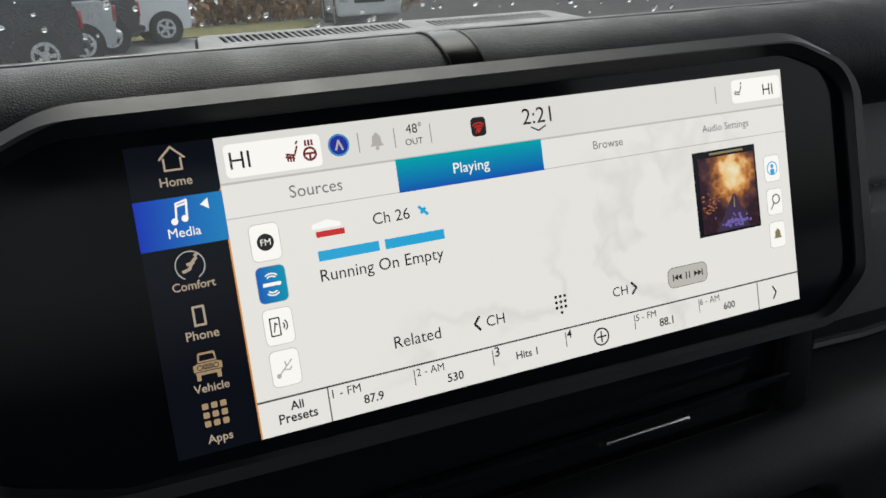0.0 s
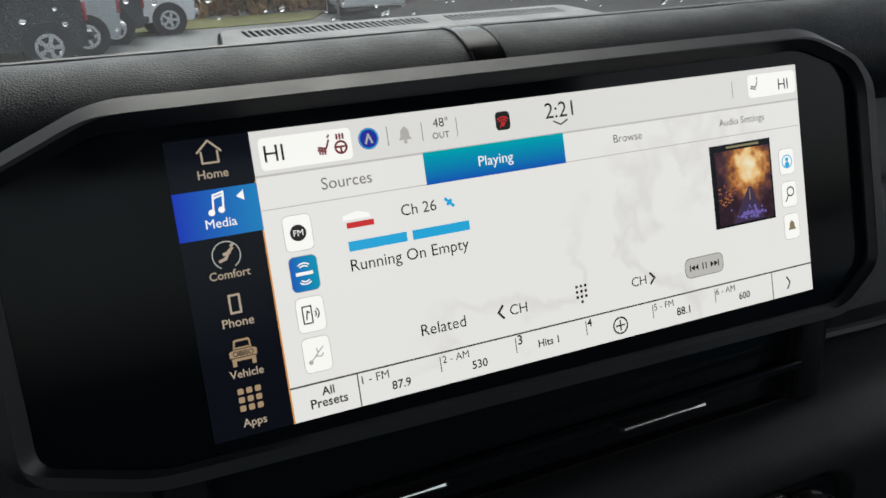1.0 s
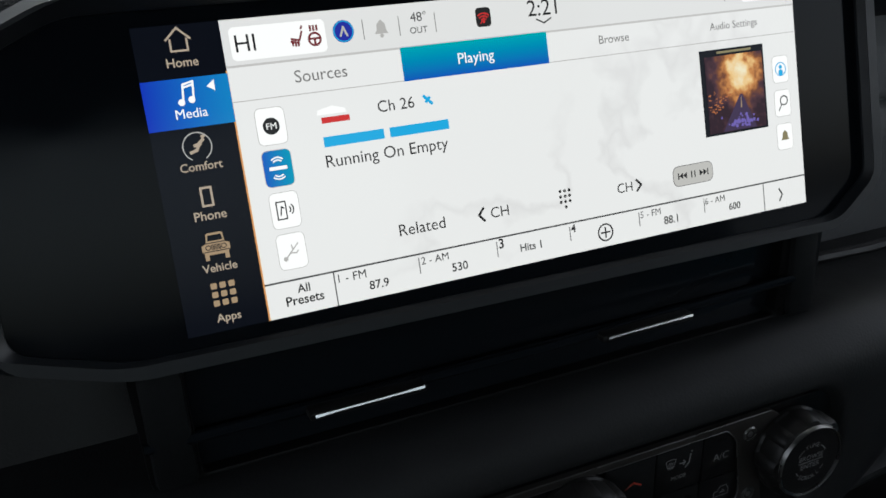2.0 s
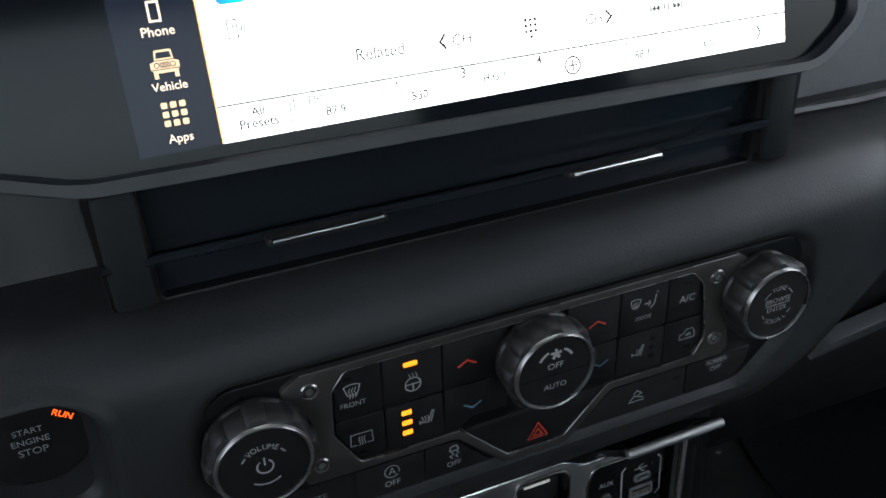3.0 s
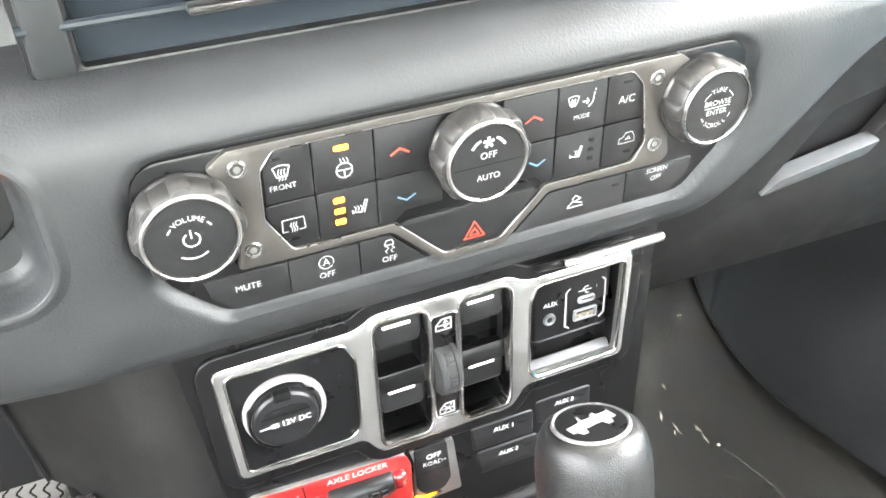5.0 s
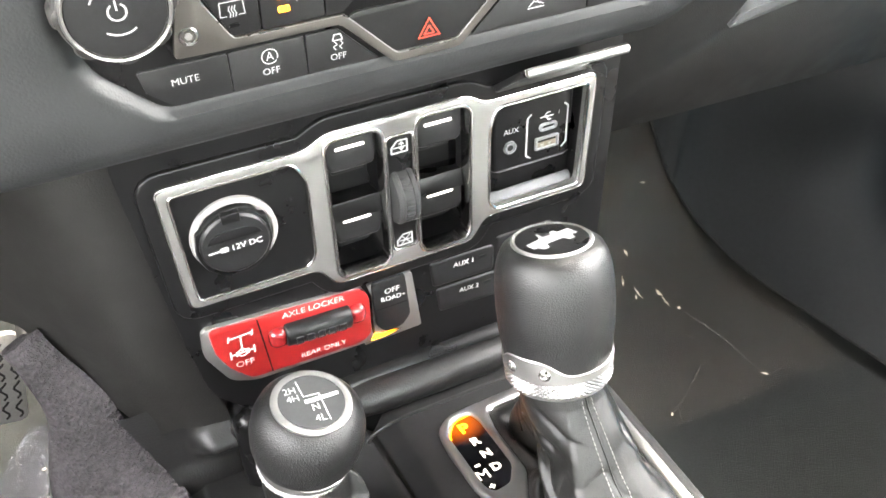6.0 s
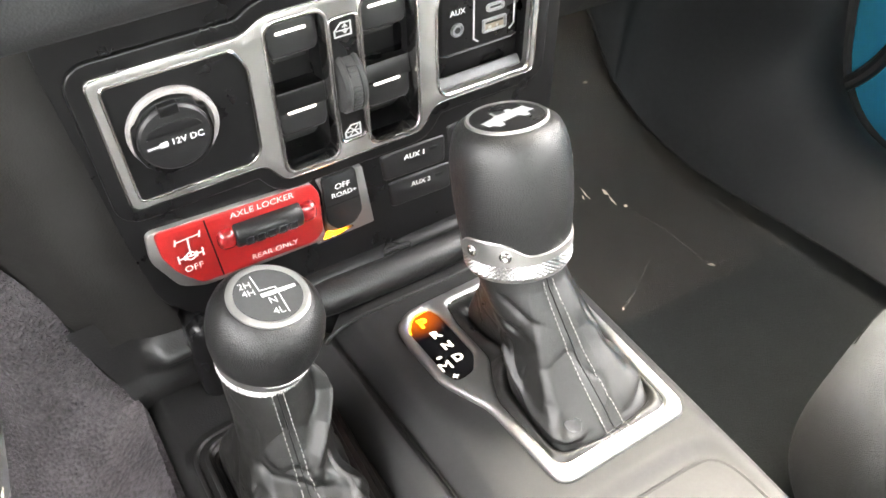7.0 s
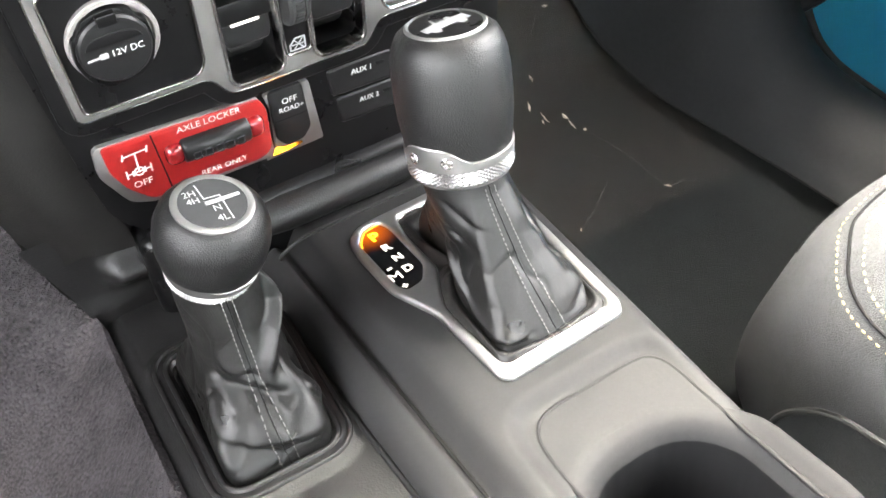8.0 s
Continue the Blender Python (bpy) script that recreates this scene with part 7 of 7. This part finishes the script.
def carpet_place(s, t):
    f = t * (len(RAIL_A) - 1)
    i = min(int(f), len(RAIL_A) - 2)
    a, b = RAIL_A[i].lerp(RAIL_A[i + 1], f - i), RAIL_B[i].lerp(RAIL_B[i + 1], f - i)
    p = a.lerp(b, s)
    p += Vector((-0.7, -0.7, 0.2)) * 0.016 * math.sin(math.pi * s) + Vector((0, -1, 0.3)) * 0.0035 * noise.noise(p * 22)
    return p


# Black filler sheet added behind the carpet to darken pale gaps.
part("filler_sheet", grid(30, 60, lambda s, t: carpet_place(0.02 + 1.1 * s, t) + Vector((0.02, 0.03, -0.018))), DEEP, tunnel, smooth=60)
part("carpet", thick(grid(60, 110, carpet_place), -0.006), CARPET, tunnel, "charcoal felt carpet", smooth=60)

pedal = thing("brake_pedal", (-0.30, 0.36, 0.55), "brushed steel brake pedal with wavy grip pattern", "pedal")
PM = axes((-0.2960, 0.296, 0.636), (1, 0.0, -0.2), (0.20, 0.30, 0.9))
part("pad", slab(rrect(0, 0, 0.058, 0.088, 0.008), -0.008, 0.0, PM, 0.003), STEEL, pedal)
wv = bmesh.new()
for i in range(5):
    for j in range(4):
        ribbon([[(-0.022 + 0.011 * i + 0.0025 * math.sin(k * 1.1), -0.038 + 0.019 * j + 0.0023 * k) for k in range(8)]], 0.0020, 0.0006, PM, wv)
part("grip_pattern", wv, RUBBER, pedal, smooth=0)
part("arm", tube([(-0.29, 0.32, 0.63), (-0.285, 0.40, 0.74), (-0.285, 0.46, 0.90)], 0.012), DEEP, pedal)
part("heel_box", box(-0.258, -0.222, 0.262, 0.36, 0.52, 0.697, 0.014, seg=4), DEEP, tunnel, "black moulded tunnel box")


def film_sheet(corner, u, v, seed, size, ground=False):
    def place(s, t):
        p = Vector(corner) + Vector(u) * s + Vector(v) * t
        lift = 0.5 + noise.noise((s * 3 + seed, t * 3, 0.5)) + 0.6 * abs(noise.noise((s * 7 + seed, t * 6, 1.5)))
        if ground:
            p.z = floor_height(p.x, p.y) + 0.006
        p += Vector((0, -0.4, 1)) * size * lift
        return p
    return grid(60, 60, place)


def driver_film(s, t):
    p = carpet_place(0.97 + 0.70 * s + 0.05 * noise.noise((t * 9, 1.0, 2.0)), 0.37 + 0.33 * t)
    lift = 0.5 + noise.noise((s * 3, t * 7, 0.5)) + 0.8 * abs(noise.noise((s * 6, t * 15, 1.5)))
    return p + Vector((-0.5, -0.7, 0.3)) * (0.004 + 0.008 * lift)


dfilm = thing("floor_film_driver", (-0.25, 0.05, 0.70), "crumpled clear plastic film in the driver footwell", "plastic film")
part("sheet", grid(50, 110, driver_film), THICKFILM, dfilm, smooth=60)
rd = random.Random(5)
# Pale tubes painted as glints along the driver's film.
for i in range(7):
    u, v = rd.uniform(0.03, 0.22), 0.10 + 0.12 * i
    du, dv = rd.uniform(0.02, 0.10), rd.uniform(-0.05, 0.02)
    part("glint", tube([driver_film(u + du * k / 5, v + dv * k / 5) + Vector((-0.5, -0.7, 0.3)) * 0.0012 for k in range(6)], [0.0002, 0.0007, 0.0010, 0.0009, 0.0006, 0.0002], k=6), GLINT if i % 2 else FAINT_GLINT, dfilm, "pale fold painted as a glint in the film", smooth=60)

# ---- passenger footwell ----
kick = thing("kick_panel", (0.65, 0.2, 0.6), "dark moulded kick panel and sill trim", "interior trim")
FOOT = spline([(0.53, 0.62, 0.800), (0.501, 0.373, 0.594), (0.504, 0.335, 0.556), (0.518, 0.287, 0.518), (0.532, 0.210, 0.497), (0.545, 0.120, 0.497), (0.560, 0.030, 0.497), (0.572, -0.06, 0.497), (0.60, -0.25, 0.497), (0.61, -0.6, 0.497)], 8)


SEAL = spline([(0.775, 0.40, 1.05), (0.775, 0.31, 1.00), (0.775, 0.26, 0.84), (0.775, 0.240, 0.70), (0.775, 0.230, 0.62), (0.775, 0.206, 0.545), (0.775, 0.150, 0.494), (0.775, 0.05, 0.482), (0.775, -0.2, 0.480), (0.775, -0.6, 0.480)], 8)


def kick_place(s, t):
    f = s * (len(FOOT) - 1)
    i = min(int(f), len(FOOT) - 2)
    p, q = FOOT[i].lerp(FOOT[i + 1], f - i), SEAL[i].lerp(SEAL[i + 1], f - i)
    r = p.lerp(q, t)
    front = smooth_step(0.45, 0.25, s)
    r.z += 0.040 * math.sin(math.pi * t ** 1.5) * (1 - front) - 0.004 * math.exp(-((t - 0.18) / 0.10) ** 2) * (1 - front)
    r.y += 0.10 * math.sin(math.pi * t) * front
    return r


part("moulding", grid(110, 40, kick_place), KICK, kick, smooth=60)
part("floor_seal", tube([p + Vector((-0.002, 0, 0.003)) for p in FOOT], 0.0020, k=8), RUBBER, kick, "black rubber edge strip")
part("door_seal", tube([p + Vector((0.002, 0, 0.003)) for p in SEAL], 0.0075, k=8), RUBBER, kick, "black rubber door seal")
part("check_strap", tube(spline([(0.752, 0.262, 0.575), (0.748, 0.255, 0.540), (0.756, 0.235, 0.522), (0.768, 0.205, 0.540), (0.779, 0.178, 0.578), (0.786, 0.155, 0.640)], 5), [0.012] * 16 + [0.010] * 10, k=10), PLASTIC, kick, "grey door check strap")
film = thing("floor_film_passenger", (0.4, 0.15, 0.5), "clear plastic protective film over the passenger carpet", "plastic film")
part("sheet", film_sheet((0.20, 0.070, 0.492), (0.335, -0.012, 0.0), (0.03, 0.52, 0.0), 8.0, 0.004, True), FILM, film)
rn = random.Random(11)


def glint(a, b, r, mat, lift=0.012, wander=0.0008):
    """A pale fold of the film from a to b, painted as a glint."""
    pts = []
    for i in range(9):
        k = i / 8
        x, y = a[0] + (b[0] - a[0]) * k + rn.uniform(-wander, wander), a[1] + (b[1] - a[1]) * k + rn.uniform(-wander, wander)
        pts.append((x, y, floor_height(x, y) + lift + rn.uniform(-0.0004, 0.0004)))
    part("glint", tube(pts, [r * (0.15 + 0.85 * math.sin(math.pi * i / 8) ** 2) for i in range(9)], k=6), mat, film, "pale fold painted as a glint in the film", smooth=60)


for a, b, r in (((0.4015, 0.298), (0.4030, 0.291), 0.0018), ((0.3820, 0.272), (0.3770, 0.260), 0.0016), ((0.3890, 0.256), (0.3905, 0.238), 0.0008), ((0.4125, 0.243), (0.4140, 0.232), 0.0020),
                ((0.4140, 0.232), (0.4110, 0.212), 0.0008), ((0.4190, 0.208), (0.4205, 0.204), 0.0015), ((0.4360, 0.083), (0.4420, 0.078), 0.0013), ((0.4580, 0.354), (0.4660, 0.353), 0.0012),
                ((0.3850, 0.246), (0.3835, 0.240), 0.0009), ((0.3120, 0.079), (0.3150, 0.082), 0.0011)):
    glint(a, b, r, GLINT)
for a, b, r in (((0.4200, 0.202), (0.4330, 0.143), 0.0010), ((0.4330, 0.143), (0.4370, 0.086), 0.0013), ((0.3900, 0.126), (0.3480, 0.098), 0.0015), ((0.3480, 0.098), (0.3110, 0.078), 0.0017),
                ((0.3380, 0.104), (0.3180, 0.070), 0.0009), ((0.3950, 0.172), (0.4080, 0.150), 0.0009), ((0.4480, 0.352), (0.4250, 0.330), 0.0009), ((0.4400, 0.080), (0.4700, 0.077), 0.0008)):
    glint(a, b, r, FAINT_GLINT)

# ---- passenger seat ----
pseat = thing("passenger_seat", (0.45, -0.45, 0.50), "grey fabric passenger seat cushion with ochre stitching", "car seat")


def cushion_place(s, t):
    a, b = 2 * math.pi * s, math.pi * (t - 0.5)
    sg = lambda v, e: math.copysign(abs(v) ** e, v)
    cx, cy, cz = sg(math.cos(b), 0.42) * sg(math.cos(a), 0.40), sg(math.cos(b), 0.42) * sg(math.sin(a), 0.40), sg(math.sin(b), 0.50)
    x, y, z = 0.485 + 0.250 * cx, -0.425 + 0.290 * cy, 0.640 + 0.150 * cz
    if z > 0.64:
        inner = smooth_step(0.20, 0.10, abs(x - 0.485))
        z -= 0.022 * inner * smooth_step(0.73, 0.79, z)
    y += 0.02 * (z - 0.63) / 0.15 * smooth_step(-0.37, -0.17, y) * -1
    return (x, y, z)


part("cushion", grid(140, 90, cushion_place, closed=True), FABRIC, pseat, "grey woven fabric cushion", smooth=70)
part("backrest", box(0.265, 0.705, -0.86, -0.69, 0.60, 1.25, 0.06, seg=5), FABRIC, pseat, "grey woven fabric backrest")
part("base", box(0.29, 0.69, -0.67, -0.24, 0.485, 0.56, 0.01), DEEP, pseat)
import mathutils.bvhtree

tmp = grid(140, 90, cushion_place, closed=True)
SEATBVH = mathutils.bvhtree.BVHTree.FromBMesh(tmp)
tmp.free()


def on_seat(p, lift=0.0008):
    loc, nor, _, _ = SEATBVH.find_nearest(Vector(p))
    if nor.dot(loc - Vector((0.485, -0.425, 0.64))) < 0:
        nor = -nor
    return loc + nor * lift


def along(line, parent, r, mat, name, lift, label="", stitches=0):
    """A seam or piping laid on the cushion, or a row of stitches."""
    pts = [on_seat(p, lift) for p in spline(line, 14)]
    if not stitches:
        return part(name, tube(pts, r, k=8), mat, parent, label)
    bm = bmesh.new()
    run = 0.0
    for a, b in zip(pts, pts[1:]):
        run += (b - a).length
        if run > stitches:
            d = (b - a).normalized()
            tube([b - d * stitches * 0.30, b, b + d * stitches * 0.30], [0.0005, 0.0010, 0.0005], bm, 6)
            run = 0.0
    return part(name, bm, mat, parent, label)


SEAM = [(0.46, -0.150, 0.765), (0.37, -0.165, 0.758), (0.318, -0.178, 0.750), (0.302, -0.185, 0.746), (0.281, -0.200, 0.745), (0.268, -0.212, 0.741), (0.259, -0.226, 0.738), (0.253, -0.243, 0.737), (0.250, -0.261, 0.738), (0.249, -0.36, 0.74), (0.25, -0.62, 0.74)]
along(SEAM, pseat, 0.0013, DEEP, "seam", 0.0)
along([(x - 0.0045, y + 0.004, z - 0.007) for x, y, z in SEAM], pseat, 0, GOLD, "stitching", 0.0006, "ochre stitching", 0.0052)
along([(x + 0.007, y - 0.006, z + 0.006) for x, y, z in SEAM], pseat, 0, GOLD, "stitching", 0.0006, "ochre stitching", 0.0052)
along([(0.244, -0.223, 0.581), (0.242, -0.229, 0.610), (0.240, -0.245, 0.640), (0.238, -0.261, 0.657), (0.237, -0.284, 0.670), (0.237, -0.36, 0.690), (0.238, -0.6, 0.70)], pseat, 0.0030, PIPING, "piping", 0.001, "dark piping")
along([(0.300, -0.156, 0.690), (0.315, -0.151, 0.700), (0.36, -0.145, 0.715), (0.48, -0.140, 0.72)], pseat, 0.0010, DEEP, "front_seam", 0.0)

# Unseen driver seat, a copy added to block light from behind.
dseat = copy_thing(pseat, pose(-0.50, -0.58, 0.50))
tagged(dseat, "unseen grey fabric driver seat added to block light", "car seat")
dseat.name = "unseen_driver_seat"

# ---- outside: car park, verge, trees, parked vehicles ----
ASPHALT = material("wet_asphalt", (0.10, 0.105, 0.11), 0.45, grain=("noise", 60, 0.5, 0.01), vary=0.25, vscale=0.6)
GRASS = material("autumn_grass", (0.13, 0.125, 0.035), 0.9, grain=("noise", 30, 0.8, 0.05), vary=0.4, vscale=0.7)
BROWN = material("brown_brush", (0.25, 0.135, 0.055), 0.9, vary=0.5, vscale=0.5)
BARK = material("bark", (0.10, 0.075, 0.06), 0.9, vary=0.3)
TYRE = material("tyre_rubber", (0.02, 0.02, 0.022), 0.7, vary=0.2)
RIM = material("alloy_rim", (0.50, 0.50, 0.51), 0.3, metal=0.9)
TINT = material("tinted_glass", (0.05, 0.06, 0.065), 0.08, vary=0.02)
LAMPRED = material("tail_lamp", (0.35, 0.02, 0.03), 0.2, coat=0.5)
PAINTS = {"black": material("black_paint", (0.014, 0.016, 0.018), 0.3, coat=0.6), "white": material("white_paint", (0.70, 0.71, 0.72), 0.3, coat=0.5),
          "silver": material("silver_paint", (0.42, 0.44, 0.45), 0.3, metal=0.3, coat=0.5), "grey": material("grey_paint", (0.10, 0.115, 0.13), 0.3, coat=0.5),
          "red": material("red_paint", (0.42, 0.03, 0.05), 0.3, coat=0.6)}
GROUND_Z = -0.22
gr = bmesh.new()
bmesh.ops.create_grid(gr, x_segments=40, y_segments=40, size=600)
bmesh.ops.translate(gr, verts=gr.verts[:], vec=(0, 0, GROUND_Z))
solid("ground", gr, ASPHALT, "wet grey asphalt car park reaching the distance", "ground", "structure")
solid("grass_verge", slab(rounded([(-60, 25.6), (7.4, 25.6), (9.5, 30.6), (-60, 30.6)], 1), -0.2, 0.03, Matrix.Translation((0, 0, GROUND_Z))), GRASS, "yellow-green autumn grass verge beyond the cars", "grass", "structure")
rb = random.Random(3)
brush = bmesh.new()
for i in range(20000):
    x, y, z = rb.uniform(-12, 40), rb.uniform(31, 37), rb.uniform(0, 1) ** 1.6 * 5.0
    r = rb.uniform(0.10, 0.30)
    own = Matrix.Translation((x, y, z + GROUND_Z)) @ Euler((rb.uniform(0, 3), rb.uniform(0, 3), rb.uniform(0, 3))).to_matrix().to_4x4()
    vs = [brush.verts.new(own @ Vector(p)) for p in ((-r, 0, 0), (0, -r * 0.6, 0), (r, 0, 0), (0, r * 0.7, 0.2 * r))]
    brush.faces.new(vs)
tagged(part("brush_wood", brush, BROWN, smooth=0), "brown leafless autumn brush behind the verge", "brush", kind="stuff")


def tree(x, y, h, seed):
    rt = random.Random(seed)
    root = thing("tree", (x, y, GROUND_Z), "bare brown autumn tree beyond the car park", "tree", "trees behind the verge")
    trunk, crown = bmesh.new(), bmesh.new()
    tube([(x, y, GROUND_Z), (x + 0.1, y, h * 0.5), (x, y, h)], [0.22, 0.15, 0.04], trunk)
    for i in range(9):
        z = h * rt.uniform(0.25, 0.9)
        a = rt.uniform(0, 6.28)
        e = Vector((x + math.cos(a) * h * 0.25, y + math.sin(a) * h * 0.25, z + h * 0.2))
        tube([(x, y, z), e], [0.07, 0.02], trunk, 5)
        for j in range(26):
            p = e + Vector((rt.gauss(0, 0.5), rt.gauss(0, 0.5), rt.gauss(0, 0.5)))
            r = rt.uniform(0.08, 0.22)
            crown.faces.new([crown.verts.new(p + Vector(q) * r) for q in ((-1, 0, 0), (0, -0.6, 0.4), (1, 0, 0), (0, 0.6, 0.5))])
    part("trunk", trunk, BARK, root)
    part("crown", crown, BROWN, root, smooth=0)
    return root


for i in range(12):
    tree(-6 + 3.2 * i + rb.uniform(-1, 1), 33 + rb.uniform(-1, 4), rb.uniform(7, 10), 40 + i)


def turned(bm, m):
    bm.transform(m)
    return bm


def vehicle(colour, pickup, at, heading, label, group):
    """A parked vehicle: nose along +x before it is turned."""
    m = Matrix.Translation(at) @ Matrix.Rotation(radians(heading), 4, "Z")
    root = thing("pickup_truck" if pickup else "suv", at, label, "parked vehicle", group)
    sidem = m @ axes((0, -0.92, 0), (1, 0, 0), (0, 0, 1))
    lower = rounded([(-2.42, 0.34), (2.5, 0.34), (2.6, 0.95), (2.35, 1.15), (1.0, 1.22), (-2.40, 1.24), (-2.45, 0.9)], 0.10)
    arches = [circle(x, 0.38, 0.45, 20) for x in (-1.75, 1.60)]
    part("body", slab(lower, -1.84, 0.0, sidem, 0.06), PAINTS[colour], root)
    if pickup:
        cab = [(-0.6, 1.2), (1.1, 1.2), (0.55, 1.80), (-0.45, 1.82)]
    else:
        cab = [(-2.38, 1.2), (1.1, 1.2), (0.6, 1.82), (-2.25, 1.84)]
    part("cabin", slab(rounded(cab, 0.12), -1.76, -0.08, sidem, 0.06), PAINTS[colour], root)
    for k, (n0, n1) in enumerate(((-0.085, -0.072), (-1.772, -1.758))):
        x0, x1 = cab[0][0] + 0.12, 0.75
        mid = (x0 + x1) / 2
        for a, b in ((x0, mid - 0.05), (mid + 0.05, x1)):
            part("window", slab(rounded([(a, 1.27), (b, 1.27), (min(b, 0.55), 1.70), (a + 0.04, 1.70)], 0.05), n0, n1, sidem), TINT, root)
    for x in (-1.75, 1.60):
        part("arch", slab(arches[0 if x < 0 else 1], -1.85, 0.006, sidem), TYRE, root)
        for n0, n1 in ((-0.20, 0.03), (-1.87, -1.64)):
            wl = part("wheel", slab(circle(x, 0.38, 0.38, 28), n0, n1, sidem, 0.04), TYRE, root)
            out = n1 if n1 > 0 else n0
            s = 1 if n1 > 0 else -1
            gaps = [[(x + q * math.cos(radians(a + w)), 0.38 + q * math.sin(radians(a + w))) for q, w in ((0.09, -16), (0.20, -22), (0.20, 22), (0.09, 16))] for a in range(0, 360, 72)]
            part("rim", slab(circle(x, 0.38, 0.25, 28), out, out + 0.012 * s, sidem, holes=gaps), RIM, wl)
    for y in (-0.92, 0.74):
        part("tail_lamp", turned(box(-2.48, -2.38, y, y + 0.18, 0.80, 1.15, 0.02), m), LAMPRED, root)
    part("bumper", turned(box(-2.56, -2.42, -0.88, 0.88, 0.45, 0.62, 0.04), m), RIM if pickup else PAINTS["black"], root)
    part("grille", turned(box(2.52, 2.62, -0.45, 0.45, 0.70, 0.88, 0.03), m), TYRE, root)
    for y in (-0.88, 0.64):
        part("headlamp", turned(box(2.50, 2.64, y, y + 0.24, 0.72, 0.92, 0.03), m), RIM, root)
    return root


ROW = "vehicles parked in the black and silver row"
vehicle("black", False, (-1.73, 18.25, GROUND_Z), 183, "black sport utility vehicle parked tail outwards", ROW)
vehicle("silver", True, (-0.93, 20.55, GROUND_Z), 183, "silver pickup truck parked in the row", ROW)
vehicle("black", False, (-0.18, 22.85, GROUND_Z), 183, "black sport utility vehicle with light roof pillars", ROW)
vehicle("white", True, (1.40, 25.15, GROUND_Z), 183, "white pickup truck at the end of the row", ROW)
NEAR = "vehicles parked beside the lane"
FAR = "vehicles parked beyond the lane"
vehicle("white", True, (9.5, 26.8, GROUND_Z), 258, "white pickup truck facing the lane", FAR)
vehicle("red", False, (13.6, 25.6, GROUND_Z), 205, "red sport utility vehicle in the far row", FAR)
vehicle("red", False, (13.0, 13.3, GROUND_Z), 154, "dark red car in the near row", NEAR)
vehicle("red", False, (11.9, 11.0, GROUND_Z), 154, "bright red car in the near row", NEAR)
vehicle("silver", False, (10.8, 8.7, GROUND_Z), 154, "silver car beside the red one", NEAR)
vehicle("white", False, (9.7, 6.4, GROUND_Z), 154, "white car at the end of the near row", NEAR)

# the car's own wheels, which carry the cabin over the ground
for x in (-0.72, 0.72):
    for y in (1.05, -1.40):
        root = thing("car_wheel", (x, y, GROUND_Z), "black off-road tyre on an alloy rim", "car wheel", "wheels of the car", kind="structure")
        hub = Matrix.Translation((x, y, GROUND_Z + 0.40)) @ Matrix.Rotation(radians(90), 4, "Y")
        part("tyre", lathe([(0.24, -0.11), (0.35, -0.125), (0.39, -0.10), (0.40, 0.0), (0.39, 0.10), (0.35, 0.125), (0.24, 0.11)], hub, 48), TYRE, root)
        part("rim", lathe([(0.05, -0.115), (0.235, -0.10), (0.245, -0.116), (0.25, 0.0), (0.245, 0.116), (0.235, 0.10), (0.05, 0.115)], hub, 40), RIM, root)
